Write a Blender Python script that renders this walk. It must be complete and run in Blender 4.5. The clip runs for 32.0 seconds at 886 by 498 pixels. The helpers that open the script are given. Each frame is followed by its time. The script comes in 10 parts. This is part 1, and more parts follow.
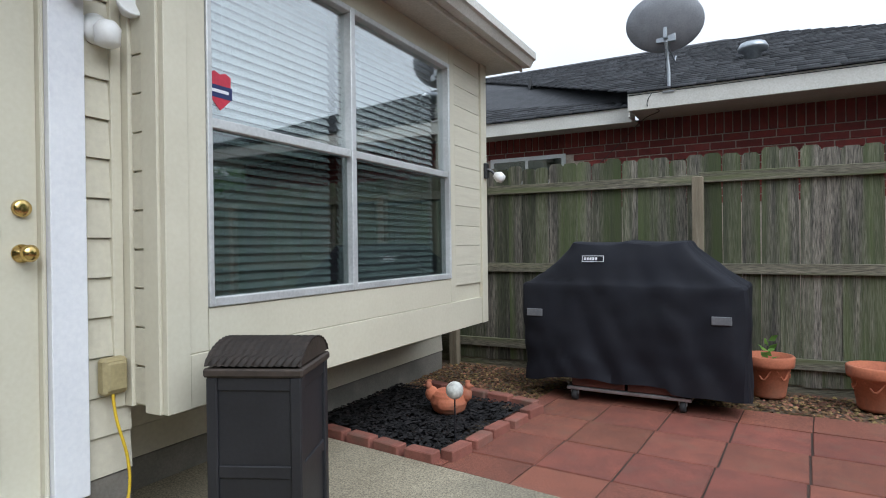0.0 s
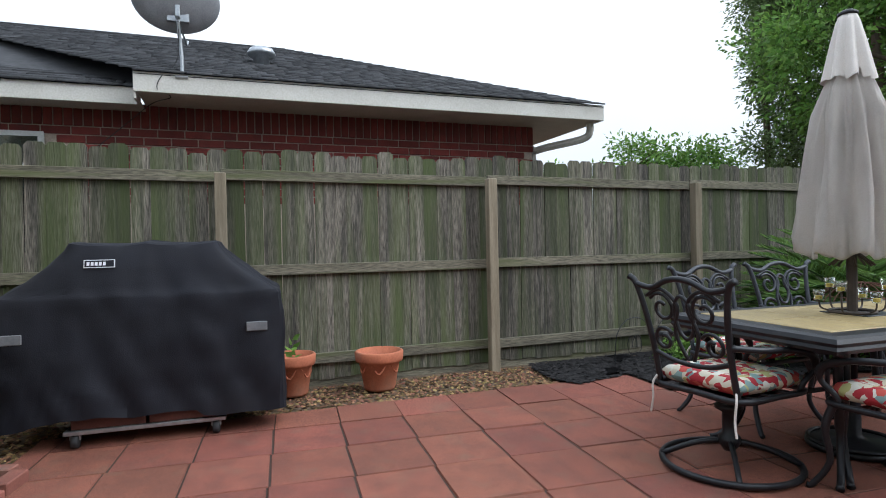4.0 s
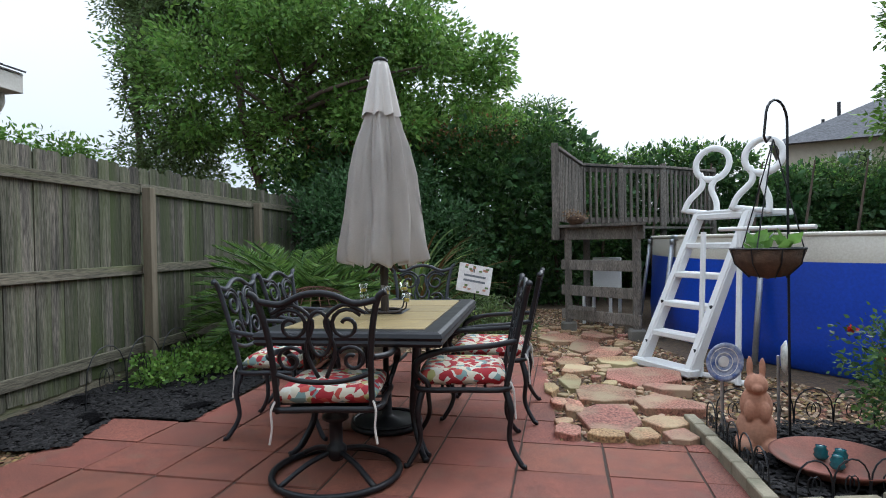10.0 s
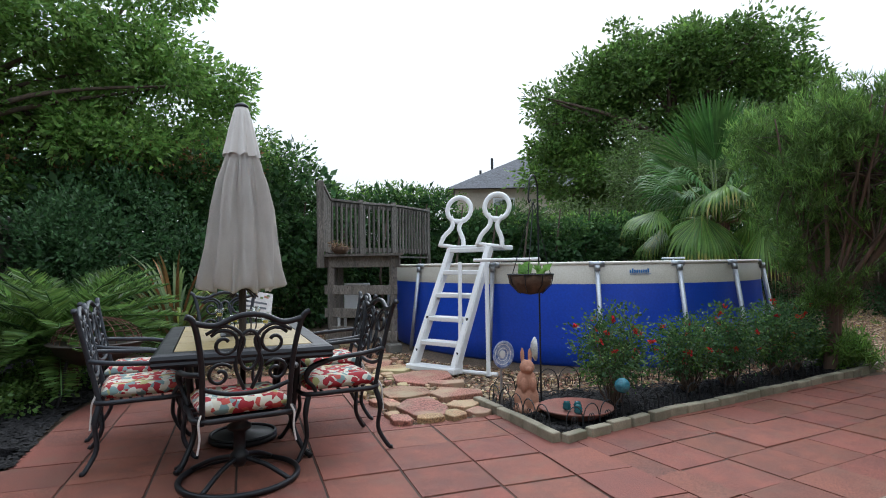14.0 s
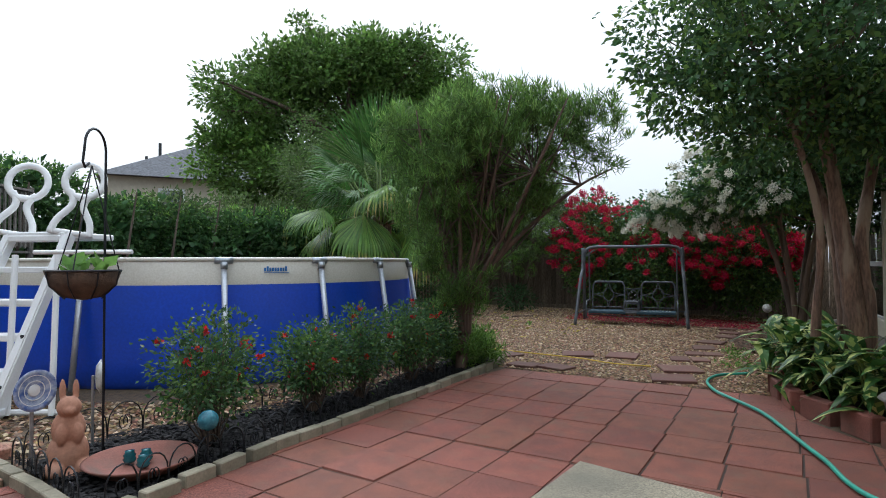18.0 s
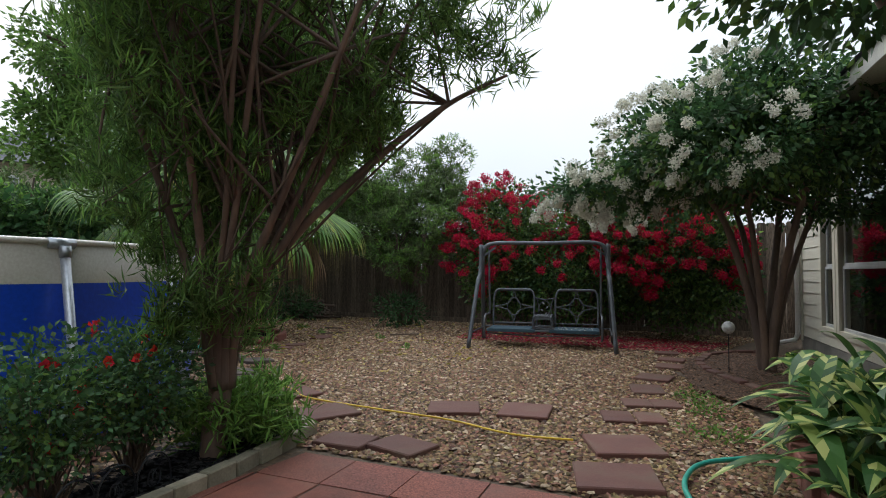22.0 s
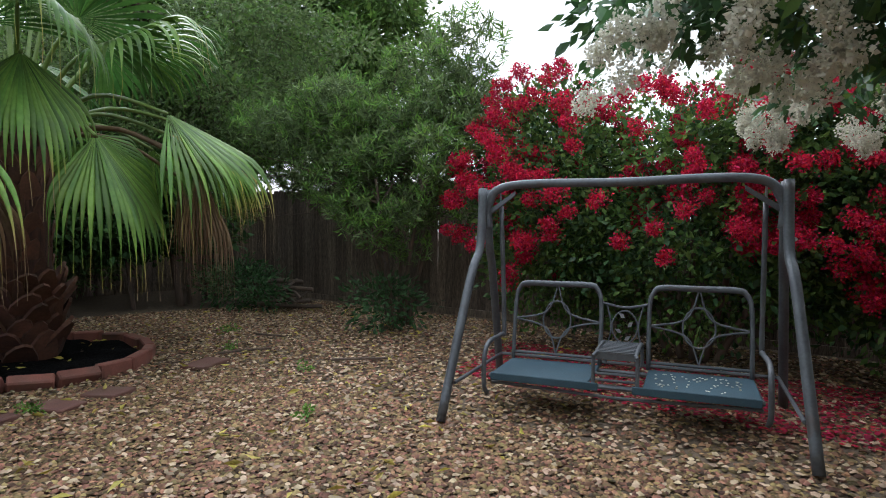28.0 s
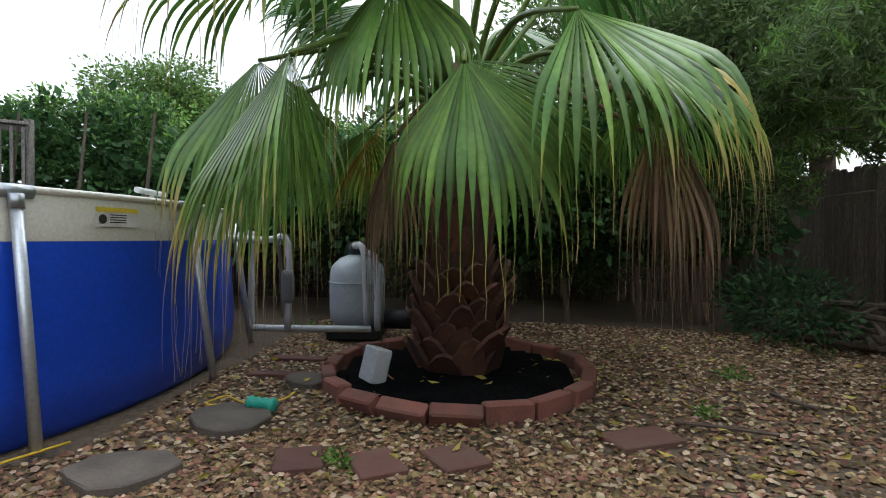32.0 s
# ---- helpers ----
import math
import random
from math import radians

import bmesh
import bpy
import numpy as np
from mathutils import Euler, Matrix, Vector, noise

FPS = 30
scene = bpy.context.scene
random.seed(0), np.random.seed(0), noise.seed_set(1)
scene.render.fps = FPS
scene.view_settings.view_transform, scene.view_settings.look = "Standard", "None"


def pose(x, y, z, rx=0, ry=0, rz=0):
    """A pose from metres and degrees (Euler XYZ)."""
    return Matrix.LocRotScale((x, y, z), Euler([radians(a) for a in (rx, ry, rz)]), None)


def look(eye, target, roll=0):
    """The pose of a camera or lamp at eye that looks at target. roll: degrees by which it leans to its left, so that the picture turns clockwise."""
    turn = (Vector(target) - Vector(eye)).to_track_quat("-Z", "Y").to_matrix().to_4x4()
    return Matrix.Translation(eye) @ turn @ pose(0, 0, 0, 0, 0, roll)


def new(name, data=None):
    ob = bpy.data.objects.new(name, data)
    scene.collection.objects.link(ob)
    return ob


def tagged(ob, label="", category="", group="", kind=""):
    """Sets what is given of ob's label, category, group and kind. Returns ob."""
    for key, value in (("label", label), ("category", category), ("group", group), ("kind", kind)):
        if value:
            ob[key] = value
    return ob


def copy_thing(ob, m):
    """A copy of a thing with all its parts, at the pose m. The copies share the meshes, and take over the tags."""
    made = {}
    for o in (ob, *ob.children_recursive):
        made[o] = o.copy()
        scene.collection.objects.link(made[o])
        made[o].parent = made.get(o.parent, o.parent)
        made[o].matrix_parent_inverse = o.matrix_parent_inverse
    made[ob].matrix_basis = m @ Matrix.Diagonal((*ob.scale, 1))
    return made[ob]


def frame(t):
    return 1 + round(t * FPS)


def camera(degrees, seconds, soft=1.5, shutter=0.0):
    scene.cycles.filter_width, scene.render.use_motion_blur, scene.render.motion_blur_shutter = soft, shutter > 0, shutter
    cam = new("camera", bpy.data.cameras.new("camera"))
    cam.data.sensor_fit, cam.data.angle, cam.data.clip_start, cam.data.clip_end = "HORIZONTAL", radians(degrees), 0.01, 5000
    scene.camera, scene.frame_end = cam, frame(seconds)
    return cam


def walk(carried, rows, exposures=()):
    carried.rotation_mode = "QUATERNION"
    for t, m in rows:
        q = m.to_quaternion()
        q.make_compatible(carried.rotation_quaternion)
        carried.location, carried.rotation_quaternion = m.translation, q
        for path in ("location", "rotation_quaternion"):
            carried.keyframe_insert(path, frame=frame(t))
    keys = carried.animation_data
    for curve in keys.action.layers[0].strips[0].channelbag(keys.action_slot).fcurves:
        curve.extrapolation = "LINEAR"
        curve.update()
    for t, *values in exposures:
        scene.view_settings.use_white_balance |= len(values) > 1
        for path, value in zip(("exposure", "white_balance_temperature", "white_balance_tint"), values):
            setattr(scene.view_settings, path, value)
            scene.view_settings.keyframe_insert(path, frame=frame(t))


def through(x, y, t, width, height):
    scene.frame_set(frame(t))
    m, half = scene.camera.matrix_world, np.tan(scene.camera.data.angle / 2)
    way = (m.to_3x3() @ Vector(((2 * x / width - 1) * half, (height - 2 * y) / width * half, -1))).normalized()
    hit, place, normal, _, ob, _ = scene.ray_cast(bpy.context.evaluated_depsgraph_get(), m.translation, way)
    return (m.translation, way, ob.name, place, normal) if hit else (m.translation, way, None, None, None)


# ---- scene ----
cam = camera(75.1, 32.0, 1.0)
PATH = [
    (0, (2.251, -0.553, 1.232), (1.306, 1.21, 1.223), -0.7),
    (0.5, (2.189, -0.535, 1.237), (1.446, 1.322, 1.227), -0.9),
    (1, (2.112, -0.514, 1.226), (1.599, 1.419, 1.215), -1.0),
    (1.5, (2.045, -0.468, 1.199), (1.744, 1.509, 1.192), -1.2),
    (2, (1.986, -0.385, 1.192), (1.88, 1.612, 1.189), -1.2),
    (2.5, (1.956, -0.317, 1.19), (2.046, 1.681, 1.185), -1.2),
    (3, (1.955, -0.239, 1.188), (2.24, 1.74, 1.18), -1.3),
    (3.5, (1.956, -0.163, 1.176), (2.43, 1.78, 1.169), -1.3),
    (4, (1.932, -0.076, 1.194), (2.614, 1.804, 1.179), -1.2),
    (4.5, (1.903, 0.008, 1.207), (2.797, 1.797, 1.186), -1.3),
    (6.5, (1.862, 0.493, 1.177), (3.384, 1.791, 1.153), -1.4),
    (7, (1.889, 0.575, 1.16), (3.505, 1.752, 1.141), -1.3),
    (7.5, (1.85, 0.659, 1.182), (3.544, 1.723, 1.154), -1.4),
    (8, (1.808, 0.764, 1.189), (3.604, 1.644, 1.159), -1.3),
    (8.5, (1.762, 0.897, 1.181), (3.62, 1.635, 1.154), -1.2),
    (9, (1.673, 1.001, 1.191), (3.579, 1.606, 1.162), -1.1),
    (9.5, (1.542, 1.131, 1.203), (3.494, 1.564, 1.176), -1.1),
    (10, (1.424, 1.289, 1.228), (3.407, 1.552, 1.202), -1.0),
    (10.5, (1.324, 1.473, 1.226), (3.322, 1.547, 1.211), -1.0),
    (11, (1.224, 1.63, 1.231), (3.223, 1.554, 1.231), -0.9),
    (11.5, (1.102, 1.806, 1.236), (3.09, 1.59, 1.254), -0.9),
    (12, (1.008, 1.97, 1.241), (2.981, 1.64, 1.267), -0.9),
    (12.5, (0.913, 2.17, 1.256), (2.857, 1.701, 1.29), -0.9),
    (13, (0.846, 2.333, 1.263), (2.755, 1.737, 1.307), -0.8),
    (13.5, (0.78, 2.441, 1.254), (2.656, 1.749, 1.304), -0.8),
    (15.5, (0.636, 2.552, 1.262), (2.281, 1.415, 1.306), -0.7),
    (16, (0.72, 2.376, 1.248), (2.266, 1.108, 1.292), -0.6),
    (16.5, (0.832, 2.188, 1.226), (2.27, 0.798, 1.273), -0.4),
    (17, (0.941, 1.919, 1.198), (2.291, 0.443, 1.246), -0.3),
    (17.5, (1.055, 1.625, 1.2), (2.33, 0.086, 1.248), -0.4),
    (18, (1.223, 1.324, 1.192), (2.422, -0.275, 1.241), -0.2),
    (18.5, (1.362, 1.049, 1.175), (2.482, -0.607, 1.224), -0.2),
    (19, (1.494, 0.683, 1.169), (2.564, -1.005, 1.222), -0.0),
    (19.5, (1.61, 0.351, 1.152), (2.648, -1.357, 1.206), 0.1),
    (20, (1.735, -0.038, 1.143), (2.736, -1.768, 1.2), 0.1),
    (20.5, (1.904, -0.49, 1.106), (2.869, -2.24, 1.174), 0.0),
    (21, (1.955, -0.861, 1.093), (2.927, -2.608, 1.164), 0.0),
    (21.5, (2.093, -1.289, 1.081), (3.06, -3.038, 1.155), 0.1),
    (22, (2.227, -1.722, 1.066), (3.191, -3.473, 1.146), 0.3),
    (22.5, (2.337, -2.121, 1.038), (3.304, -3.87, 1.119), 0.4),
    (23, (2.43, -2.479, 1.071), (3.392, -4.232, 1.145), -0.2),
    (23.5, (2.519, -2.876, 1.075), (3.47, -4.634, 1.132), 0.1),
    (24, (2.601, -3.247, 1.059), (3.546, -5.01, 1.088), 0.3),
    (24.5, (2.671, -3.618, 1.049), (3.61, -5.384, 1.052), 0.7),
    (26.5, (3.309, -5.31, 1.223), (4.23, -7.085, 1.153), -0.2),
    (27, (3.402, -5.608, 1.196), (4.403, -7.338, 1.13), -0.0),
    (27.5, (3.529, -5.927, 1.193), (4.637, -7.591, 1.13), 0.0),
    (28, (3.657, -6.259, 1.176), (4.885, -7.836, 1.118), 0.1),
    (28.5, (3.8, -6.592, 1.149), (5.202, -8.017, 1.099), 0.3),
    (29, (4.037, -6.907, 1.113), (5.559, -8.203, 1.063), 0.4),
    (29.5, (4.271, -7.184, 1.098), (5.882, -8.368, 1.041), 0.4),
    (30, (4.552, -7.446, 1.107), (6.279, -8.453, 1.05), 0.5),
    (30.5, (4.871, -7.653, 1.07), (6.718, -8.417, 1.015), 0.5),
    (31, (5.143, -7.794, 1.048), (7.061, -8.358, 1.002), 0.4),
    (31.5, (5.379, -7.945, 1.045), (7.362, -8.2, 1.001), 0.5),
    (32, (5.511, -8.092, 1.023), (7.509, -8.016, 0.982), 0.5),
]
EXPOSURES = [(0, 0.74, 5900, 8), (4, 0.92, 5950, 8), (9, 0.78, 5900, 8), (13, 0.74, 5900, 8), (20, 0.76, 6000, 8), (22, 0.66, 6150, 9), (24, 0.50, 6250, 9), (26.5, 1.0, 6200, 9), (28, 1.17, 6050, 9), (32, 1.22, 6150, 8)]
walk(cam, [(t, look(eye, target, roll)) for t, eye, target, roll in PATH], EXPOSURES)
SKY = 1.0

# ---- world and light: an overcast day ----
world = bpy.data.worlds.new("overcast_sky")
scene.world = world
world.use_nodes = True
wn, wl = world.node_tree.nodes, world.node_tree.links
wn.clear()
sky = wn.new("ShaderNodeTexSky")
sky.sky_type, sky.sun_disc = "NISHITA", False
sky.sun_elevation, sky.sun_rotation = radians(42), radians(122)
sky.dust_density, sky.air_density = 4.0, 1.0
dim = wn.new("ShaderNodeVectorMath")
dim.operation = "SCALE"
dim.inputs["Scale"].default_value = 0.10
cloud_co = wn.new("ShaderNodeTexCoord")
cloud = wn.new("ShaderNodeTexNoise")
cloud.inputs["Scale"].default_value, cloud.inputs["Detail"].default_value = 1.6, 4.0
cloud_ramp = wn.new("ShaderNodeValToRGB")
cloud_ramp.color_ramp.elements[0].position, cloud_ramp.color_ramp.elements[0].color = 0.3, (0.80, 0.865, 0.955, 1)
cloud_ramp.color_ramp.elements[1].position, cloud_ramp.color_ramp.elements[1].color = 0.62, (0.955, 0.98, 1.0, 1)
high = wn.new("ShaderNodeSeparateXYZ")
rise = wn.new("ShaderNodeMapRange")
rise.inputs["To Min"].default_value, rise.inputs["To Max"].default_value = 0.56, 1.20
dome = wn.new("ShaderNodeVectorMath")
dome.operation = "SCALE"
veil = wn.new("ShaderNodeMixRGB")
veil.inputs["Fac"].default_value = 0.88
bg = wn.new("ShaderNodeBackground")
bg.inputs["Strength"].default_value = SKY
wo = wn.new("ShaderNodeOutputWorld")
wl.new(sky.outputs["Color"], dim.inputs[0])
wl.new(cloud_co.outputs["Generated"], cloud.inputs["Vector"])
wl.new(cloud.outputs["Fac"], cloud_ramp.inputs["Fac"])
wl.new(dim.outputs["Vector"], veil.inputs["Color1"])
wl.new(cloud_ramp.outputs["Color"], veil.inputs["Color2"])
wl.new(cloud_co.outputs["Generated"], high.inputs["Vector"])
wl.new(high.outputs["Z"], rise.inputs["Value"])
wl.new(veil.outputs["Color"], dome.inputs[0])
wl.new(rise.outputs["Result"], dome.inputs["Scale"])
wl.new(dome.outputs["Vector"], bg.inputs["Color"])
wl.new(bg.outputs["Background"], wo.inputs["Surface"])
sun = new("sun", bpy.data.lights.new("sun", "SUN"))
sun.data.energy, sun.data.angle, sun.data.color = 1.3, radians(50), (1.0, 1.0, 1.0)
sun.matrix_world = look((14, -12, 30), (14 - 8, -12 + 5, 30 - 8.5))


# ---- small builders ----
def part(name, bm, material, parent=None, label="", smooth=False):
    me = bpy.data.meshes.new(name)
    bmesh.ops.recalc_face_normals(bm, faces=bm.faces)
    bm.to_mesh(me)
    bm.free()
    if smooth:
        me.shade_smooth()
    if material:
        me.materials.append(material)
    ob = new(name, me)
    if parent:
        ob.parent = parent
    if label:
        ob["label"] = label
    return ob


def share(name, me, parent=None, m=None):
    ob = new(name, me)
    if parent:
        ob.parent = parent
    if m is not None:
        ob.matrix_basis = m
    return ob


def thing(name, label, category, m=None, group="", kind=""):
    ob = new(name)
    ob.empty_display_size = 0.1
    if m is not None:
        ob.matrix_basis = m
    return tagged(ob, label, category, group, kind)


def box(bm, x0, x1, y0, y1, z0, z1, bevel=0.0, m=None):
    made = bmesh.ops.create_cube(bm, size=1.0)["verts"]
    mat = Matrix.Translation(((x0 + x1) / 2, (y0 + y1) / 2, (z0 + z1) / 2)) @ Matrix.Diagonal((x1 - x0, y1 - y0, z1 - z0, 1))
    bmesh.ops.transform(bm, matrix=(m @ mat) if m else mat, verts=made)
    if bevel:
        edges = list({e for v in made for e in v.link_edges})
        bmesh.ops.bevel(bm, geom=edges, offset=bevel, segments=1, affect="EDGES", profile=0.5)
    return bm


def boxed(x0, x1, y0, y1, z0, z1, bevel=0.0, m=None):
    return box(bmesh.new(), x0, x1, y0, y1, z0, z1, bevel, m)


def tube(bm, points, r, seg=8, closed=False, caps=True):
    """A round bar along points; r is one radius or one for each point."""
    pts = [Vector(p) for p in points]
    n = len(pts)
    rs = [r] * n if isinstance(r, (int, float)) else list(r)
    rings, side = [], None
    for i, p in enumerate(pts):
        a = pts[i - 1] if i or closed else p
        b = pts[(i + 1) % n] if i < n - 1 or closed else p
        d = (b - a).normalized() if (b - a).length > 1e-9 else Vector((0, 0, 1))
        if side is None:
            side = d.orthogonal().normalized()
        side = (side - d * side.dot(d))
        side = side.normalized() if side.length > 1e-6 else d.orthogonal().normalized()
        up = d.cross(side)
        rings.append([bm.verts.new(p + rs[i] * (math.cos(2 * math.pi * k / seg) * side + math.sin(2 * math.pi * k / seg) * up)) for k in range(seg)])
    for i in range(n if closed else n - 1):
        a, b = rings[i], rings[(i + 1) % n]
        for k in range(seg):
            bm.faces.new((a[k], a[(k + 1) % seg], b[(k + 1) % seg], b[k]))
    if caps and not closed:
        bm.faces.new(rings[0][::-1])
        bm.faces.new(rings[-1])
    return bm


def lathe(bm, profile, seg=24, m=None, ripple=None):
    """A turned body from (radius, z) pairs."""
    rings = []
    for r, z in profile:
        ring = []
        for k in range(seg):
            a = 2 * math.pi * k / seg
            rr = r * (1 + (ripple(a, z) if ripple else 0))
            v = Vector((rr * math.cos(a), rr * math.sin(a), z))
            ring.append(bm.verts.new(m @ v if m else v))
        rings.append(ring)
    for a, b in zip(rings, rings[1:]):
        for k in range(seg):
            bm.faces.new((a[k], a[(k + 1) % seg], b[(k + 1) % seg], b[k]))
    if profile[0][0] > 1e-4:
        bm.faces.new(rings[0][::-1])
    if profile[-1][0] > 1e-4:
        bm.faces.new(rings[-1])
    bmesh.ops.remove_doubles(bm, verts=bm.verts, dist=1e-5)
    return bm


def prism(bm, outline, z0, z1, m=None):
    """An upright block over a flat outline."""
    low = [bm.verts.new(m @ Vector((x, y, z0)) if m else (x, y, z0)) for x, y in outline]
    high = [bm.verts.new(m @ Vector((x, y, z1)) if m else (x, y, z1)) for x, y in outline]
    n = len(outline)
    bm.faces.new(low[::-1])
    bm.faces.new(high)
    for k in range(n):
        bm.faces.new((low[k], low[(k + 1) % n], high[(k + 1) % n], high[k]))
    return bm


def np_mesh(name, verts, faces, material, smooth=False):
    me = bpy.data.meshes.new(name)
    verts, faces = np.asarray(verts, np.float32), np.asarray(faces, np.int32)
    me.vertices.add(len(verts))
    me.vertices.foreach_set("co", verts.ravel())
    k = faces.shape[1]
    me.loops.add(faces.size)
    me.loops.foreach_set("vertex_index", faces.ravel())
    me.polygons.add(len(faces))
    me.polygons.foreach_set("loop_start", np.arange(0, faces.size, k, dtype=np.int32))
    me.update(calc_edges=True)
    me.validate()
    me.materials.append(material)
    if smooth:
        me.shade_smooth()
    return me


def smooth_path(points, n=6, closed=False):
    """A soft curve through the points."""
    p = [Vector(q) for q in points]
    out, k = [], len(p)
    for i in range(k if closed else k - 1):
        a, b, c, d = (p[(i + j) % k] if closed else p[min(max(i + j, 0), k - 1)] for j in (-1, 0, 1, 2))
        for s in range(n):
            t = s / n
            out.append(0.5 * (2 * b + (c - a) * t + (2 * a - 5 * b + 4 * c - d) * t * t + (3 * b - a - 3 * c + d) * t ** 3))
    if not closed:
        out.append(p[-1])
    return out


# ---- materials ----
def mat(name, a, b=None, rough=0.7, metal=0.0, scale=6.0, detail=5.0, bump=0.15, fine=60.0, stretch=(1, 1, 1), spread=0.0, island=False, dirt=None, dirt_scale=1.3, dirt_at=(0.5, 0.75), spec=0.5, hue=0.0, grit=0.12):
    """Two colours by noise, fine relief, and a shift of tint from piece to piece."""
    m = bpy.data.materials.new(name)
    m.use_nodes = True
    n, l = m.node_tree.nodes, m.node_tree.links
    p = n["Principled BSDF"]
    p.inputs["Metallic"].default_value = metal
    p.inputs["Specular IOR Level"].default_value = spec
    co = n.new("ShaderNodeTexCoord")
    mp = n.new("ShaderNodeMapping")
    mp.inputs["Scale"].default_value = stretch
    l.new(co.outputs["Object"], mp.inputs["Vector"])
    rnd = None
    if spread or hue:
        info = n.new("ShaderNodeNewGeometry" if island else "ShaderNodeObjectInfo")
        rnd = info.outputs["Random Per Island" if island else "Random"]
        off = n.new("ShaderNodeVectorMath")
        off.operation = "MULTIPLY_ADD"
        off.inputs[1].default_value = (37, 53, 71)
        l.new(rnd, off.inputs[0])
        l.new(mp.outputs["Vector"], off.inputs[2])
        vec = off.outputs["Vector"]
    else:
        vec = mp.outputs["Vector"]
    big = n.new("ShaderNodeTexNoise")
    big.inputs["Scale"].default_value, big.inputs["Detail"].default_value = scale, detail
    small = n.new("ShaderNodeTexNoise")
    small.inputs["Scale"].default_value, small.inputs["Detail"].default_value = fine, 3.0
    l.new(vec, big.inputs["Vector"])
    l.new(vec, small.inputs["Vector"])
    ramp = n.new("ShaderNodeValToRGB")
    b = b or tuple(c * 0.8 for c in a)
    ramp.color_ramp.elements[0].position, ramp.color_ramp.elements[0].color = 0.35, (*b, 1)
    ramp.color_ramp.elements[1].position, ramp.color_ramp.elements[1].color = 0.65, (*a, 1)
    l.new(big.outputs["Fac"], ramp.inputs["Fac"])
    colour = ramp.outputs["Color"]
    grain = n.new("ShaderNodeMixRGB")
    grain.blend_type = "OVERLAY"
    grain.inputs["Fac"].default_value = grit
    sharp = n.new("ShaderNodeMapRange")
    sharp.inputs["From Min"].default_value, sharp.inputs["From Max"].default_value = 0.30, 0.70
    l.new(small.outputs["Fac"], sharp.inputs["Value"])
    l.new(colour, grain.inputs["Color1"])
    l.new(sharp.outputs["Result"], grain.inputs["Color2"])
    colour = grain.outputs["Color"]
    if dirt:
        dn = n.new("ShaderNodeTexNoise")
        dn.inputs["Scale"].default_value, dn.inputs["Detail"].default_value = dirt_scale, 6.0
        l.new(vec, dn.inputs["Vector"])
        dr = n.new("ShaderNodeMapRange")
        dr.inputs["From Min"].default_value, dr.inputs["From Max"].default_value = dirt_at
        l.new(dn.outputs["Fac"], dr.inputs["Value"])
        dm = n.new("ShaderNodeMixRGB")
        l.new(dr.outputs["Result"], dm.inputs["Fac"])
        l.new(colour, dm.inputs["Color1"])
        dm.inputs["Color2"].default_value = (*dirt, 1)
        colour = dm.outputs["Color"]
    if rnd is not None:
        hs = n.new("ShaderNodeHueSaturation")
        val = n.new("ShaderNodeMapRange")
        val.inputs["To Min"].default_value, val.inputs["To Max"].default_value = 1 - spread, 1 + spread
        l.new(rnd, val.inputs["Value"])
        l.new(val.outputs["Result"], hs.inputs["Value"])
        if hue:
            hv = n.new("ShaderNodeMapRange")
            hv.inputs["To Min"].default_value, hv.inputs["To Max"].default_value = 0.5 + hue, 0.5 - hue
            wn2 = n.new("ShaderNodeTexWhiteNoise")
            wn2.noise_dimensions = "1D"
            l.new(rnd, wn2.inputs["W"])
            l.new(wn2.outputs["Value"], hv.inputs["Value"])
            l.new(hv.outputs["Result"], hs.inputs["Hue"])
        l.new(colour, hs.inputs["Color"])
        colour = hs.outputs["Color"]
    l.new(colour, p.inputs["Base Color"])
    rr = n.new("ShaderNodeMapRange")
    rr.inputs["To Min"].default_value, rr.inputs["To Max"].default_value = max(rough - 0.12, 0.03), min(rough + 0.12, 1)
    l.new(big.outputs["Fac"], rr.inputs["Value"])
    l.new(rr.outputs["Result"], p.inputs["Roughness"])
    if bump:
        add = n.new("ShaderNodeMath")
        add.operation = "MULTIPLY_ADD"
        add.inputs[1].default_value = 0.5
        l.new(small.outputs["Fac"], add.inputs[0])
        l.new(big.outputs["Fac"], add.inputs[2])
        bp = n.new("ShaderNodeBump")
        bp.inputs["Strength"].default_value, bp.inputs["Distance"].default_value = bump, 0.01
        l.new(add.outputs["Value"], bp.inputs["Height"])
        l.new(bp.outputs["Normal"], p.inputs["Normal"])
    return m


def leaf_mat(name, a, b, rough=0.45, through=0.25, spread=0.50):
    """Leaf colour from leaf to leaf, with some light let through."""
    m = mat(name, a, b, rough=rough, scale=3.0, fine=30.0, bump=0.05, spread=spread, island=True, hue=0.012, spec=0.28)
    n, l = m.node_tree.nodes, m.node_tree.links
    p = n["Principled BSDF"]
    out = n["Material Output"]
    tr = n.new("ShaderNodeBsdfTranslucent")
    src = p.inputs["Base Color"].links[0].from_socket
    l.new(src, tr.inputs["Color"])
    mx = n.new("ShaderNodeMixShader")
    mx.inputs["Fac"].default_value = through
    l.new(p.outputs["BSDF"], mx.inputs[1])
    l.new(tr.outputs["BSDF"], mx.inputs[2])
    l.new(mx.outputs["Shader"], out.inputs["Surface"])
    return m


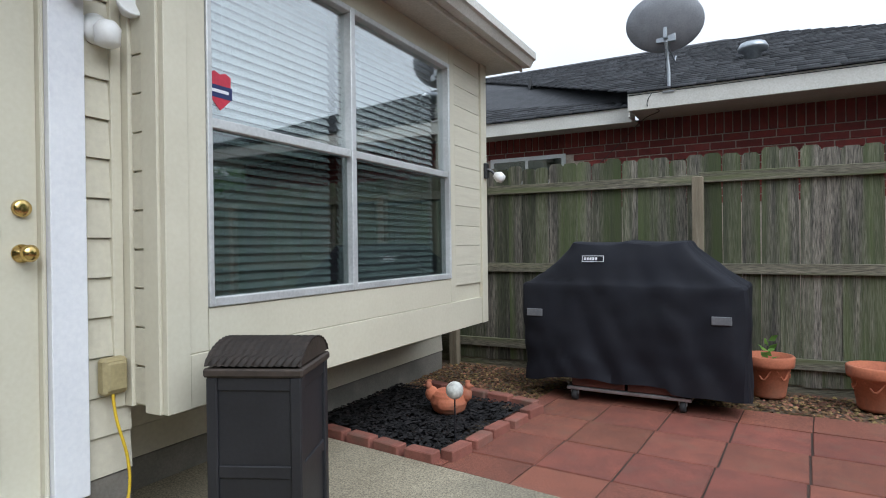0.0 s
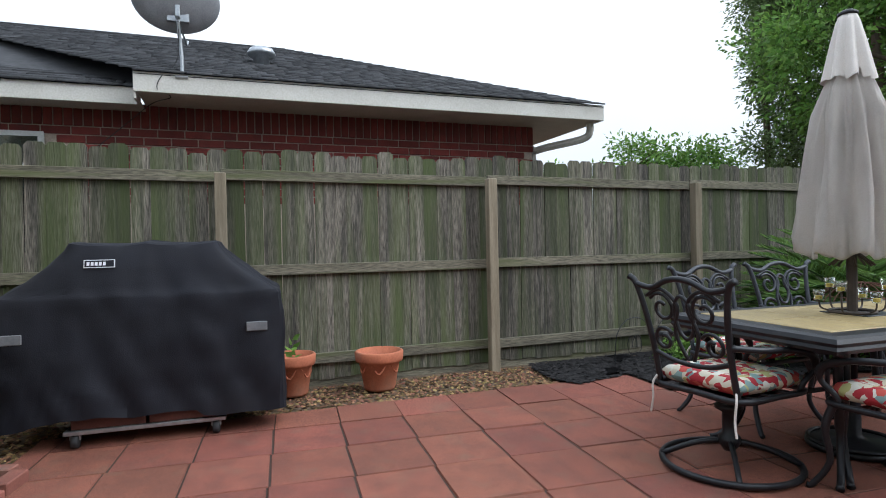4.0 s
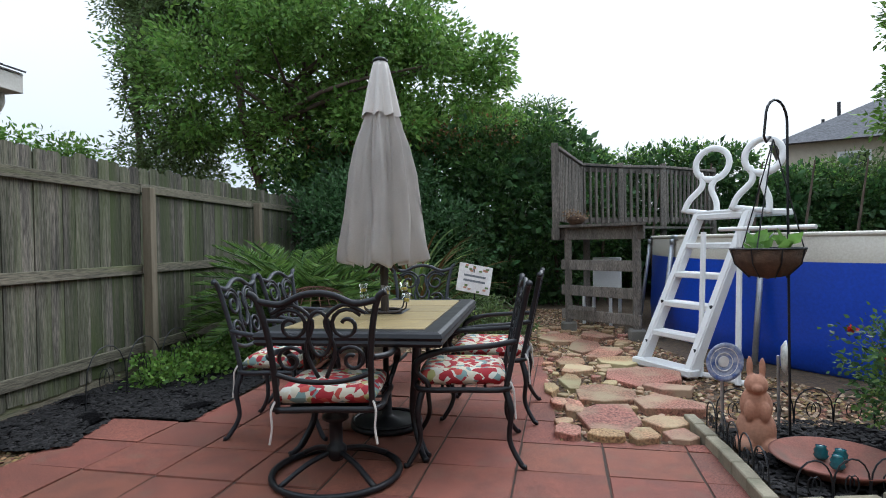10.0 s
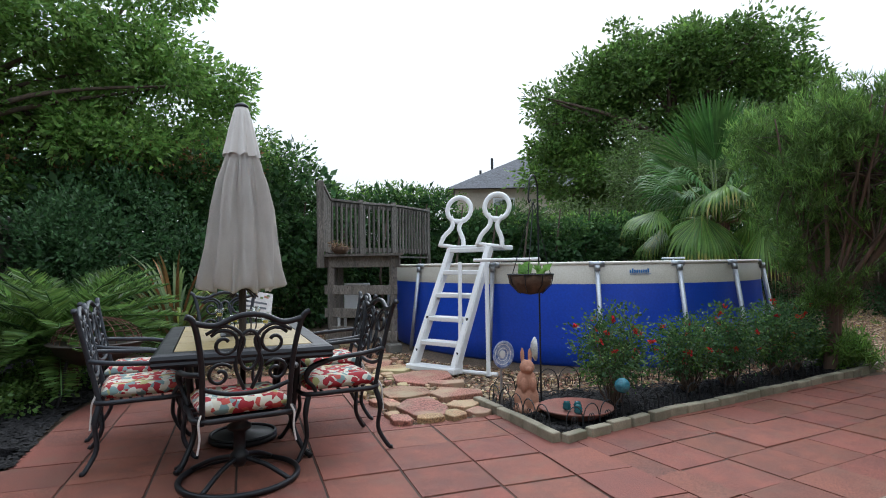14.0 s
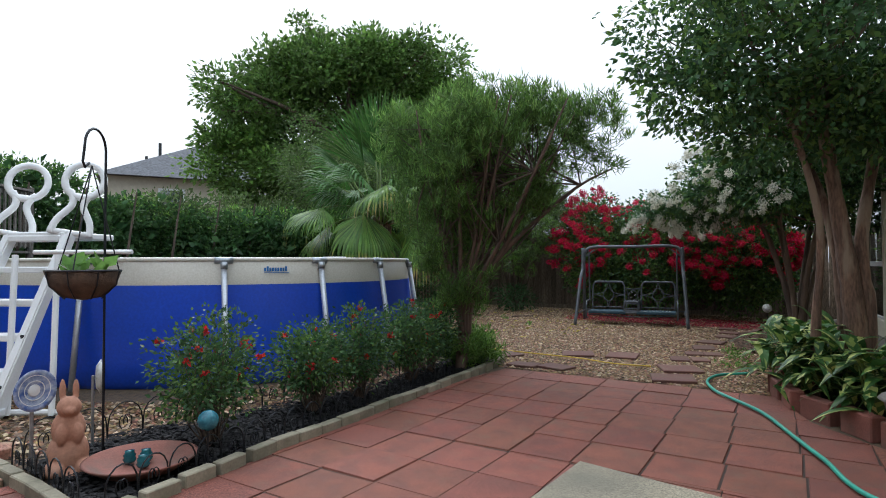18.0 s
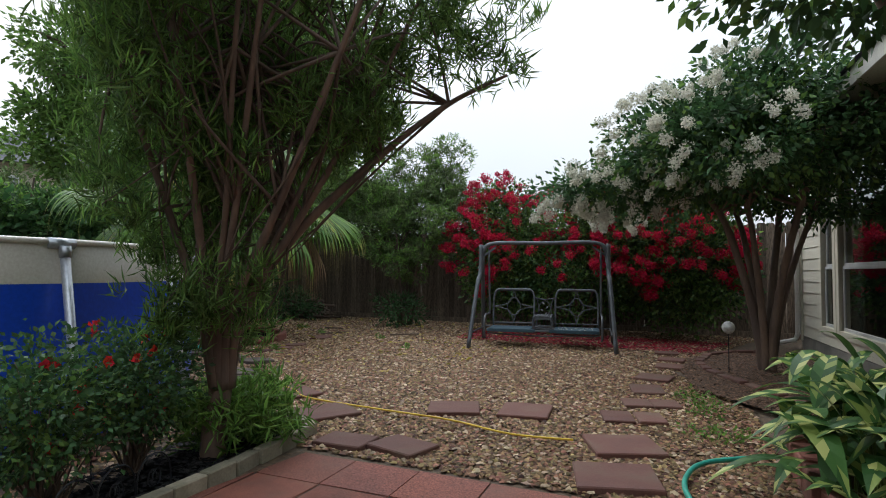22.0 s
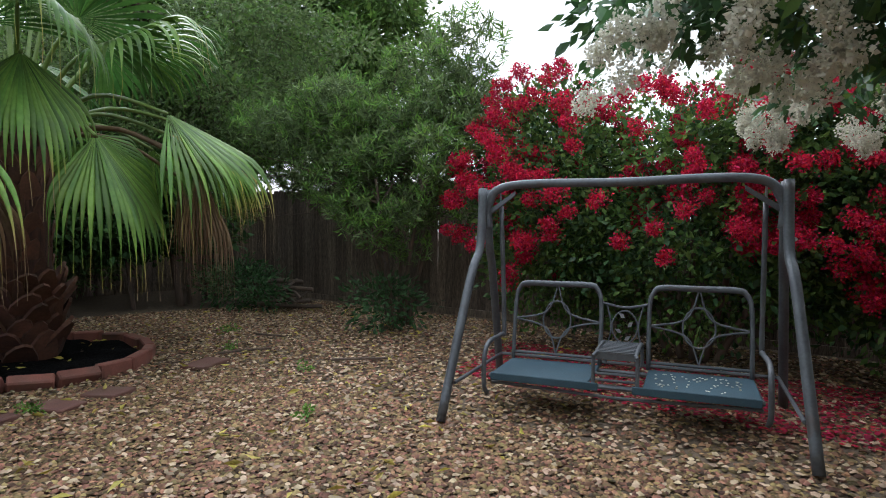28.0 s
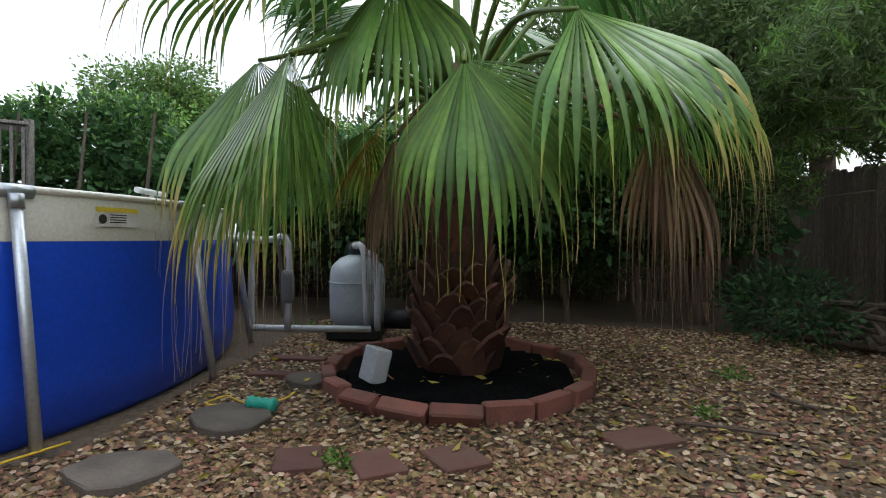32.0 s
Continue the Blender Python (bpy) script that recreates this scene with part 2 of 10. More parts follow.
def glass_mat(name, tint=(0.9, 0.95, 0.95), rough=0.02, shine=0.10):
    m = bpy.data.materials.new(name)
    m.use_nodes = True
    n, l = m.node_tree.nodes, m.node_tree.links
    n.clear()
    tr = n.new("ShaderNodeBsdfTransparent")
    tr.inputs["Color"].default_value = (*tint, 1)
    gl = n.new("ShaderNodeBsdfGlossy")
    gl.inputs["Roughness"].default_value = rough
    fr = n.new("ShaderNodeLayerWeight")
    pw = n.new("ShaderNodeMath")
    pw.operation, pw.inputs[1].default_value = "POWER", 3.0
    ad = n.new("ShaderNodeMath")
    ad.operation, ad.inputs[1].default_value, ad.inputs[2].default_value = "MULTIPLY_ADD", 0.75, shine
    l.new(fr.outputs["Facing"], pw.inputs[0])
    l.new(pw.outputs["Value"], ad.inputs[0])
    mx = n.new("ShaderNodeMixShader")
    out = n.new("ShaderNodeOutputMaterial")
    l.new(ad.outputs["Value"], mx.inputs["Fac"])
    l.new(tr.outputs["BSDF"], mx.inputs[1])
    l.new(gl.outputs["BSDF"], mx.inputs[2])
    l.new(mx.outputs["Shader"], out.inputs["Surface"])
    return m


def cushion_mat(name):
    """A print of leaves in red, cream, teal and yellow."""
    m = mat(name, (0.8, 0.75, 0.6), rough=0.85, scale=8, bump=0.2, fine=220)
    n, l = m.node_tree.nodes, m.node_tree.links
    p = n["Principled BSDF"]
    co = n.new("ShaderNodeTexCoord")
    wob = n.new("ShaderNodeTexNoise")
    wob.inputs["Scale"].default_value = 9
    mixv = n.new("ShaderNodeMixRGB")
    mixv.inputs["Fac"].default_value = 0.06
    vor = n.new("ShaderNodeTexVoronoi")
    vor.inputs["Scale"].default_value = 29
    l.new(co.outputs["Object"], wob.inputs["Vector"])
    l.new(co.outputs["Object"], mixv.inputs["Color1"])
    l.new(wob.outputs["Color"], mixv.inputs["Color2"])
    l.new(mixv.outputs["Color"], vor.inputs["Vector"])
    sep = n.new("ShaderNodeSeparateColor")
    l.new(vor.outputs["Color"], sep.inputs["Color"])
    ramp = n.new("ShaderNodeValToRGB")
    ramp.color_ramp.interpolation = "CONSTANT"
    stops = [(0.0, (0.36, 0.02, 0.03)), (0.34, (0.62, 0.57, 0.45)), (0.60, (0.20, 0.30, 0.29)), (0.74, (0.48, 0.07, 0.05)), (0.82, (0.42, 0.40, 0.16)), (0.90, (0.66, 0.64, 0.56))]
    for i, (pos, c) in enumerate(stops):
        e = ramp.color_ramp.elements[i] if i < 2 else ramp.color_ramp.elements.new(pos)
        e.position, e.color = pos, (*c, 1)
    l.new(sep.outputs["Red"], ramp.inputs["Fac"])
    l.new(ramp.outputs["Color"], p.inputs["Base Color"])
    return m


M = {}
M["siding"] = mat("siding", (0.60, 0.565, 0.455), (0.55, 0.515, 0.415), rough=0.55, scale=3, fine=45, stretch=(12, 1, 12), bump=0.25, spread=0.03, grit=0.06, dirt=(0.46, 0.40, 0.29), dirt_scale=2.0, dirt_at=(0.64, 0.95))
M["trim"] = mat("cream_trim", (0.61, 0.575, 0.46), (0.565, 0.53, 0.42), rough=0.5, scale=2, fine=50, bump=0.1, grit=0.04, dirt=(0.46, 0.41, 0.31), dirt_scale=3, dirt_at=(0.66, 1.0))
M["white"] = mat("white_paint", (0.78, 0.79, 0.82), (0.70, 0.71, 0.75), rough=0.45, scale=2, bump=0.06, dirt=(0.5, 0.48, 0.44), dirt_at=(0.65, 0.95))
M["plastic_white"] = mat("white_plastic", (0.80, 0.80, 0.79), (0.74, 0.74, 0.73), rough=0.4, scale=3, bump=0.03, dirt=(0.55, 0.52, 0.47), dirt_at=(0.6, 0.95))
M["door"] = mat("door_paint", (0.63, 0.60, 0.48), (0.59, 0.56, 0.45), rough=0.4, scale=2, bump=0.05, grit=0.04)
M["brass"] = mat("brass", (0.72, 0.52, 0.20), (0.6, 0.42, 0.15), rough=0.22, metal=1.0, bump=0.02)
M["alu"] = mat("aluminium", (0.62, 0.63, 0.63), (0.54, 0.55, 0.55), rough=0.45, metal=0.35, bump=0.05, dirt=(0.3, 0.29, 0.27), dirt_at=(0.6, 0.9))
M["glass"] = glass_mat("window_glass", shine=0.32)
M["screen_glass"] = glass_mat("screened_glass", (0.40, 0.47, 0.46), 0.03, shine=0.20)
M["blind"] = mat("blind_slat", (0.80, 0.82, 0.82), (0.74, 0.76, 0.76), rough=0.5, bump=0.02)
# near-black paint that stands in for the shade of rooms behind glass
M["dark"] = mat("unlit_room_black", (0.02, 0.022, 0.025), (0.012, 0.013, 0.015), rough=0.8, bump=0)
M["concrete"] = mat("concrete", (0.32, 0.278, 0.200), (0.245, 0.212, 0.150), rough=0.85, scale=1.6, detail=8, fine=120, bump=0.35, grit=0.55, dirt=(0.13, 0.125, 0.10), dirt_scale=1.1, dirt_at=(0.5, 0.8))
M["foundation"] = mat("foundation", (0.24, 0.22, 0.19), (0.16, 0.15, 0.13), rough=0.9, scale=4, fine=90, bump=0.35, dirt=(0.08, 0.075, 0.06), dirt_at=(0.5, 0.8))
M["paver"] = mat("red_paver", (0.240, 0.080, 0.052), (0.168, 0.058, 0.039), rough=0.8, scale=2.5, detail=9, fine=130, bump=0.55, grit=0.6, spread=0.13, hue=0.005, dirt=(0.175, 0.090, 0.060), dirt_scale=2.6, dirt_at=(0.55, 0.85))
M["paver_joint"] = mat("paver_joint", (0.06, 0.034, 0.024), (0.035, 0.022, 0.017), rough=0.95, scale=9, fine=90, bump=0.4)
M["step_stone"] = mat("step_stone", (0.165, 0.066, 0.048), (0.115, 0.05, 0.038), rough=0.85, scale=4, detail=9, fine=120, bump=0.4, spread=0.22, dirt=(0.12, 0.085, 0.06), dirt_scale=4, dirt_at=(0.45, 0.75))
M["gravel_bed"] = mat("gravel_bed", (0.14, 0.095, 0.058), (0.07, 0.05, 0.032), rough=0.9, scale=30, fine=90, bump=0.8)
M["pebble_pale"] = mat("pale_pebble", (0.46, 0.345, 0.23), (0.27, 0.19, 0.12), rough=0.7, scale=20, fine=90, bump=0.1, spread=0.4, island=True, hue=0.02, spec=0.25)
M["pebble"] = mat("pebble", (0.255, 0.152, 0.076), (0.085, 0.050, 0.028), rough=0.75, scale=20, fine=90, bump=0.1, spread=0.72, island=True, hue=0.04, spec=0.2)
M["mulch"] = mat("black_mulch", (0.018, 0.017, 0.018), (0.006, 0.006, 0.007), rough=0.97, scale=40, fine=120, bump=1.0, spec=0.05)
M["mulch_chip"] = mat("mulch_chip", (0.024, 0.022, 0.022), (0.007, 0.007, 0.008), rough=0.85, scale=30, bump=0.3, spread=0.7, island=True, spec=0.25)
M["bark_chip"] = mat("bark_mulch", (0.17, 0.095, 0.055), (0.07, 0.04, 0.025), rough=0.9, scale=30, bump=0.4, spread=0.5, island=True)
M["fence"] = mat("fence_wood", (0.160, 0.142, 0.116), (0.050, 0.046, 0.038), rough=0.9, scale=2.6, detail=9, fine=22, stretch=(10, 10, 0.55), bump=0.7, grit=0.75, spread=0.42, dirt=(0.070, 0.092, 0.030), dirt_scale=0.55, dirt_at=(0.40, 0.66))
M["fence_rail"] = mat("fence_rail", (0.175, 0.158, 0.115), (0.11, 0.10, 0.072), rough=0.9, scale=2.2, detail=7, fine=22, stretch=(0.6, 9, 9), bump=0.5, grit=0.6, spread=0.12, dirt=(0.11, 0.125, 0.05), dirt_scale=1.5, dirt_at=(0.5, 0.75))
M["fence_post"] = mat("fence_post", (0.27, 0.225, 0.16), (0.17, 0.14, 0.095), rough=0.9, scale=2.2, fine=26, stretch=(9, 9, 0.8), bump=0.3, spread=0.15)
M["old_fence"] = mat("old_fence", (0.19, 0.145, 0.11), (0.105, 0.08, 0.06), rough=0.95, scale=2.2, fine=22, stretch=(9, 9, 0.6), bump=0.5, grit=0.7, spread=0.4)
M["deck"] = mat("deck_wood", (0.20, 0.175, 0.15), (0.125, 0.11, 0.095), rough=0.9, scale=2, fine=24, stretch=(7, 7, 1.0), bump=0.5, grit=0.6, spread=0.25, dirt=(0.08, 0.075, 0.06), dirt_at=(0.5, 0.8))
M["brick"] = mat("red_brick", (0.19, 0.032, 0.026), (0.135, 0.024, 0.02), rough=0.85, scale=12, fine=120, bump=0.3, spread=0.25)
M["mortar"] = mat("mortar", (0.40, 0.33, 0.27), (0.32, 0.26, 0.22), rough=0.95, scale=20, bump=0.3)
M["shingle"] = mat("shingle", (0.045, 0.046, 0.05), (0.026, 0.027, 0.03), rough=0.95, scale=8, fine=110, bump=0.6, grit=0.7, spread=0.45, island=True)
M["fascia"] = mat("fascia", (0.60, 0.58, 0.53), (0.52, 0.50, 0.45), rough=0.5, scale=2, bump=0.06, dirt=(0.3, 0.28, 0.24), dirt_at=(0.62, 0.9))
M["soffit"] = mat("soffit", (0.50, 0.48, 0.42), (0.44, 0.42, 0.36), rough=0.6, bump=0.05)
M["galv"] = mat("galvanised", (0.42, 0.44, 0.46), (0.34, 0.36, 0.38), rough=0.4, metal=0.8, scale=14, bump=0.04)
M["dish_pale"] = mat("pale_dish", (0.30, 0.31, 0.335), (0.25, 0.26, 0.28), rough=0.5, bump=0.04)
M["dish"] = mat("dish_grey", (0.16, 0.165, 0.175), (0.12, 0.125, 0.135), rough=0.6, bump=0.04)
M["cover"] = mat("grill_cover", (0.010, 0.011, 0.017), (0.006, 0.0065, 0.011), rough=0.72, spec=0.3, scale=5, fine=160, bump=0.25, dirt=(0.022, 0.022, 0.026), dirt_scale=2.5, dirt_at=(0.58, 0.9))
M["rubber"] = mat("rubber", (0.02, 0.02, 0.022), rough=0.7, bump=0.1)
M["cabinet"] = mat("brown_panel", (0.10, 0.03, 0.02), (0.07, 0.022, 0.015), rough=0.5, bump=0.05)
M["terra"] = mat("terracotta", (0.46, 0.15, 0.075), (0.36, 0.11, 0.055), rough=0.8, scale=6, bump=0.15, dirt=(0.22, 0.12, 0.08), dirt_scale=4, dirt_at=(0.5, 0.8))
M["terra_pale"] = mat("pale_terracotta", (0.50, 0.26, 0.17), (0.40, 0.19, 0.12), rough=0.85, scale=6, bump=0.15, dirt=(0.25, 0.15, 0.11), dirt_scale=5, dirt_at=(0.5, 0.8))
M["soil"] = mat("soil", (0.05, 0.035, 0.025), (0.03, 0.02, 0.015), rough=0.95, scale=30, bump=0.6)
M["iron"] = mat("dark_iron", (0.018, 0.019, 0.023), (0.012, 0.013, 0.016), rough=0.45, metal=0.3, scale=10, bump=0.08, dirt=(0.05, 0.04, 0.035), dirt_scale=5, dirt_at=(0.6, 0.9))
M["iron_grey"] = mat("grey_iron", (0.045, 0.05, 0.06), (0.03, 0.034, 0.042), rough=0.5, metal=0.3, scale=10, bump=0.08)
M["table_tile"] = mat("tan_table_tile", (0.34, 0.26, 0.12), (0.25, 0.185, 0.085), rough=0.5, scale=9, detail=8, fine=40, stretch=(3, 1, 1), bump=0.15, spread=0.10)
M["cushion"] = cushion_mat("printed_cushion")
M["canvas"] = mat("beige_canvas", (0.70, 0.655, 0.61), (0.62, 0.58, 0.54), rough=0.9, scale=4, fine=180, bump=0.3)
M["blue_vinyl"] = mat("blue_vinyl", (0.014, 0.070, 0.53), (0.012, 0.060, 0.47), rough=0.35, scale=1.5, fine=40, bump=0.05, dirt=(0.02, 0.07, 0.38), dirt_at=(0.55, 0.9))
M["white_vinyl"] = mat("cream_vinyl", (0.62, 0.58, 0.50), (0.57, 0.53, 0.45), rough=0.4, scale=2, bump=0.05)
M["steel"] = mat("pool_steel", (0.55, 0.57, 0.60), (0.46, 0.48, 0.51), rough=0.38, metal=0.6, scale=4, bump=0.03, dirt=(0.3, 0.3, 0.3), dirt_at=(0.6, 0.9))
M["flag"] = mat("flagstone", (0.38, 0.19, 0.115), (0.27, 0.145, 0.085), rough=0.85, scale=4, detail=9, fine=60, bump=0.7, grit=0.6, spread=0.25, hue=0.03, dirt=(0.40, 0.31, 0.18), dirt_scale=2.5, dirt_at=(0.45, 0.65))
M["edging"] = mat("limestone_edging", (0.30, 0.265, 0.19), (0.21, 0.185, 0.13), rough=0.9, scale=7, fine=70, bump=0.45, spread=0.2, dirt=(0.14, 0.14, 0.085), dirt_scale=4, dirt_at=(0.5, 0.75))
M["red_edging"] = mat("red_edging", (0.26, 0.095, 0.07), (0.19, 0.07, 0.05), rough=0.85, scale=7, fine=90, bump=0.35, spread=0.2, dirt=(0.12, 0.085, 0.065), dirt_scale=4, dirt_at=(0.5, 0.8))
M["slate"] = mat("grey_stone", (0.135, 0.108, 0.085), (0.085, 0.068, 0.054), rough=0.85, scale=5, fine=70, bump=0.4, spread=0.2)
M["hose"] = mat("green_hose", (0.04, 0.36, 0.26), (0.03, 0.29, 0.21), rough=0.45, bump=0.05)
M["yellow_cord"] = mat("yellow_cord", (0.70, 0.48, 0.03), (0.60, 0.40, 0.02), rough=0.5, bump=0.05)
M["swing_metal"] = mat("swing_metal", (0.12, 0.13, 0.14), (0.085, 0.09, 0.10), rough=0.5, metal=0.4, scale=8, bump=0.08, dirt=(0.10, 0.06, 0.04), dirt_scale=6, dirt_at=(0.6, 0.85))
M["swing_seat"] = mat("teal_sling", (0.035, 0.075, 0.10), (0.025, 0.055, 0.075), rough=0.7, scale=6, fine=200, bump=0.2)
M["bark"] = mat("bark", (0.13, 0.09, 0.065), (0.07, 0.05, 0.038), rough=0.9, scale=4, fine=25, stretch=(4, 4, 0.8), bump=0.6)
M["bark_smooth"] = mat("smooth_bark", (0.17, 0.11, 0.078), (0.085, 0.058, 0.044), rough=0.75, scale=3, detail=7, fine=20, stretch=(3, 3, 0.6), bump=0.35)
M["bark_peel"] = mat("peeling_bark", (0.205, 0.118, 0.078), (0.090, 0.052, 0.038), rough=0.8, scale=4, detail=8, fine=30, stretch=(2.5, 2.5, 0.5), bump=0.8, grit=0.4, dirt=(0.27, 0.195, 0.14), dirt_scale=3.5, dirt_at=(0.52, 0.62))
M["palm_bark"] = mat("palm_bark", (0.11, 0.05, 0.035), (0.055, 0.028, 0.022), rough=0.95, scale=6, fine=60, stretch=(6, 6, 1), bump=0.7)
M["palm_boot"] = mat("palm_boot", (0.15, 0.065, 0.04), (0.085, 0.04, 0.028), rough=0.85, scale=5, fine=40, bump=0.4, spread=0.3)
M["tank"] = mat("grey_tank", (0.40, 0.43, 0.45), (0.35, 0.38, 0.40), rough=0.4, bump=0.03)
M["pvc"] = mat("pvc_pipe", (0.55, 0.56, 0.57), (0.48, 0.49, 0.50), rough=0.4, bump=0.03)
M["black_plastic"] = mat("black_plastic", (0.018, 0.018, 0.02), rough=0.45, bump=0.05)
M["wicker"] = mat("brown_wicker", (0.055, 0.040, 0.032), (0.035, 0.026, 0.02), rough=0.6, scale=20, bump=0.2)
M["bin"] = mat("bin_panel", (0.022, 0.022, 0.026), (0.015, 0.015, 0.018), rough=0.5, scale=4, bump=0.1)
M["teal"] = mat("teal_glaze", (0.02, 0.14, 0.16), (0.012, 0.09, 0.11), rough=0.2, bump=0.1, scale=12)
M["crackle"] = mat("crackle_glass", (0.05, 0.22, 0.27), (0.02, 0.10, 0.14), rough=0.15, scale=22, fine=80, bump=0.4)
M["crackle_white"] = mat("frosted_glass", (0.62, 0.62, 0.58), (0.40, 0.40, 0.37), rough=0.3, scale=22, bump=0.3)
M["coco"] = mat("coco_liner", (0.11, 0.065, 0.04), (0.06, 0.035, 0.022), rough=1.0, scale=18, fine=120, bump=1.0)
M["red_ink"] = mat("red_badge", (0.55, 0.03, 0.06), rough=0.4, bump=0)
M["blue_ink"] = mat("navy_badge", (0.02, 0.03, 0.12), rough=0.4, bump=0)
M["logo_blue"] = mat("logo_blue", (0.02, 0.16, 0.45), rough=0.4, bump=0)
M["paper"] = mat("pale_print", (0.72, 0.70, 0.66), (0.60, 0.55, 0.52), rough=0.6, scale=14, bump=0)
M["yellow_ink"] = mat("yellow_label", (0.75, 0.55, 0.05), rough=0.5, bump=0)
M["plate"] = mat("blue_plate", (0.10, 0.16, 0.40), (0.45, 0.50, 0.62), rough=0.15, scale=26, fine=80, bump=0.02)
M["clear"] = glass_mat("clear_glass", (0.93, 0.96, 0.95), 0.0)
M["far_wall"] = mat("far_wall", (0.50, 0.45, 0.37), (0.45, 0.40, 0.33), rough=0.8, bump=0.05)
# shingle grey lifted toward blue: the distance haze is mixed into the colour
M["far_roof_hazed"] = mat("hazed_far_shingle", (0.105, 0.108, 0.122), (0.075, 0.078, 0.088), rough=0.95, scale=1.5, fine=9, stretch=(1, 1, 3), bump=0.3, grit=0.5)
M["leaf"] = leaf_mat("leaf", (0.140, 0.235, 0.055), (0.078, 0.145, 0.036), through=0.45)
M["leaf_bright"] = leaf_mat("bright_leaf", (0.22, 0.36, 0.085), (0.14, 0.26, 0.062), through=0.5)
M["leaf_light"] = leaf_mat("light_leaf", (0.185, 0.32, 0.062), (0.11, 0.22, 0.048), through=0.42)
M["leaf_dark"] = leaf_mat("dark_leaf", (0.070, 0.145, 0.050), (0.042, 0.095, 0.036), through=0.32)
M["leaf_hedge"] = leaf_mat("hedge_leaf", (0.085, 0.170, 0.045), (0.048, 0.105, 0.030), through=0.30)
M["leaf_olive"] = leaf_mat("olive_leaf", (0.155, 0.215, 0.078), (0.085, 0.130, 0.048), through=0.42)
M["leaf_rust"] = leaf_mat("rusty_leaf", (0.240, 0.112, 0.045), (0.135, 0.083, 0.033))
M["leaf_yellow"] = leaf_mat("yellow_leaf", (0.50, 0.40, 0.08), (0.36, 0.30, 0.07))
M["leaf_stripe"] = leaf_mat("striped_leaf", (0.36, 0.42, 0.10), (0.05, 0.13, 0.03))
M["leaf_band"] = leaf_mat("banded_leaf", (0.06, 0.14, 0.03), (0.04, 0.10, 0.025), spread=0.0)
_n, _l = M["leaf_band"].node_tree.nodes, M["leaf_band"].node_tree.links
_g, _r = _n.new("ShaderNodeNewGeometry"), _n.new("ShaderNodeValToRGB")
_r.color_ramp.interpolation = "CONSTANT"
for _k, (_p, _c) in enumerate(((0.0, (0.038, 0.10, 0.026)), (0.40, (0.065, 0.155, 0.036)), (0.66, (0.26, 0.34, 0.08)), (0.84, (0.52, 0.55, 0.18)))):
    _e = _r.color_ramp.elements[_k] if _k < 2 else _r.color_ramp.elements.new(_p)
    _e.position, _e.color = _p, (*_c, 1)
_l.new(_g.outputs["Random Per Island"], _r.inputs["Fac"])
_l.new(_r.outputs["Color"], _n["Principled BSDF"].inputs["Base Color"])
M["flower_red"] = leaf_mat("red_flower", (0.62, 0.020, 0.075), (0.44, 0.012, 0.045), rough=0.7, through=0.3)
M["rose_red"] = leaf_mat("rose_red", (0.60, 0.03, 0.02), (0.45, 0.015, 0.02), rough=0.5, through=0.2)
M["flower_white"] = leaf_mat("white_flower", (0.80, 0.78, 0.68), (0.60, 0.58, 0.47), rough=0.8, through=0.35, spread=0.12)
M["palm_leaf"] = leaf_mat("palm_leaf", (0.150, 0.262, 0.046), (0.072, 0.145, 0.030), rough=0.36, spread=0.42)
M["palm_stalk"] = mat("palm_stalk", (0.16, 0.24, 0.05), (0.11, 0.16, 0.04), rough=0.4, scale=4, bump=0.05)


def tip_burn(m):
    """Fingers of a fan that yellow and dry toward their tips, more on some fans than on others."""
    n, l = m.node_tree.nodes, m.node_tree.links
    p = n["Principled BSDF"]
    src = p.inputs["Base Color"].links[0].from_socket
    co = n.new("ShaderNodeTexCoord")
    ln = n.new("ShaderNodeVectorMath")
    ln.operation = "LENGTH"
    l.new(co.outputs["Object"], ln.inputs[0])
    geo = n.new("ShaderNodeNewGeometry")
    sh = n.new("ShaderNodeMath")
    sh.operation, sh.inputs[1].default_value = "MULTIPLY_ADD", 0.20
    l.new(geo.outputs["Random Per Island"], sh.inputs[0])
    l.new(ln.outputs["Value"], sh.inputs[2])
    info = n.new("ShaderNodeObjectInfo")
    s2 = n.new("ShaderNodeMath")
    s2.operation, s2.inputs[1].default_value = "MULTIPLY_ADD", 0.12
    l.new(info.outputs["Random"], s2.inputs[0])
    l.new(sh.outputs["Value"], s2.inputs[2])
    ramp = n.new("ShaderNodeValToRGB")
    els = ramp.color_ramp.elements
    els[0].position, els[0].color = 1.10 / 1.5, (0, 0, 0, 1)
    els[1].position, els[1].color = 1.26 / 1.5, (1, 1, 1, 1)
    sc = n.new("ShaderNodeMath")
    sc.operation, sc.inputs[1].default_value = "DIVIDE", 1.5
    l.new(s2.outputs["Value"], sc.inputs[0])
    l.new(sc.outputs["Value"], ramp.inputs["Fac"])
    dry = n.new("ShaderNodeValToRGB")
    de = dry.color_ramp.elements
    de[0].position, de[0].color = 1.12 / 1.5, (0.45, 0.38, 0.07, 1)
    de[1].position, de[1].color = 1.40 / 1.5, (0.28, 0.20, 0.11, 1)
    l.new(sc.outputs["Value"], dry.inputs["Fac"])
    mx = n.new("ShaderNodeMixRGB")
    l.new(ramp.outputs["Color"], mx.inputs["Fac"])
    l.new(src, mx.inputs["Color1"])
    l.new(dry.outputs["Color"], mx.inputs["Color2"])
    l.new(mx.outputs["Color"], p.inputs["Base Color"])
    for nd in n:
        if nd.bl_idname == "ShaderNodeBsdfTranslucent":
            l.new(mx.outputs["Color"], nd.inputs["Color"])


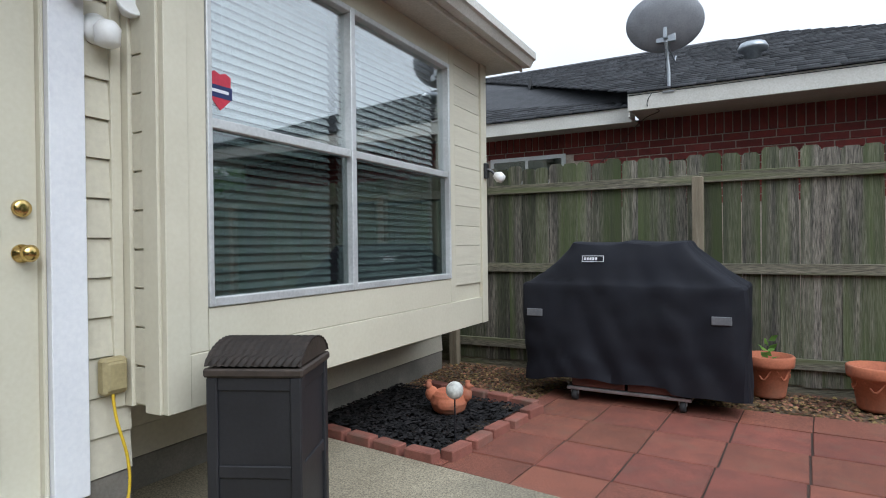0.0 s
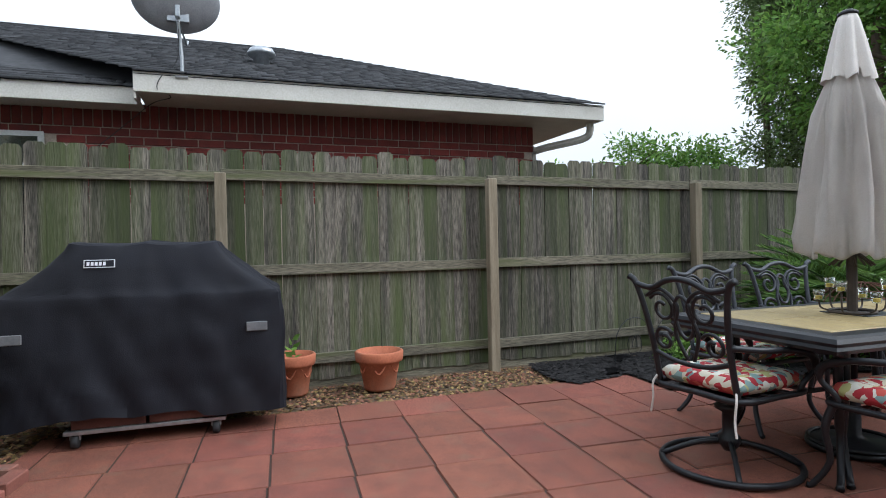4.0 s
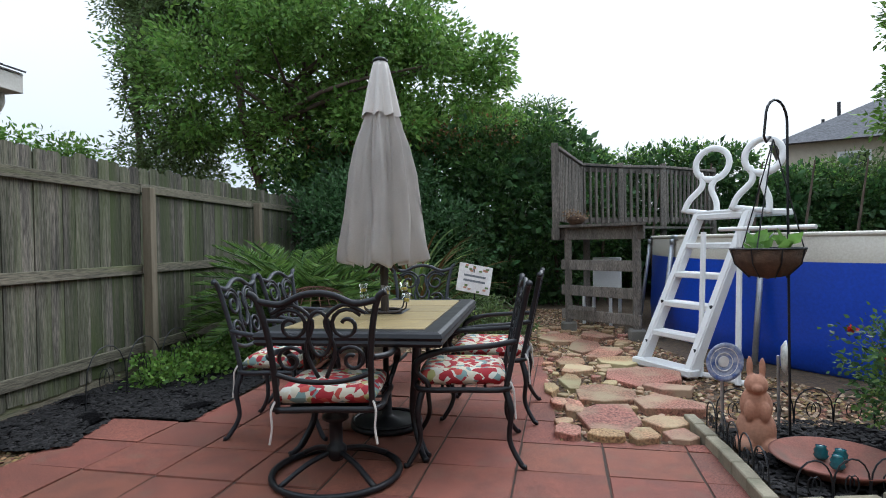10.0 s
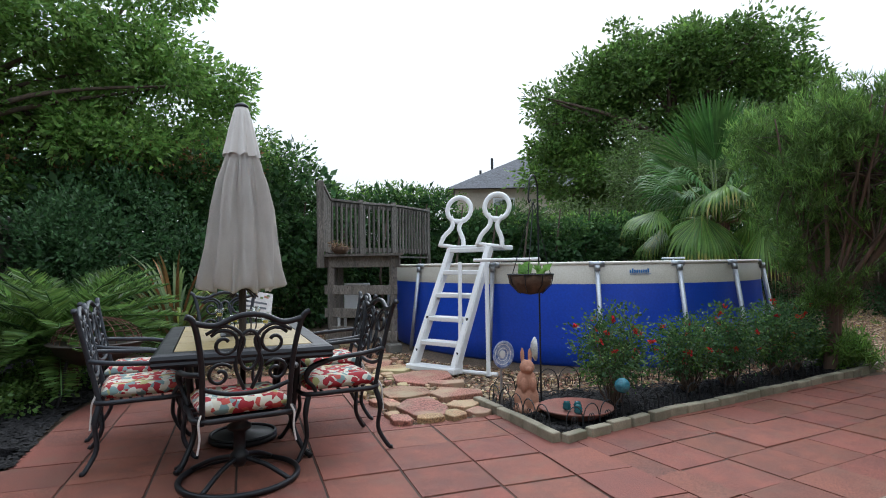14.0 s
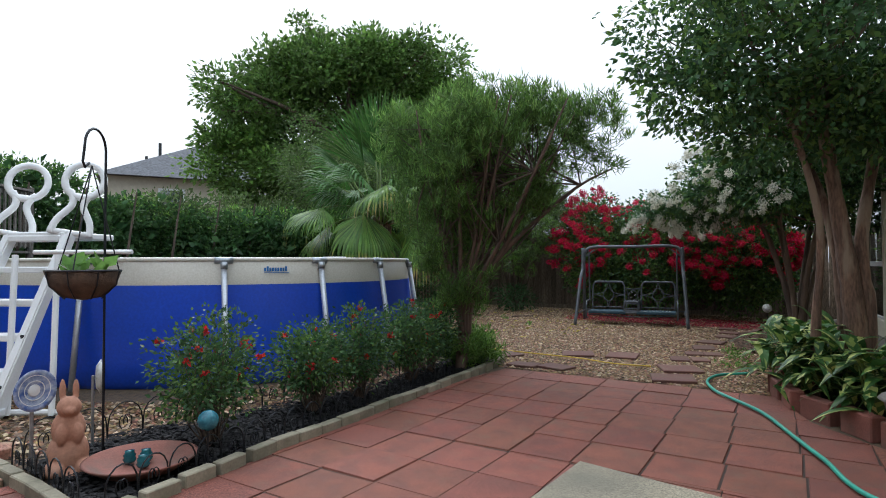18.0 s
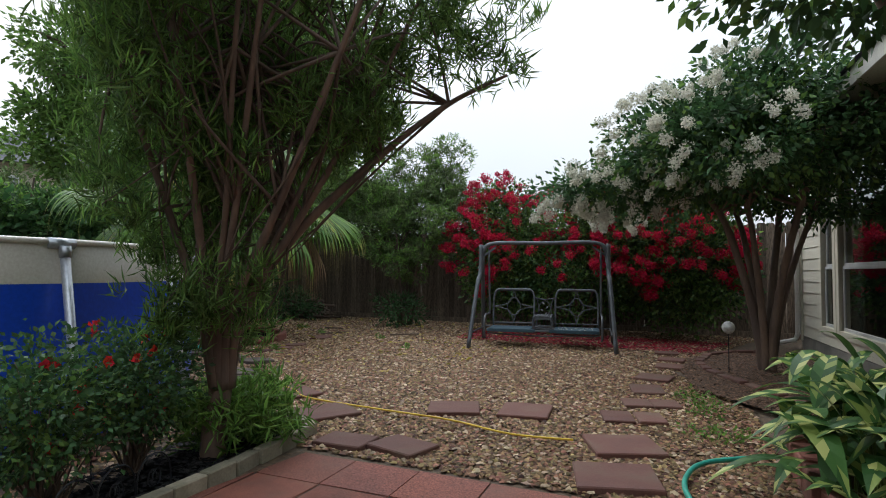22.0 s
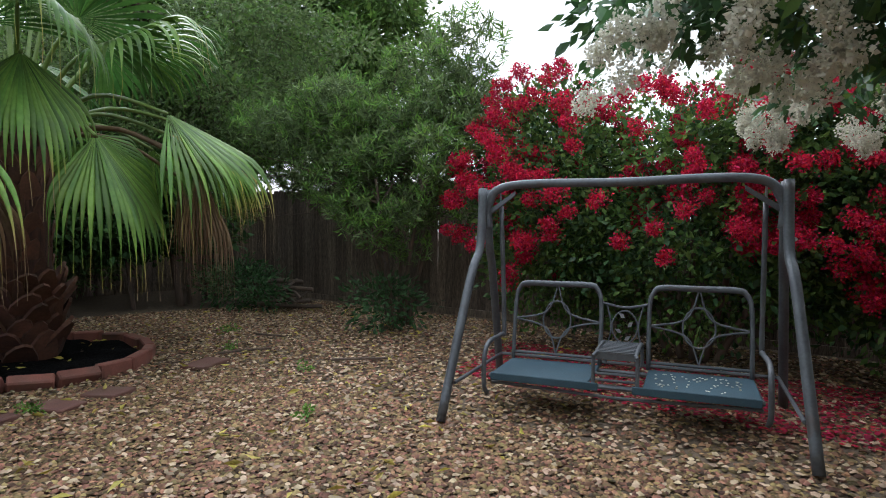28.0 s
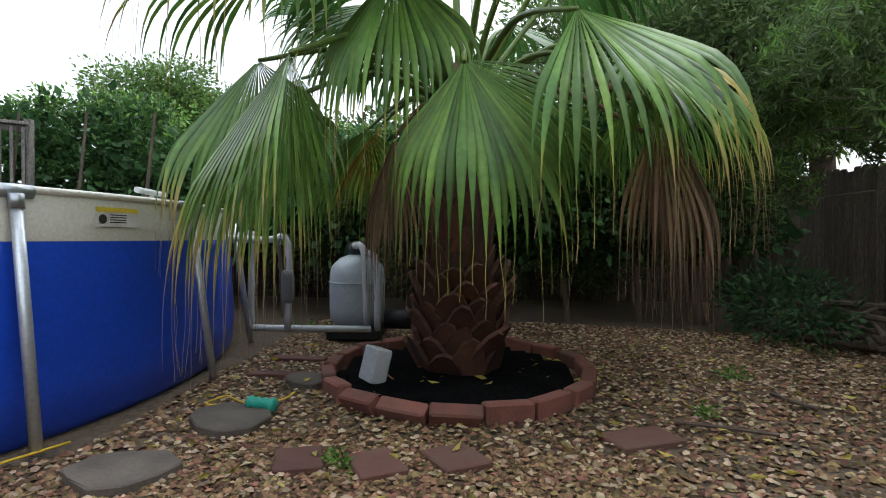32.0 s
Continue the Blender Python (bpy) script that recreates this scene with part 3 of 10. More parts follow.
M["palm_young"] = leaf_mat("young_palm_leaf", (0.085, 0.19, 0.040), (0.042, 0.105, 0.022), rough=0.5, spread=0.35)
tip_burn(M["palm_leaf"])
M["palm_dead"] = leaf_mat("dead_palm_leaf", (0.30, 0.20, 0.12), (0.17, 0.105, 0.06), rough=0.8)
M["petal_litter"] = leaf_mat("fallen_petal", (0.40, 0.018, 0.055), (0.24, 0.012, 0.03), rough=0.8)


# ---- ground, paving, beds ----


def inside(poly, x, y):
    hit, n = False, len(poly)
    for i in range(n):
        (x1, y1), (x2, y2) = poly[i], poly[(i + 1) % n]
        if (y1 > y) != (y2 > y) and x < (x2 - x1) * (y - y1) / (y2 - y1) + x1:
            hit = not hit
    return hit


ground = tagged(part("ground", boxed(-600, 600, -600, 600, -0.6, -0.022), M["gravel_bed"]), "tan gravel ground of the back yard", "ground", kind="structure")

SLAB = [(-0.6, -1.62), (2.657, -1.947), (2.527, 2.037), (-0.6, 2.42)]
slab = tagged(part("pavement_slab", prism(bmesh.new(), SLAB, -0.3, 0.006), M["concrete"]), "weathered concrete patio slab by the house door", "patio slab", kind="structure")

PATIO = [(0.75, 4.26), (5.20, 4.20), (5.15, 3.60), (6.6, 3.5), (7.7, 3.25), (7.55, 1.06), (5.0, 1.06), (4.98, 0.2), (4.12, 0.12), (4.30, -1.0), (4.52, -2.64), (4.62, -3.7), (4.6, -4.36), (1.95, -4.55), (1.62, -3.75), (1.10, -3.2), (1.0, -1.80), (2.66, -1.95), (2.53, 2.04), (0.60, 2.30)]
patio = tagged(part("pavement", prism(bmesh.new(), PATIO, -0.3, -0.008), M["paver_joint"]), "patio of red concrete pavers", "patio", kind="structure")
paver_bm = bmesh.new()
box(paver_bm, -0.5, 0.5, -0.5, 0.5, -0.05, 0.0, 0.011)
paver_ob = part("paver", paver_bm, M["paver"])
paver_me = paver_ob.data
bpy.data.objects.remove(paver_ob)
pr = random.Random(5)


def clip(poly, a, b):
    """The part of a flat outline to the left of the line from a to b."""
    side = lambda p: (b[0] - a[0]) * (p[1] - a[1]) - (b[1] - a[1]) * (p[0] - a[0])
    out = []
    for i, p in enumerate(poly):
        q = poly[(i + 1) % len(poly)]
        sp, sq = side(p), side(q)
        if sp >= 0:
            out.append(p)
        if sp * sq < 0:
            t = sp / (sp - sq)
            out.append((p[0] + (q[0] - p[0]) * t, p[1] + (q[1] - p[1]) * t))
    return out


def pave(origin, u, v, lines):
    """Pavers on a grid with sides u and v, kept to the left of some lines and cut along the edge of the patio."""
    lu, lv, turn = math.hypot(*u), math.hypot(*v), math.atan2(u[1], u[0])
    zone = PATIO
    for line in lines:
        zone = clip(zone, *line)
    fu, fv = 0.5 - 0.004 / lu, 0.5 - 0.004 / lv
    for i in range(-16, 18):
        for j in range(-20, 14):
            a, b = i + 0.5, j + 0.5
            x, y = origin[0] + a * u[0] + b * v[0], origin[1] + a * u[1] + b * v[1]
            cell = [(x + p * u[0] + q * v[0], y + p * u[1] + q * v[1]) for p, q in ((-fu, -fv), (fu, -fv), (fu, fv), (-fu, fv))]
            tip = Euler((pr.uniform(-0.006, 0.006), pr.uniform(-0.006, 0.006), 0)).to_matrix().to_4x4()
            at = Matrix.Translation((x, y, pr.uniform(-0.005, 0.003)))
            if all(inside(zone, *c) for c in cell):
                share("paver", paver_me, patio, at @ tip @ Matrix.Rotation(turn + pr.uniform(-0.008, 0.008), 4, "Z") @ Matrix.Diagonal((2 * fu * lu * pr.choice((-1, 1)), 2 * fv * lv * pr.choice((-1, 1)), 1, 1)))
                continue
            left = zone
            for c, d in zip(cell, cell[1:] + cell[:1]):
                left = clip(left, c, d) if len(left) > 2 else []
            area = abs(sum(p[0] * q[1] - q[0] * p[1] for p, q in zip(left, left[1:] + left[:1]))) / 2
            if area > 0.004:
                bm = prism(bmesh.new(), [(p[0] - x, p[1] - y) for p in left], -0.05, 0.0)
                bmesh.ops.remove_doubles(bm, verts=bm.verts, dist=0.002)
                part("paver", bm, M["paver"], patio).matrix_basis = at


SEAM = ((0.6, -2.085), (9.0, -1.38))
pave((2.112, 3.409), (0.432, -0.032), (0.045, 0.473), [((0, 0.06), (9, 0.06))])
pave((3.913, -1.811), (0.407, 0.026), (-0.035, 0.420), [((9, 0.055), (0, 0.055)), SEAM])
pave((3.906, -1.808), (0.402, 0.036), (-0.058, 0.440), [SEAM[::-1]])


def bed(name, outline, material, label, z=0.0, hump=0.03, step=0.12):
    """A mulched bed: an uneven sheet over an outline."""
    xs, ys = [p[0] for p in outline], [p[1] for p in outline]
    bm, grid = bmesh.new(), {}
    nx, ny = int((max(xs) - min(xs)) / step) + 1, int((max(ys) - min(ys)) / step) + 1
    for i in range(nx + 1):
        for j in range(ny + 1):
            x, y = min(xs) + i * step, min(ys) + j * step
            if inside(outline, x, y):
                grid[i, j] = bm.verts.new((x, y, z + hump * (0.5 + noise.noise((x * 3, y * 3, 0)))))
    for (i, j), v in grid.items():
        q = [grid.get(k) for k in ((i, j), (i + 1, j), (i + 1, j + 1), (i, j + 1))]
        if all(q):
            bm.faces.new(q)
    bmesh.ops.solidify(bm, geom=bm.faces[:], thickness=0.05)
    return tagged(part(name, bm, material, smooth=True), label, "mulch bed", kind="structure")


def scatter(name, outline, count, size, material, label, z=0.0, flat=0.55, long=1.5, category="gravel", seed=1):
    """Loose pebbles or chips over an outline, as one stuff."""
    g = np.random.default_rng(seed)
    xs, ys = [p[0] for p in outline], [p[1] for p in outline]
    pts = []
    while len(pts) < count:
        cand = g.uniform((min(xs), min(ys)), (max(xs), max(ys)), (count, 2))
        pts += [p for p in cand if inside(outline, *p)]
    pts = np.array(pts[:count])
    base = np.array([[math.cos(k * math.tau / 5), math.sin(k * math.tau / 5), -0.25] for k in range(5)] + [[0, 0, 0.85]], float)
    tris = np.array([[k, (k + 1) % 5, 5] for k in range(5)])
    s = size * g.uniform(0.55, 1.25, (count, 1, 1))
    v = base[None] * s * np.stack([g.uniform(1, long, count), g.uniform(0.8, 1.1, count), np.full(count, flat) * g.uniform(0.7, 1.3, count)], 1)[:, None]
    v = v + g.normal(0, 0.12, v.shape) * s
    a, tl = g.uniform(0, 2 * np.pi, count), g.normal(0, 0.25, count)
    v = np.stack([v[..., 0], v[..., 1] * np.cos(tl)[:, None] - v[..., 2] * np.sin(tl)[:, None], v[..., 1] * np.sin(tl)[:, None] + v[..., 2] * np.cos(tl)[:, None]], -1)
    v = np.stack([v[..., 0] * np.cos(a)[:, None] - v[..., 1] * np.sin(a)[:, None], v[..., 0] * np.sin(a)[:, None] + v[..., 1] * np.cos(a)[:, None], v[..., 2]], -1)
    v[..., 0] += pts[:, 0, None]
    v[..., 1] += pts[:, 1, None]
    v[..., 2] += z + g.uniform(-0.3, 0.5, (count, 1)) * size
    f = (tris[None] + 6 * np.arange(count)[:, None, None]).reshape(-1, 3)
    return tagged(new(name, np_mesh(name, v.reshape(-1, 3), f, material, True)), label, category, kind="stuff")


MULCH_NE = [(4.60, 4.93), (4.50, 4.30), (4.62, 4.06), (5.22, 4.20), (5.17, 3.58), (6.6, 3.56), (7.4, 3.35), (8.6, 3.4), (10.5, 3.6), (10.5, 4.93)]
bed("ground_bed", MULCH_NE, M["mulch"], "bed of black mulch along the fence", -0.015, 0.04, 0.07)
scatter("mulch_chips", MULCH_NE, 30000, 0.015, M["mulch_chip"], "loose black mulch chips by the fence", 0.012, 0.4, 2.6, "mulch", 3)
ROSE_BED = [(4.16, 0.12), (5.32, 0.10), (5.42, -0.6), (5.25, -1.6), (5.10, -2.6), (5.25, -3.6), (5.5, -4.6), (4.86, -4.72), (4.72, -3.7), (4.58, -2.64), (4.36, -1.0)]
bed("ground_bed", ROSE_BED, M["mulch"], "rose bed of black mulch behind stone edging", 0.0)
scatter("mulch_chips", ROSE_BED, 7000, 0.011, M["mulch_chip"], "loose black mulch chips under the roses", 0.03, 0.4, 2.6, "mulch", 4)
BAY_BED = [(-0.50, 2.52), (0.62, 2.36), (0.75, 3.55), (-0.5, 3.75)]
bed("ground_bed", BAY_BED, M["mulch"], "small bed of black mulch under the bay window", 0.0)
scatter("mulch_chips", BAY_BED, 4000, 0.010, M["mulch_chip"], "loose black mulch chips under the window", 0.03, 0.4, 2.6, "mulch", 5)
PALM_C = (9.85, -8.05)
PALM_BED = [(PALM_C[0] + 1.13 * math.cos(a), PALM_C[1] + 0.94 * math.sin(a)) for a in np.linspace(0, 2 * math.pi, 25)[:-1]]
bed("ground_bed", PALM_BED, M["mulch"], "black soil bed round the palm", 0.0, 0.05)
MYRTLE_BED = [(3.0, -8.4), (2.75, -7.4), (2.3, -6.9), (1.75, -6.4), (1.70, -10.4), (2.6, -10.2), (3.0, -9.4)]
bed("ground_bed", MYRTLE_BED, M["soil"], "bark-mulched bed along the house wall", 0.0)
scatter("bark_chips", MYRTLE_BED, 16000, 0.011, M["bark_chip"], "brown bark mulch under the white crape myrtle", 0.03, 0.4, 2.4, "mulch", 6)

GRAVEL_N = [(-0.6, 4.95), (-0.6, 3.85), (0.75, 3.75), (0.75, 4.28), (5.2, 4.2), (4.75, 4.5), (4.55, 4.95)]
scatter("gravel", GRAVEL_N, 6000, 0.016, M["pebble"], "tan pea gravel strip along the fence", -0.015, seed=11)
GRAVEL_S = [(4.7, -4.45), (2.0, -4.6), (2.3, -6.9), (3.05, -8.4), (3.0, -9.4), (2.2, -12.8), (11.5, -12.8), (12.6, -9), (12.6, -6.3), (8.2, -6.25), (6.2, -4.8), (5.5, -4.7)]
scatter("gravel", [(4.7, -4.45), (2.0, -4.6), (2.3, -6.9), (3.05, -8.4), (3.4, -9.3), (6, -9.3), (8.2, -9.0), (8.6, -7.2), (7.9, -6.3), (6.2, -4.8), (5.5, -4.7)], 56000, 0.0155, M["pebble"], "loose tan and brown river pebbles", -0.012, seed=12)
scatter("gravel", GRAVEL_S, 66000, 0.0195, M["pebble"], "river pebbles round the swing and the palm", -0.016, seed=13)
scatter("gravel", GRAVEL_S, 13000, 0.0175, M["pebble_pale"], "pale cream pebbles among the brown gravel", -0.006, seed=15)
GRAVEL_E = [(4.98, 1.06), (7.6, 1.1), (7.8, 2.6), (11.8, 2.6), (11.8, 0.4), (9.0, -0.1), (7.5, -0.4), (6.3, -1.2), (5.75, -3.0), (6.2, -4.6), (5.4, -4.4), (5.15, -2.6), (5.45, -0.5), (5.35, 0.15), (5.0, 0.2)]
scatter("gravel", GRAVEL_E, 2600, 0.020, M["pebble_pale"], "pale pebbles round the flagstones and the pool", -0.006, seed=16)
scatter("gravel", GRAVEL_E, 13000, 0.020, M["pebble"], "brown gravel between the flagstones and round the pool", -0.014, seed=14)


# ---- fences ----
def picket_mesh(name, w, h, material, ear=0.03):
    bm = bmesh.new()
    out = [(-w / 2, 0), (w / 2, 0), (w / 2, h - ear), (w / 2 - ear * 0.8, h), (-w / 2 + ear * 0.8, h), (-w / 2, h - ear)]
    f = [bm.verts.new((x, -0.008, z)) for x, z in out]
    b = [bm.verts.new((x, 0.008, z)) for x, z in out]
    bm.faces.new(f[::-1])
    bm.faces.new(b)
    for k in range(6):
        bm.faces.new((f[k], f[(k + 1) % 6], b[(k + 1) % 6], b[k]))
    o = part(name, bm, material)
    me = o.data
    bpy.data.objects.remove(o)
    return me


def fence(name, a, b, height, label, mats, posts, rails=(0.22, 1.0, 1.80), flip=1, seed=1):
    """A board fence from a to b; posts and rails stand on its inner side."""
    r = random.Random(seed)
    a, b = Vector((*a, 0)), Vector((*b, 0))
    d = (b - a).normalized()
    turn = math.atan2(d.y, d.x)
    base = Matrix.Translation(a) @ Matrix.Rotation(turn, 4, "Z")
    top = thing(name, label, "fence", base, kind="structure")
    length = (b - a).length
    meshes = [picket_mesh("picket", w, height, mats[0]) for w in (0.1415, 0.143, 0.139)]
    n = int(length / 0.143)
    for i in range(n):
        share("picket", meshes[r.randrange(3)], top, Matrix.Translation(((i + 0.5) * 0.143, r.uniform(-0.004, 0.004), r.uniform(0.03, 0.06))) @ Matrix.Rotation(r.uniform(-0.006, 0.006), 4, "Y") @ Matrix.Diagonal((1, 1, r.uniform(0.985, 1.01), 1)))
    at = [0.0] + list(posts) + [length]
    for x in posts:
        part("post", boxed(x - 0.045, x + 0.045, -flip * 0.135 - 0.045, -flip * 0.135 + 0.045, -0.3, rails[-1] + 0.01, 0.005), mats[2], top)
    for z in rails:
        for p, q in zip(at, at[1:]):
            if q - p < 0.1:
                continue
            y0, y1 = sorted((-flip * 0.011, -flip * 0.049))
            bm = boxed(p + 0.004, q - 0.004, y0, y1, z - 0.045, z + 0.045, 0.003)
            for v in bm.verts:
                v.co.z += 0.012 * math.sin((v.co.x - p) / (q - p) * 2 + z)
            part("rail", bm, mats[1], top)
    part("kick_board", boxed(0, length, -flip * 0.006 - 0.012, -flip * 0.006 + 0.01, -0.08, 0.075, 0.003, Matrix.Translation((0, flip * 0.024, 0))), mats[1], top)
    return top


fence("fence_north", (-1.4, 5.05), (12.0, 5.05), 1.98, "weathered grey-green wooden picket fence with moss", (M["fence"], M["fence_rail"], M["fence_post"]), [0.85, 3.24, 5.64, 8.10, 10.50], seed=2)
fence("fence_south", (15.29, -13.0), (0.9, -13.0), 1.9, "dark weathered wooden picket fence behind the shrubs", (M["old_fence"], M["old_fence"], M["old_fence"]), [0.05, 2.44, 4.84, 7.24, 9.64, 12.04], seed=3, flip=-1)


# ---- the house ----
def siding_wall(name, label, m, length, z0, z1, holes=(), lap=0.157, seed=4):
    """Lapped boards along local x, facing local -y, cut round holes (x0, x1, z0, z1)."""
    r = random.Random(seed)
    top = thing(name, label, "wall", m, kind="structure")
    bm = bmesh.new()
    cuts = sorted({0.0, length, *[h[0] for h in holes], *[h[1] for h in holes]})
    for p, q in zip(cuts, cuts[1:]):
        spans, mid = [(z0, z1)], (p + q) / 2
        for h in holes:
            if h[0] - 1e-6 <= mid <= h[1] + 1e-6:
                spans = [s for a, b in spans for s in ((a, min(b, h[2])), (max(a, h[3]), b)) if s[1] - s[0] > 0.02]
        for a, b in spans:
            box(bm, p, q, 0.0, 0.12, a, b)
    part("wall_core", bm, M["trim"], top)
    z = z0
    while z < z1 - 0.02:
        zt = min(z + lap, z1)
        for p, q in zip(cuts, cuts[1:]):
            a, b, mid = z, zt, (p + q) / 2
            for h in holes:
                if h[0] - 1e-6 <= mid <= h[1] + 1e-6:
                    if a >= h[2] - 0.03 and b <= h[3] + 0.03:
                        a = b
                    elif a < h[2] < b:
                        b = h[2]
                    elif a < h[3] < b:
                        a = h[3]
            if b - a > 0.02 and q - p > 0.01:
                bm = bmesh.new()
                v = [bm.verts.new(c) for c in ((p, -0.020, a + 0.006), (q, -0.020, a + 0.006), (q, -0.007, b), (p, -0.007, b), (p, -0.001, a + 0.006), (q, -0.001, a + 0.006), (q, -0.001, b), (p, -0.001, b))]
                for f in ((0, 1, 2, 3), (4, 7, 6, 5), (0, 4, 5, 1), (3, 2, 6, 7), (0, 3, 7, 4), (1, 5, 6, 2)):
                    bm.faces.new([v[k] for k in f])
                part("board", bm, M["siding"], top)
        z += lap
    return top


def face_east(x, y):
    """A wall pose: local x runs north, local -y looks east."""
    return Matrix.Translation((x, y, 0)) @ Matrix.Rotation(math.pi / 2, 4, "Z")


WX = -0.55
BX, BY0, BY1, BZ0, BZ1 = 0.20, 0.93, 4.02, 0.60, 2.78
# door wall: from y = -2.6 to 4.6
DOOR0, DOOR1 = -0.31, 0.595
DWX = -0.03
siding_wall("wall_west", "cream lap-siding house wall by the patio door", face_east(DWX, -4.6), BY0 + 4.6, 0.335, 2.78, holes=((DOOR0 - 0.05 + 4.6, DOOR1 + 0.05 + 4.6, 0.0, 2.41),))
tagged(part("foundation_door", boxed(DWX - 0.14, DWX + 0.012, -4.6, BY0, -0.3, 0.333, 0.004), M["foundation"]), "rough grey concrete foundation under the door wall", "foundation", kind="structure")
siding_wall("wall_under_bay", "cream lap-siding wall under the bay", face_east(WX, BY0), 4.6 - BY0, 0.17, 2.78, seed=5)
tagged(part("foundation", boxed(WX - 0.14, WX + 0.012, BY0, 4.6, -0.3, 0.168, 0.004), M["foundation"]), "rough grey concrete house foundation", "foundation", kind="structure")
tagged(part("wall_north", boxed(-6.0, WX - 0.13, 4.48, 4.6, -0.3, 2.78), M["siding"]), "cream house end wall", "wall", kind="structure")
tagged(part("wall_house_back", boxed(-6.1, -6.0, -2.6, 4.6, -0.3, 2.78), M["siding"]), "cream house back wall", "wall", kind="structure")

# the box bay hung on the wall
bay = thing("wall_bay", "cream box bay with lap siding and wide trim", "bay", None, kind="structure")
WY0, WY1, WZ0, WZ1 = 1.13, 3.36, 0.985, 2.62
core = bmesh.new()
box(core, BX - 0.10, BX, BY0, WY0, BZ0, BZ1)
box(core, BX - 0.10, BX, WY1, BY1, BZ0, BZ1)
box(core, BX - 0.10, BX, WY0, WY1, BZ0, WZ0)
box(core, BX - 0.10, BX, WY0, WY1, WZ1, BZ1)
box(core, WX, BX - 0.10, BY0, BY0 + 0.10, BZ0, BZ1)
box(core, WX, BX - 0.10, BY1 - 0.10, BY1, BZ0, BZ1)
box(core, WX, BX - 0.10, BY0 + 0.10, BY1 - 0.10, BZ0, BZ0 + 0.10)
part("bay_core", core, M["trim"], bay)
# black sheet in place of the bay's unlit interior
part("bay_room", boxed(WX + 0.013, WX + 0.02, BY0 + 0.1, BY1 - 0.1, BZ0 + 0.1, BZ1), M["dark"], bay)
for y0, y1, z0, z1, nm in ((BY0 - 0.012, BY0 + 0.10, BZ0 - 0.02, BZ1, "corner_trim"), (BY1 - 0.10, BY1 + 0.012, BZ0 - 0.02, BZ1, "corner_trim"), (WY0 - 0.098, WY0, 0.802, BZ1, "window_trim"), (WY1, WY1 + 0.09, 0.802, BZ1, "window_trim"), (BY0 + 0.10, BY1 - 0.1, BZ0 - 0.02, 0.80, "skirt_board"), (WY0, WY1, 0.802, WZ0 - 0.004, "apron_board"), (WY0, WY1, WZ1 + 0.004, BZ1, "head_board")):
    off = 0.034 if nm == "corner_trim" else 0.026 if nm == "skirt_board" else 0.02
    part(nm, boxed(BX + 0.002, BX + off, y0 + 0.002, y1 - 0.002, z0, z1, 0.003), M["trim"], bay)
part("corner_trim", boxed(BX - 0.09, BX + 0.002, BY0 - 0.022, BY0 - 0.002, BZ0 - 0.02, BZ1, 0.003), M["trim"], bay)
part("inner_trim", boxed(DWX + 0.02, DWX + 0.07, BY0 - 0.03, BY0 - 0.002, BZ0 + 0.0, BZ1, 0.003), M["trim"], bay)
part("inner_trim", boxed(DWX + 0.002, DWX + 0.03, BY0 - 0.075, BY0 - 0.032, BZ0 + 0.0, BZ1, 0.003), M["trim"], bay)
for k in range(14):
    z = BZ0 + 0.01 + k * 0.157
    for y0, y1 in ((WY1 + 0.092, BY1 - 0.1),):
        if z > 0.80:
            bm = boxed(BX + 0.001, BX + 0.016, y0, y1, z, min(z + 0.154, BZ1), 0.002)
            part("board", bm, M["siding"], bay)
    part("board", boxed(DWX + 0.07, BX - 0.09, BY0 - 0.016, BY0 - 0.001, z, min(z + 0.149, BZ1), 0.002), M["siding"], bay)

# the window: two columns, each with an upper and a lower pane
win = thing("window_1", "double aluminium window with closed white blinds behind glass", "window", None, kind="structure")
WYM = 2.15
def bar(y0, y1, z0, z1, x0=BX - 0.05, x1=BX + 0.03, nm="window_frame"):
    part(nm, boxed(x0, x1, y0, y1, z0, z1, 0.004), M["alu"], win)
bar(WY0, WY0 + 0.026, WZ0, WZ1)
bar(WY1 - 0.026, WY1, WZ0, WZ1)
bar(WYM - 0.022, WYM + 0.022, WZ0, WZ1)
bar(WY0 + 0.026, WYM - 0.022, WZ0, WZ0 + 0.04)
bar(WYM + 0.022, WY1 - 0.026, WZ0, WZ0 + 0.04)
bar(WY0 + 0.026, WYM - 0.022, WZ1 - 0.035, WZ1)
bar(WYM + 0.022, WY1 - 0.026, WZ1 - 0.035, WZ1)
WZM = 1.775
for y0, y1 in ((WY0 + 0.026, WYM - 0.022), (WYM + 0.022, WY1 - 0.026)):
    bar(y0, y1, WZM - 0.022, WZM + 0.022, BX - 0.04, BX + 0.02, "meeting_rail")
    up = part("pane", boxed(BX - 0.024, BX - 0.018, y0, y1, WZM + 0.022, WZ1 - 0.035), M["glass"], win)
    lo = part("pane", boxed(BX - 0.014, BX - 0.008, y0, y1, WZ0 + 0.04, WZM - 0.022), M["screen_glass"], win)
    up.visible_shadow = lo.visible_shadow = False
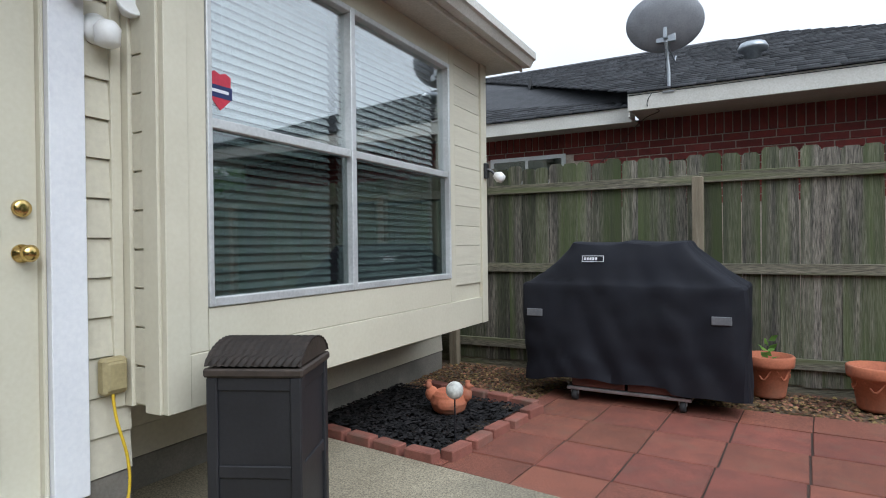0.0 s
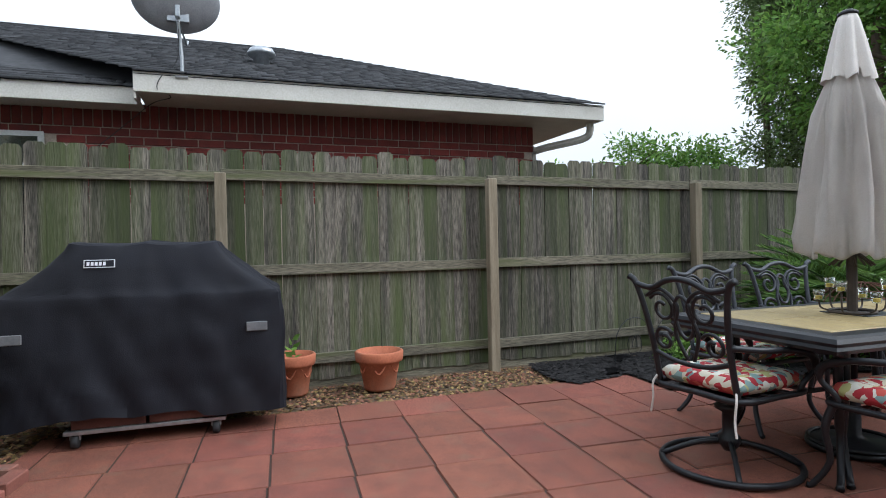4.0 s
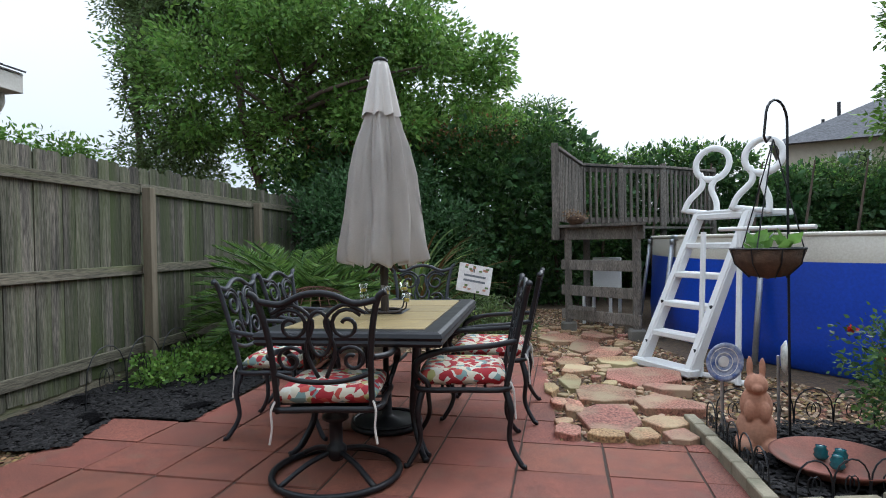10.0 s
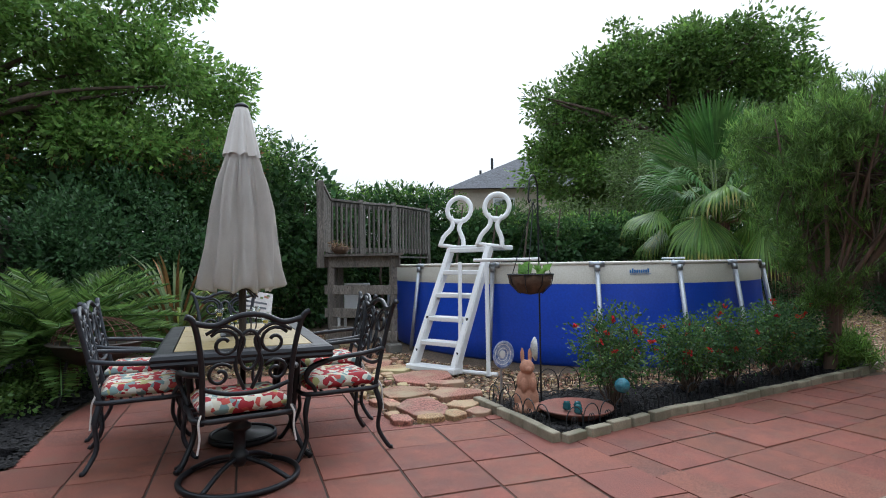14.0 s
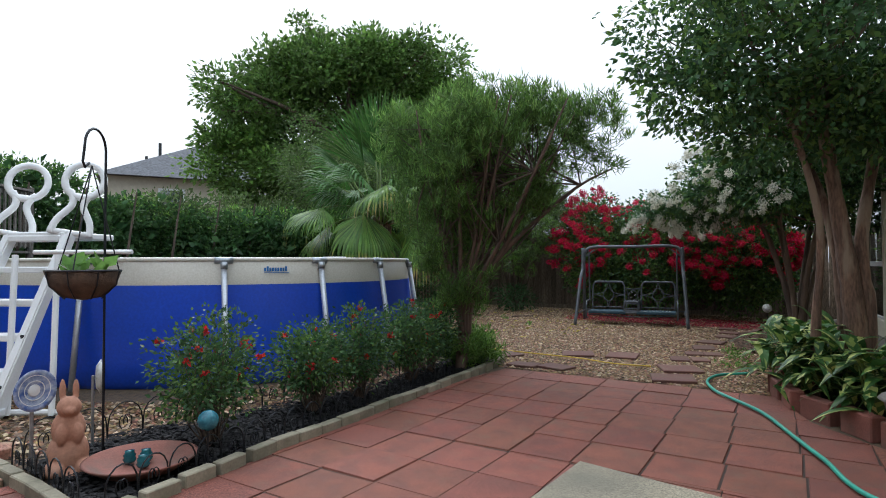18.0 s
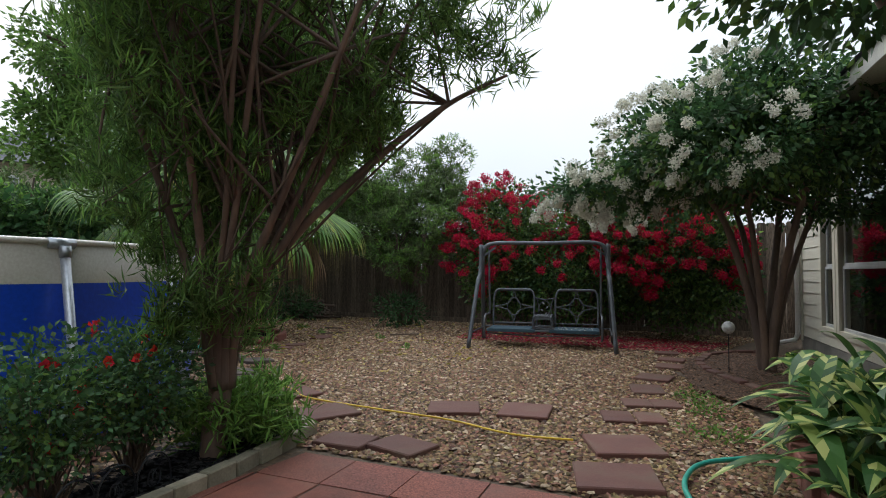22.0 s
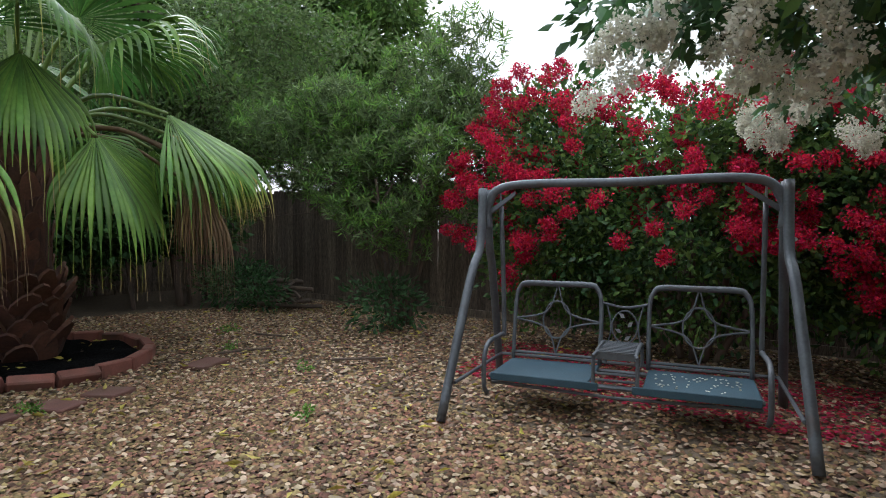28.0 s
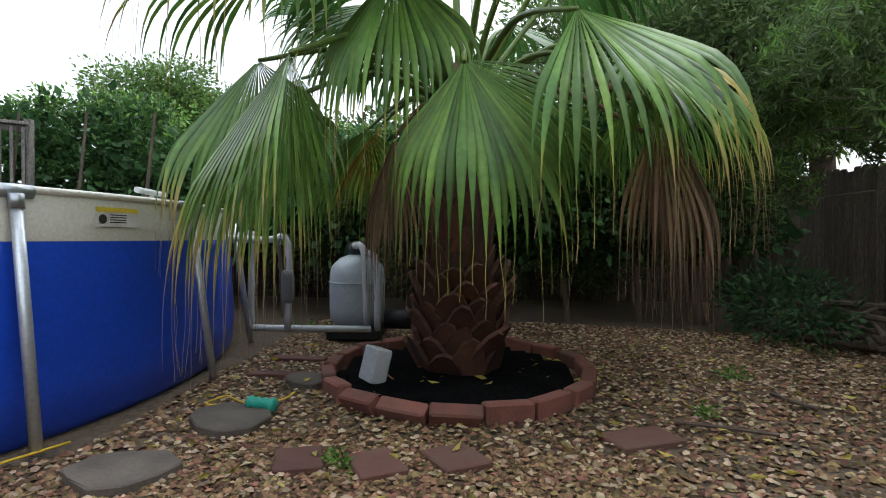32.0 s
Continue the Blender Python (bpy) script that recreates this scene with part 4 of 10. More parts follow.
for y0, y1 in ((WY0 + 0.02, WYM - 0.04), (WYM + 0.04, WY1 - 0.02)):
    bl = thing("window_blind", "closed white slatted blind hung in the window", "blind", Matrix.Translation((BX - 0.13, y0, 0)), "window blinds")
    slat = None
    z = WZ0 + 0.03
    while z < WZ1:
        if slat is None:
            bm = boxed(-0.0012, 0.0012, 0, y1 - y0, -0.024, 0.024, 0.0, Matrix.Rotation(radians(-30), 4, "Y"))
            slat = part("slat", bm, M["blind"], bl)
            slat.matrix_basis = Matrix.Translation((0, 0, z))
        else:
            share("slat", slat.data, bl, Matrix.Translation((0, 0, z)))
        z += 0.043
    for q in (0.18, 0.5, 0.82):
        part("cord", tube(bmesh.new(), [(0.03, (y1 - y0) * q, WZ0 + 0.03), (0.03, (y1 - y0) * q, WZ1)], 0.002, 5), M["blind"], bl)
badge = thing("window_badge", "small red and navy shield sticker on the glass", "sticker", Matrix.Translation((BX - 0.0165, 1.235, 1.93)))
def shield(w, h):
    return [(-w * 0.5, h * 0.42), (-w * 0.25, h * 0.5), (0, h * 0.44), (w * 0.25, h * 0.5), (w * 0.5, h * 0.42), (w * 0.46, -h * 0.2), (0, -h * 0.5), (-w * 0.46, -h * 0.2)]
rotb = Matrix(((0, 0, 1, 0), (1, 0, 0, 0), (0, 1, 0, 0), (0, 0, 0, 1)))
part("shield", prism(bmesh.new(), shield(0.12, 0.17), 0, 0.001, rotb), M["red_ink"], badge)
part("band", prism(bmesh.new(), [(-0.065, 0.025), (0.065, 0.025), (0.065, -0.03), (-0.065, -0.03)], 0.0012, 0.002, rotb), M["blue_ink"], badge)
part("bars", prism(bmesh.new(), [(-0.045, 0.006), (0.045, 0.006), (0.045, -0.008), (-0.045, -0.008)], 0.0022, 0.003, rotb), M["white"], badge)

# eave, gutter and roof over the patio side
eave = thing("roof_west", "cream eave with gutter and dark shingle roof", "roof", None, kind="structure")
EX, EZ = 0.45, 2.80
EY = 4.30
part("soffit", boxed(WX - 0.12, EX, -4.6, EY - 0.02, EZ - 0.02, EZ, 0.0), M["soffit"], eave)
part("fascia", boxed(EX, EX + 0.022, -4.6, EY, EZ - 0.03, EZ + 0.13, 0.003), M["fascia"], eave)
gut = bmesh.new()
prof = [(0.0, 0.12), (0.0, 0.0), (0.07, 0.0), (0.10, 0.05), (0.12, 0.06), (0.12, 0.12), (0.11, 0.12), (0.11, 0.07), (0.09, 0.06), (0.06, 0.012), (0.01, 0.012), (0.01, 0.12)]
ra = [gut.verts.new((EX + 0.024 + x, -4.6, EZ + z)) for x, z in prof]
rb = [gut.verts.new((EX + 0.024 + x, EY + 0.01, EZ + z)) for x, z in prof]
for k in range(12):
    gut.faces.new((ra[k], ra[(k + 1) % 12], rb[(k + 1) % 12], rb[k]))
gut.faces.new(ra)
gut.faces.new(rb)
part("gutter", gut, M["fascia"], eave)
roof = bmesh.new()
for q in ([(EX + 0.05, -4.6, EZ + 0.14), (EX + 0.05, EY + 0.01, EZ + 0.14), (-3, 0.9, 4.5), (-3, -4.6, 4.5)], [(EX + 0.05, EY + 0.01, EZ + 0.14), (-6.2, EY + 0.01, EZ + 0.14), (-3, 0.9, 4.5)]):
    roof.faces.new([roof.verts.new(c) for c in q])
bmesh.ops.solidify(roof, geom=roof.faces[:], thickness=0.03)
part("shingles", roof, M["shingle"], eave)

# the door
door = thing("door_1", "cream half-glazed house door, shut, with brass hardware", "door", None, kind="structure")
part("jamb", boxed(DWX - 0.06, DWX + 0.03, DOOR1 - 0.002, DOOR1 + 0.014, 0.30, 2.39, 0.004), M["trim"], door)
part("jamb", boxed(DWX - 0.06, DWX + 0.03, DOOR0 - 0.014, DOOR0, 0.30, 2.39, 0.004), M["trim"], door)
part("casing", boxed(DWX + 0.003, DWX + 0.055, DOOR1 + 0.016, DOOR1 + 0.145, 0.30, 2.52, 0.004), M["white"], door, "white casing board")
part("casing", boxed(DWX + 0.003, DWX + 0.055, DOOR0 - 0.145, DOOR0 - 0.016, 0.30, 2.52, 0.004), M["white"], door, "white casing board")
part("head", boxed(DWX - 0.06, DWX + 0.055, DOOR0 - 0.05, DOOR1 + 0.05, 2.394, 2.52, 0.004), M["white"], door, "white casing board")
part("threshold", boxed(DWX - 0.08, DWX + 0.10, DOOR0 - 0.05, DOOR1 + 0.05, 0.27, 0.325, 0.008), M["alu"], door, "metal threshold")
leaf = bmesh.new()
gx0, gx1, gz0, gz1 = DOOR0 + 0.14, DOOR1 - 0.14, 1.30, 2.22
box(leaf, DWX - 0.045, DWX, DOOR0 + 0.003, gx0, 0.33, 2.38)
box(leaf, DWX - 0.045, DWX, gx1, DOOR1 - 0.003, 0.33, 2.38)
box(leaf, DWX - 0.045, DWX, gx0, gx1, 0.33, gz0)
box(leaf, DWX - 0.045, DWX, gx0, gx1, gz1, 2.38)
lf = part("door_leaf", leaf, M["door"], door)
for k in range(4):
    z = gz0 + k * (gz1 - gz0) / 3
    part("muntin", boxed(DWX - 0.02, DWX + 0.012, gx0 - 0.02, gx1 + 0.02, z - 0.015, z + 0.015, 0.005), M["door"], lf)
for k in range(4):
    y = gx0 + k * (gx1 - gx0) / 3
    part("muntin", boxed(DWX - 0.02, DWX + 0.012, y - 0.015, y + 0.015, gz0, gz1, 0.005), M["door"], lf)
pn = part("pane", boxed(DWX - 0.03, DWX - 0.024, gx0, gx1, gz0, gz1), M["glass"], lf)
pn.visible_shadow = False
# black sheet behind the door glass, painted as indoor shade
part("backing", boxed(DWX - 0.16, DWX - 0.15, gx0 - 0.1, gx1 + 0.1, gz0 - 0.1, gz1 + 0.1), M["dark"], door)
for y0, y1 in ((DOOR0 + 0.13, (DOOR0 + DOOR1) / 2 - 0.04), ((DOOR0 + DOOR1) / 2 + 0.04, DOOR1 - 0.13)):
    for a, b in ((0.45, 0.72), (0.78, 1.20)):
        pnl = bmesh.new()
        box(pnl, DWX + 0.0005, DWX + 0.010, y0, y1, a, b, 0.006)
        box(pnl, DWX + 0.008, DWX + 0.016, y0 + 0.04, y1 - 0.04, a + 0.04, b - 0.04, 0.006)
        part("panel", pnl, M["door"], lf)
rx = Matrix.Translation((DWX, DOOR1 - 0.055, 0)) @ Matrix.Rotation(math.pi / 2, 4, "Y")
for z, pr_ in ((1.225, [(0.033, 0.0), (0.033, 0.008), (0.014, 0.012), (0.013, 0.035), (0.027, 0.045), (0.031, 0.06), (0.022, 0.074), (0.0, 0.077)]), (1.385, [(0.031, 0.0), (0.031, 0.014), (0.026, 0.02), (0.012, 0.022), (0.0, 0.023)])):
    part("knob" if z < 1.3 else "deadbolt", lathe(bmesh.new(), pr_, 20, Matrix.Translation((0, 0, z)) @ rx), M["brass"], lf, smooth=True)

# south wing of the house: a wall set at a slant, with tall windows beside the shrubs
WING = Matrix.Translation((1.69, -11.72, 0)) @ Matrix.Rotation(radians(99.6), 4, "Z")
WL, SZ0, SZ1, SZM = 7.3, 0.40, 2.36, 1.16
PANES = ((1.09, 1.58), (1.80, 3.45))
siding_wall("wall_south_wing", "cream lap-siding wall of the house wing", WING, WL, 0.17, 2.75, holes=tuple((a, b, SZ0, SZ1) for a, b in PANES), seed=6)
tagged(part("foundation_wing", boxed(0, WL, -0.012, 0.14, -0.3, 0.168, 0.004), M["foundation"]), "grey concrete foundation of the house wing", "foundation", kind="structure").matrix_basis = WING.copy()
tagged(part("wall_wing_end", boxed(-7.6, 1.57, -11.84, -11.72, -0.3, 2.75), M["siding"]), "cream end wall of the wing", "wall", kind="structure")
cb = thing("trim_wing", "cream corner board of the house wing", "trim", WING, kind="structure")
part("corner_board", boxed(0.0, 0.10, -0.030, -0.019, 0.1, 2.75, 0.003), M["trim"], cb)
win2 = thing("window_2", "tall double-hung windows with cream trim", "window", WING, kind="structure")
for a, b in PANES:
    for x0, x1, z0, z1 in ((a - 0.10, a, SZ0 - 0.09, SZ1 + 0.09), (b, b + 0.10, SZ0 - 0.09, SZ1 + 0.09), (a, b, SZ0 - 0.09, SZ0 - 0.003), (a, b, SZ1 + 0.003, SZ1 + 0.09)):
        part("window_trim", boxed(x0, x1, -0.034, 0.03, z0, z1, 0.003), M["trim"], win2)
    for z0, z1, y0 in ((SZ0, SZM, 0.012), (SZM, SZ1, 0.03)):
        sash = bmesh.new()
        for q in ((a + 0.001, a + 0.035, z0, z1), (b - 0.035, b - 0.001, z0, z1), (a + 0.035, b - 0.035, z0, z0 + 0.035), (a + 0.035, b - 0.035, z1 - 0.035, z1)):
            box(sash, q[0], q[1], y0, y0 + 0.03, q[2], q[3], 0.003)
        sa = part("sash", sash, M["alu"], win2)
        pn2 = part("pane", boxed(a + 0.035, b - 0.035, y0 + 0.012, y0 + 0.018, z0 + 0.035, z1 - 0.035), M["screen_glass"], sa)
        pn2.visible_shadow = False
    # black sheet painted as the shade inside the wing
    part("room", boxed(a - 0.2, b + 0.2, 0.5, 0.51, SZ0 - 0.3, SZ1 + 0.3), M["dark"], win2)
eave2 = thing("roof_wing", "cream eave and dark shingle roof of the wing", "roof", WING, kind="structure")
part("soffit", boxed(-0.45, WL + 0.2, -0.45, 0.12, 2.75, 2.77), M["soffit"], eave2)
part("fascia", boxed(-0.45, WL + 0.2, -0.472, -0.45, 2.72, 2.88, 0.003), M["fascia"], eave2)
roof = bmesh.new()
for q in ([(-0.5, -0.52, 2.88), (WL + 0.3, -0.52, 2.88), (WL + 0.3, 2.8, 4.5), (3.0, 2.8, 4.5)], [(-0.5, -0.52, 2.88), (3.0, 2.8, 4.5), (-0.5, 8.0, 2.88)]):
    roof.faces.new([roof.verts.new(c) for c in q])
bmesh.ops.solidify(roof, geom=roof.faces[:], thickness=0.03)
part("shingles", roof, M["shingle"], eave2)
spout = thing("downspout", "cream metal downspout at the house corner", "downspout", WING)
part("pipe", tube(bmesh.new(), [(0.03, -0.50, 2.78), (0.03, -0.48, 2.66), (0.03, -0.10, 2.45), (0.03, -0.07, 2.3), (0.03, -0.07, 0.2), (0.03, -0.11, 0.1), (0.06, -0.36, 0.04)], 0.036, 8), M["fascia"], spout)

# ---- the neighbour's brick house over the fence ----
nb = thing("neighbour_house", "red brick house with dark shingle roof behind the fence", "house", None)
NY, NX = 6.25, 5.44
part("wall", boxed(-9, NX - 0.012, NY + 0.012, NY + 0.3, -0.3, 2.62), M["mortar"], nb, "pale mortar behind red brick")
part("side_wall", boxed(NX - 0.3, NX - 0.012, NY + 0.3, NY + 9, -0.3, 2.62), M["brick"], nb)
bl, bh, gap = 0.235, 0.070, 0.012
bbm = boxed(-bl / 2, bl / 2, -0.012, 0.03, 0, bh, 0.003)
brick_ob = part("brick", bbm, M["brick"])
brick_me = brick_ob.data
bpy.data.objects.remove(brick_ob)
nwin = part("window", boxed(-0.69, 0.29, NY - 0.004, NY + 0.05, 1.2, 2.33, 0.004), M["alu"], nb, "grey metal-framed window under the eave")
for x0, x1 in ((-0.64, -0.22), (-0.18, 0.24)):
    part("pane", boxed(x0, x1, NY - 0.010, NY - 0.0045, 1.25, 2.28), M["screen_glass"], nwin)
row, z = 0, 1.66
while z < 2.36:
    x = NX - bl / 2 - (row % 2) * (bl + gap) / 2
    while x > -1.9:
        if not (-0.82 < x < 0.42 and z < 2.30):
            share("brick", brick_me, nb, Matrix.Translation((x, NY + 0.012, z)))
        x -= bl + gap
    z += bh + gap
    row += 1
x = NX - bh / 2
while x > -1.9:
    share("brick", brick_me, nb, Matrix.Translation((x, NY + 0.010, z + bl / 2)) @ Matrix.Rotation(math.pi / 2, 4, "Y") @ Matrix.Translation((0, 0, -bh / 2)))
    x -= bh + gap
NE_Z, NE_Y = 2.70, 5.70
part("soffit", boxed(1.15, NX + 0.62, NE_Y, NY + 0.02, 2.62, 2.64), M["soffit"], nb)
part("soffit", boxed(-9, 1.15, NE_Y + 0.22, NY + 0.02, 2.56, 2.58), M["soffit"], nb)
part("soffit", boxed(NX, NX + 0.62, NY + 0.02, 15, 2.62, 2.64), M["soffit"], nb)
part("fascia", boxed(1.12, NX + 0.64, NE_Y - 0.02, NE_Y, 2.62, 2.80, 0.003), M["fascia"], nb)
part("fascia", boxed(NX + 0.62, NX + 0.64, NE_Y, 15, 2.62, 2.80, 0.003), M["fascia"], nb)
part("fascia", boxed(-9, 1.12, NE_Y + 0.20, NE_Y + 0.22, 2.55, 2.71, 0.003), M["fascia"], nb)
part("fascia", boxed(1.12, 1.14, NE_Y, NE_Y + 0.3, 2.56, 2.80, 0.003), M["fascia"], nb)


def shingled(name, eave_a, eave_b, up, rows, exposure, taper_a=0.0, taper_b=0.0, seed=3):
    """Courses of shingle tabs from an eave upward; tapers draw the ends in."""
    r = np.random.default_rng(seed)
    a, b, up = np.array(eave_a, float), np.array(eave_b, float), np.array(up, float)
    along = (b - a) / np.linalg.norm(b - a)
    up = up / np.linalg.norm(up)
    nrm = np.cross(along, up)
    nrm = nrm if nrm[2] > 0 else -nrm
    length = np.linalg.norm(b - a)
    v, f = [], []
    for k in range(rows):
        s0, s1 = taper_a * k * exposure, length - taper_b * k * exposure
        x = s0 - r.uniform(0, 0.2)
        while x < s1:
            w = r.uniform(0.14, 0.34)
            p, q = max(x, s0), min(x + w, s1)
            x += w + 0.004
            if q - p < 0.02:
                continue
            t = 0.010 + r.uniform(0, 0.008)
            lo, hi = k * exposure, (k + 1) * exposure + 0.03
            base = len(v)
            for u, h, n_ in ((p, lo, 0), (q, lo, 0), (q, lo, t), (p, lo, t), (p, hi, 0), (q, hi, 0), (q, hi, 0.004), (p, hi, 0.004)):
                v.append(a + along * u + up * h + nrm * n_)
            f += [[base + i for i in g] for g in ((0, 1, 2, 3), (3, 2, 6, 7), (0, 3, 7, 4), (1, 5, 6, 2))]
    return np_mesh(name, v, f, M["shingle"])


def roof_part(name, eave_a, eave_b, up, rows, parent, ta=0.0, tb=0.0, seed=3):
    ob = share(name, shingled(name, eave_a, eave_b, up, rows, 0.14, ta, tb, seed), parent)
    ob["kind"] = "stuff"
    return ob


SLOPE = 0.42
roof_part("shingles", (1.12, NE_Y - 0.05, 2.80), (NX + 0.66, NE_Y - 0.05, 2.80), (0, 1, SLOPE), 28, nb, -0.9, 0.887, 3)
roof_part("shingles", (-8.5, NE_Y + 0.17, 2.71), (1.12, NE_Y + 0.17, 2.71), (0, 1, SLOPE), 12, nb, 0, 0.887, 4)
rf = bmesh.new()
for q in ([(-9, NE_Y + 0.2, 2.69), (1.12, NE_Y + 0.2, 2.69), (1.12, NE_Y - 0.03, 2.78), (NX + 0.64, NE_Y - 0.03, 2.78), (NX + 0.64 - 4.2, NE_Y + 4.2, 2.78 + 4.2 * SLOPE), (-9, NE_Y + 4.2, 2.78 + 4.2 * SLOPE)], [(NX + 0.64, NE_Y - 0.03, 2.78), (NX + 0.64, 15, 2.78), (NX + 0.64 - 4.2, 15, 2.78 + 4.2 * SLOPE), (NX + 0.64 - 4.2, NE_Y + 4.2, 2.78 + 4.2 * SLOPE)]):
    rf.faces.new([rf.verts.new(c) for c in q])
part("roof_deck", rf, M["shingle"], nb)
part("gutter_pipe", tube(bmesh.new(), smooth_path([(NX + 0.56, NE_Y + 0.16, 2.62), (NX + 0.56, NE_Y + 0.16, 2.52), (NX + 0.50, NE_Y + 0.25, 2.44), (NX + 0.06, NY + 0.05, 2.34), (NX + 0.05, NY + 0.1, 2.2), (NX + 0.05, NY + 0.1, 0.2)], 4), 0.045, 8), M["fascia"], nb)
part("window_head", boxed(-1.15, 0.55, NY - 0.02, NY + 0.02, 1.2, 2.03, 0.004), M["white"], nb, "pale grey window frame")
part("window_pane", boxed(-1.1, 0.5, NY - 0.03, NY - 0.022, 1.2, 1.97), M["screen_glass"], nb)
for x, y, zz in ((2.28, 6.9, 0.0), (-0.55, 7.4, 0.0)):
    base_z = 2.80 + (y - NE_Y) * SLOPE
    if x > 2:
        part("roof_vent", lathe(bmesh.new(), [(0.10, -0.1), (0.09, 0.10), (0.15, 0.11), (0.16, 0.14), (0.13, 0.19), (0.0, 0.20)], 16, Matrix.Translation((x, y, base_z))), M["galv"], nb, smooth=True)
    else:
        part("vent_pipe", tube(bmesh.new(), [(x, y, base_z - 0.1), (x, y, base_z + 0.12)], 0.03, 8), M["black_plastic"], nb)

# far house beyond the pool
fh = thing("far_house", "two-storey beige house with grey hip roof in the distance", "house", Matrix.Translation((32.35, -16.9, 0.25)) @ Matrix.Rotation(radians(-25), 4, "Z"))
part("wall", boxed(-5, 5, -4.5, 4.5, -0.3, 5.2), M["far_wall"], fh)
rf = bmesh.new()
c4 = [rf.verts.new(c) for c in ((-5.5, -5, 5.1), (5.5, -5, 5.1), (5.5, 5, 5.1), (-5.5, 5, 5.1))]
r2 = [rf.verts.new(c) for c in ((0.0, -0.4, 7.7), (0.0, 0.4, 7.7))]
for q in ((c4[0], c4[1], r2[0]), (c4[1], c4[2], r2[1], r2[0]), (c4[2], c4[3], r2[1]), (c4[3], c4[0], r2[0], r2[1]), tuple(c4[::-1])):
    rf.faces.new(q)
part("roof", rf, M["far_roof_hazed"], fh)
for y in (-2.2, 1.8):
    w_ = part("window", boxed(-5.05, -4.98, y - 0.6, y + 0.6, 3.3, 4.6), M["white"], fh)
    part("pane", boxed(-5.07, -5.052, y - 0.5, y + 0.5, 3.4, 4.5), M["screen_glass"], w_)
for x, y, zz in ((-2.4, -1.6, 7.3), (-1.2, 2.2, 7.1), (2.2, 2.8, 6.9)):
    part("vent_pipe", tube(bmesh.new(), [(x, y, 6.0), (x, y, zz + 0.4)], 0.08, 8), M["black_plastic"], fh)
tagged(part("fence_east", boxed(15.3, 15.36, -13.0, 5.1, -0.1, 1.85), M["old_fence"]), "dark board fence behind the hedge", "fence", kind="structure")


# ---- plants ----
def leaf_mesh(name, pos, direc, size, width, material, g, curl=0.25):
    """One mesh of pointed leaves: each a folded pair of triangles at pos along direc."""
    n = len(pos)
    d = direc / np.maximum(np.linalg.norm(direc, axis=1, keepdims=True), 1e-6)
    r = g.normal(size=(n, 3))
    s = np.cross(d, r)
    s /= np.maximum(np.linalg.norm(s, axis=1, keepdims=True), 1e-6)
    u = np.cross(s, d)
    L = size[:, None] if np.ndim(size) else np.full((n, 1), size)
    W = L * width * 0.5
    mid = pos + d * L * 0.45
    v = np.stack([pos, mid + s * W + u * L * curl * 0.3, pos + d * L - u * L * curl * 0.3, mid - s * W + u * L * curl * 0.3], 1)
    f = np.array([[0, 1, 2], [0, 2, 3]])[None] + 4 * np.arange(n)[:, None, None]
    return np_mesh(name, v.reshape(-1, 3), f.reshape(-1, 3), material)


def clump_points(blobs, clumps, per, spread, g, shell=0.55):
    """Leaf places in clumps that lie toward the skin of some blobs (x, y, z, rx, ry, rz); and the ways out."""
    vol = np.array([b[3] * b[4] * b[5] for b in blobs]) ** (2 / 3)
    pick = g.choice(len(blobs), clumps, p=vol / vol.sum())
    b = np.array(blobs, float)[pick]
    d = g.normal(size=(clumps, 3))
    d /= np.linalg.norm(d, axis=1, keepdims=True)
    rad = shell + (1.06 - shell) * g.random((clumps, 1)) ** 0.6
    c = b[:, :3] + d * rad * b[:, 3:]
    sz = spread * g.uniform(0.6, 1.4, (clumps, 1, 1))
    p = c[:, None] + np.clip(g.normal(size=(clumps, per, 3)), -1.35, 1.35) * sz * (1, 1, 0.65)
    out = p - c[:, None]
    out = out / np.maximum(np.linalg.norm(out, axis=2, keepdims=True), 1e-6) * 0.7 + d[:, None] * 0.5 + g.normal(size=p.shape) * 0.45
    return p.reshape(-1, 3), out.reshape(-1, 3), c


def crown(parent, name, blobs, clumps, per, spread, size, width, material, seed, shell=0.55, droop=0.0, label=""):
    g = np.random.default_rng(seed)
    p, d, c = clump_points(blobs, clumps, per, spread, g, shell)
    d[:, 2] -= droop
    ob = share(name, leaf_mesh(name, p, d, size * g.uniform(0.65, 1.25, len(p)), width, material, g), parent)
    ob["kind"] = "stuff"
    if label:
        ob["label"] = label
    return ob, c


def limbs(parent, roots, targets, r0, material, seed, name="limb", seg=6, wobble=0.12):
    """Tapered limbs from the roots out to the targets."""
    r = random.Random(seed)
    bm = bmesh.new()
    for t in targets:
        a = Vector(r.choice(roots))
        t = Vector(t)
        mid = a.lerp(t, 0.5) + Vector((r.uniform(-1, 1), r.uniform(-1, 1), r.uniform(-0.2, 1))) * wobble * (t - a).length
        pts = smooth_path([a, mid, t], 4)
        n = len(pts)
        tube(bm, pts, [r0 * (1 - 0.85 * i / (n - 1)) for i in range(n)], seg)
    ob = part(name, bm, material, parent, smooth=True)
    ob["kind"] = "stuff"
    return ob


def trunk(parent, paths, radii, material, name="trunk", seg=10, knots=0.0, seed=1):
    r = random.Random(seed)
    for p, (a, b) in zip(paths, radii):
        pts = smooth_path(p, 5)
        n = len(pts)
        part(name, tube(bmesh.new(), pts, [(a + (b - a) * i / (n - 1)) * (1 + r.uniform(-knots, knots)) for i in range(n)], seg), material, parent, smooth=True)


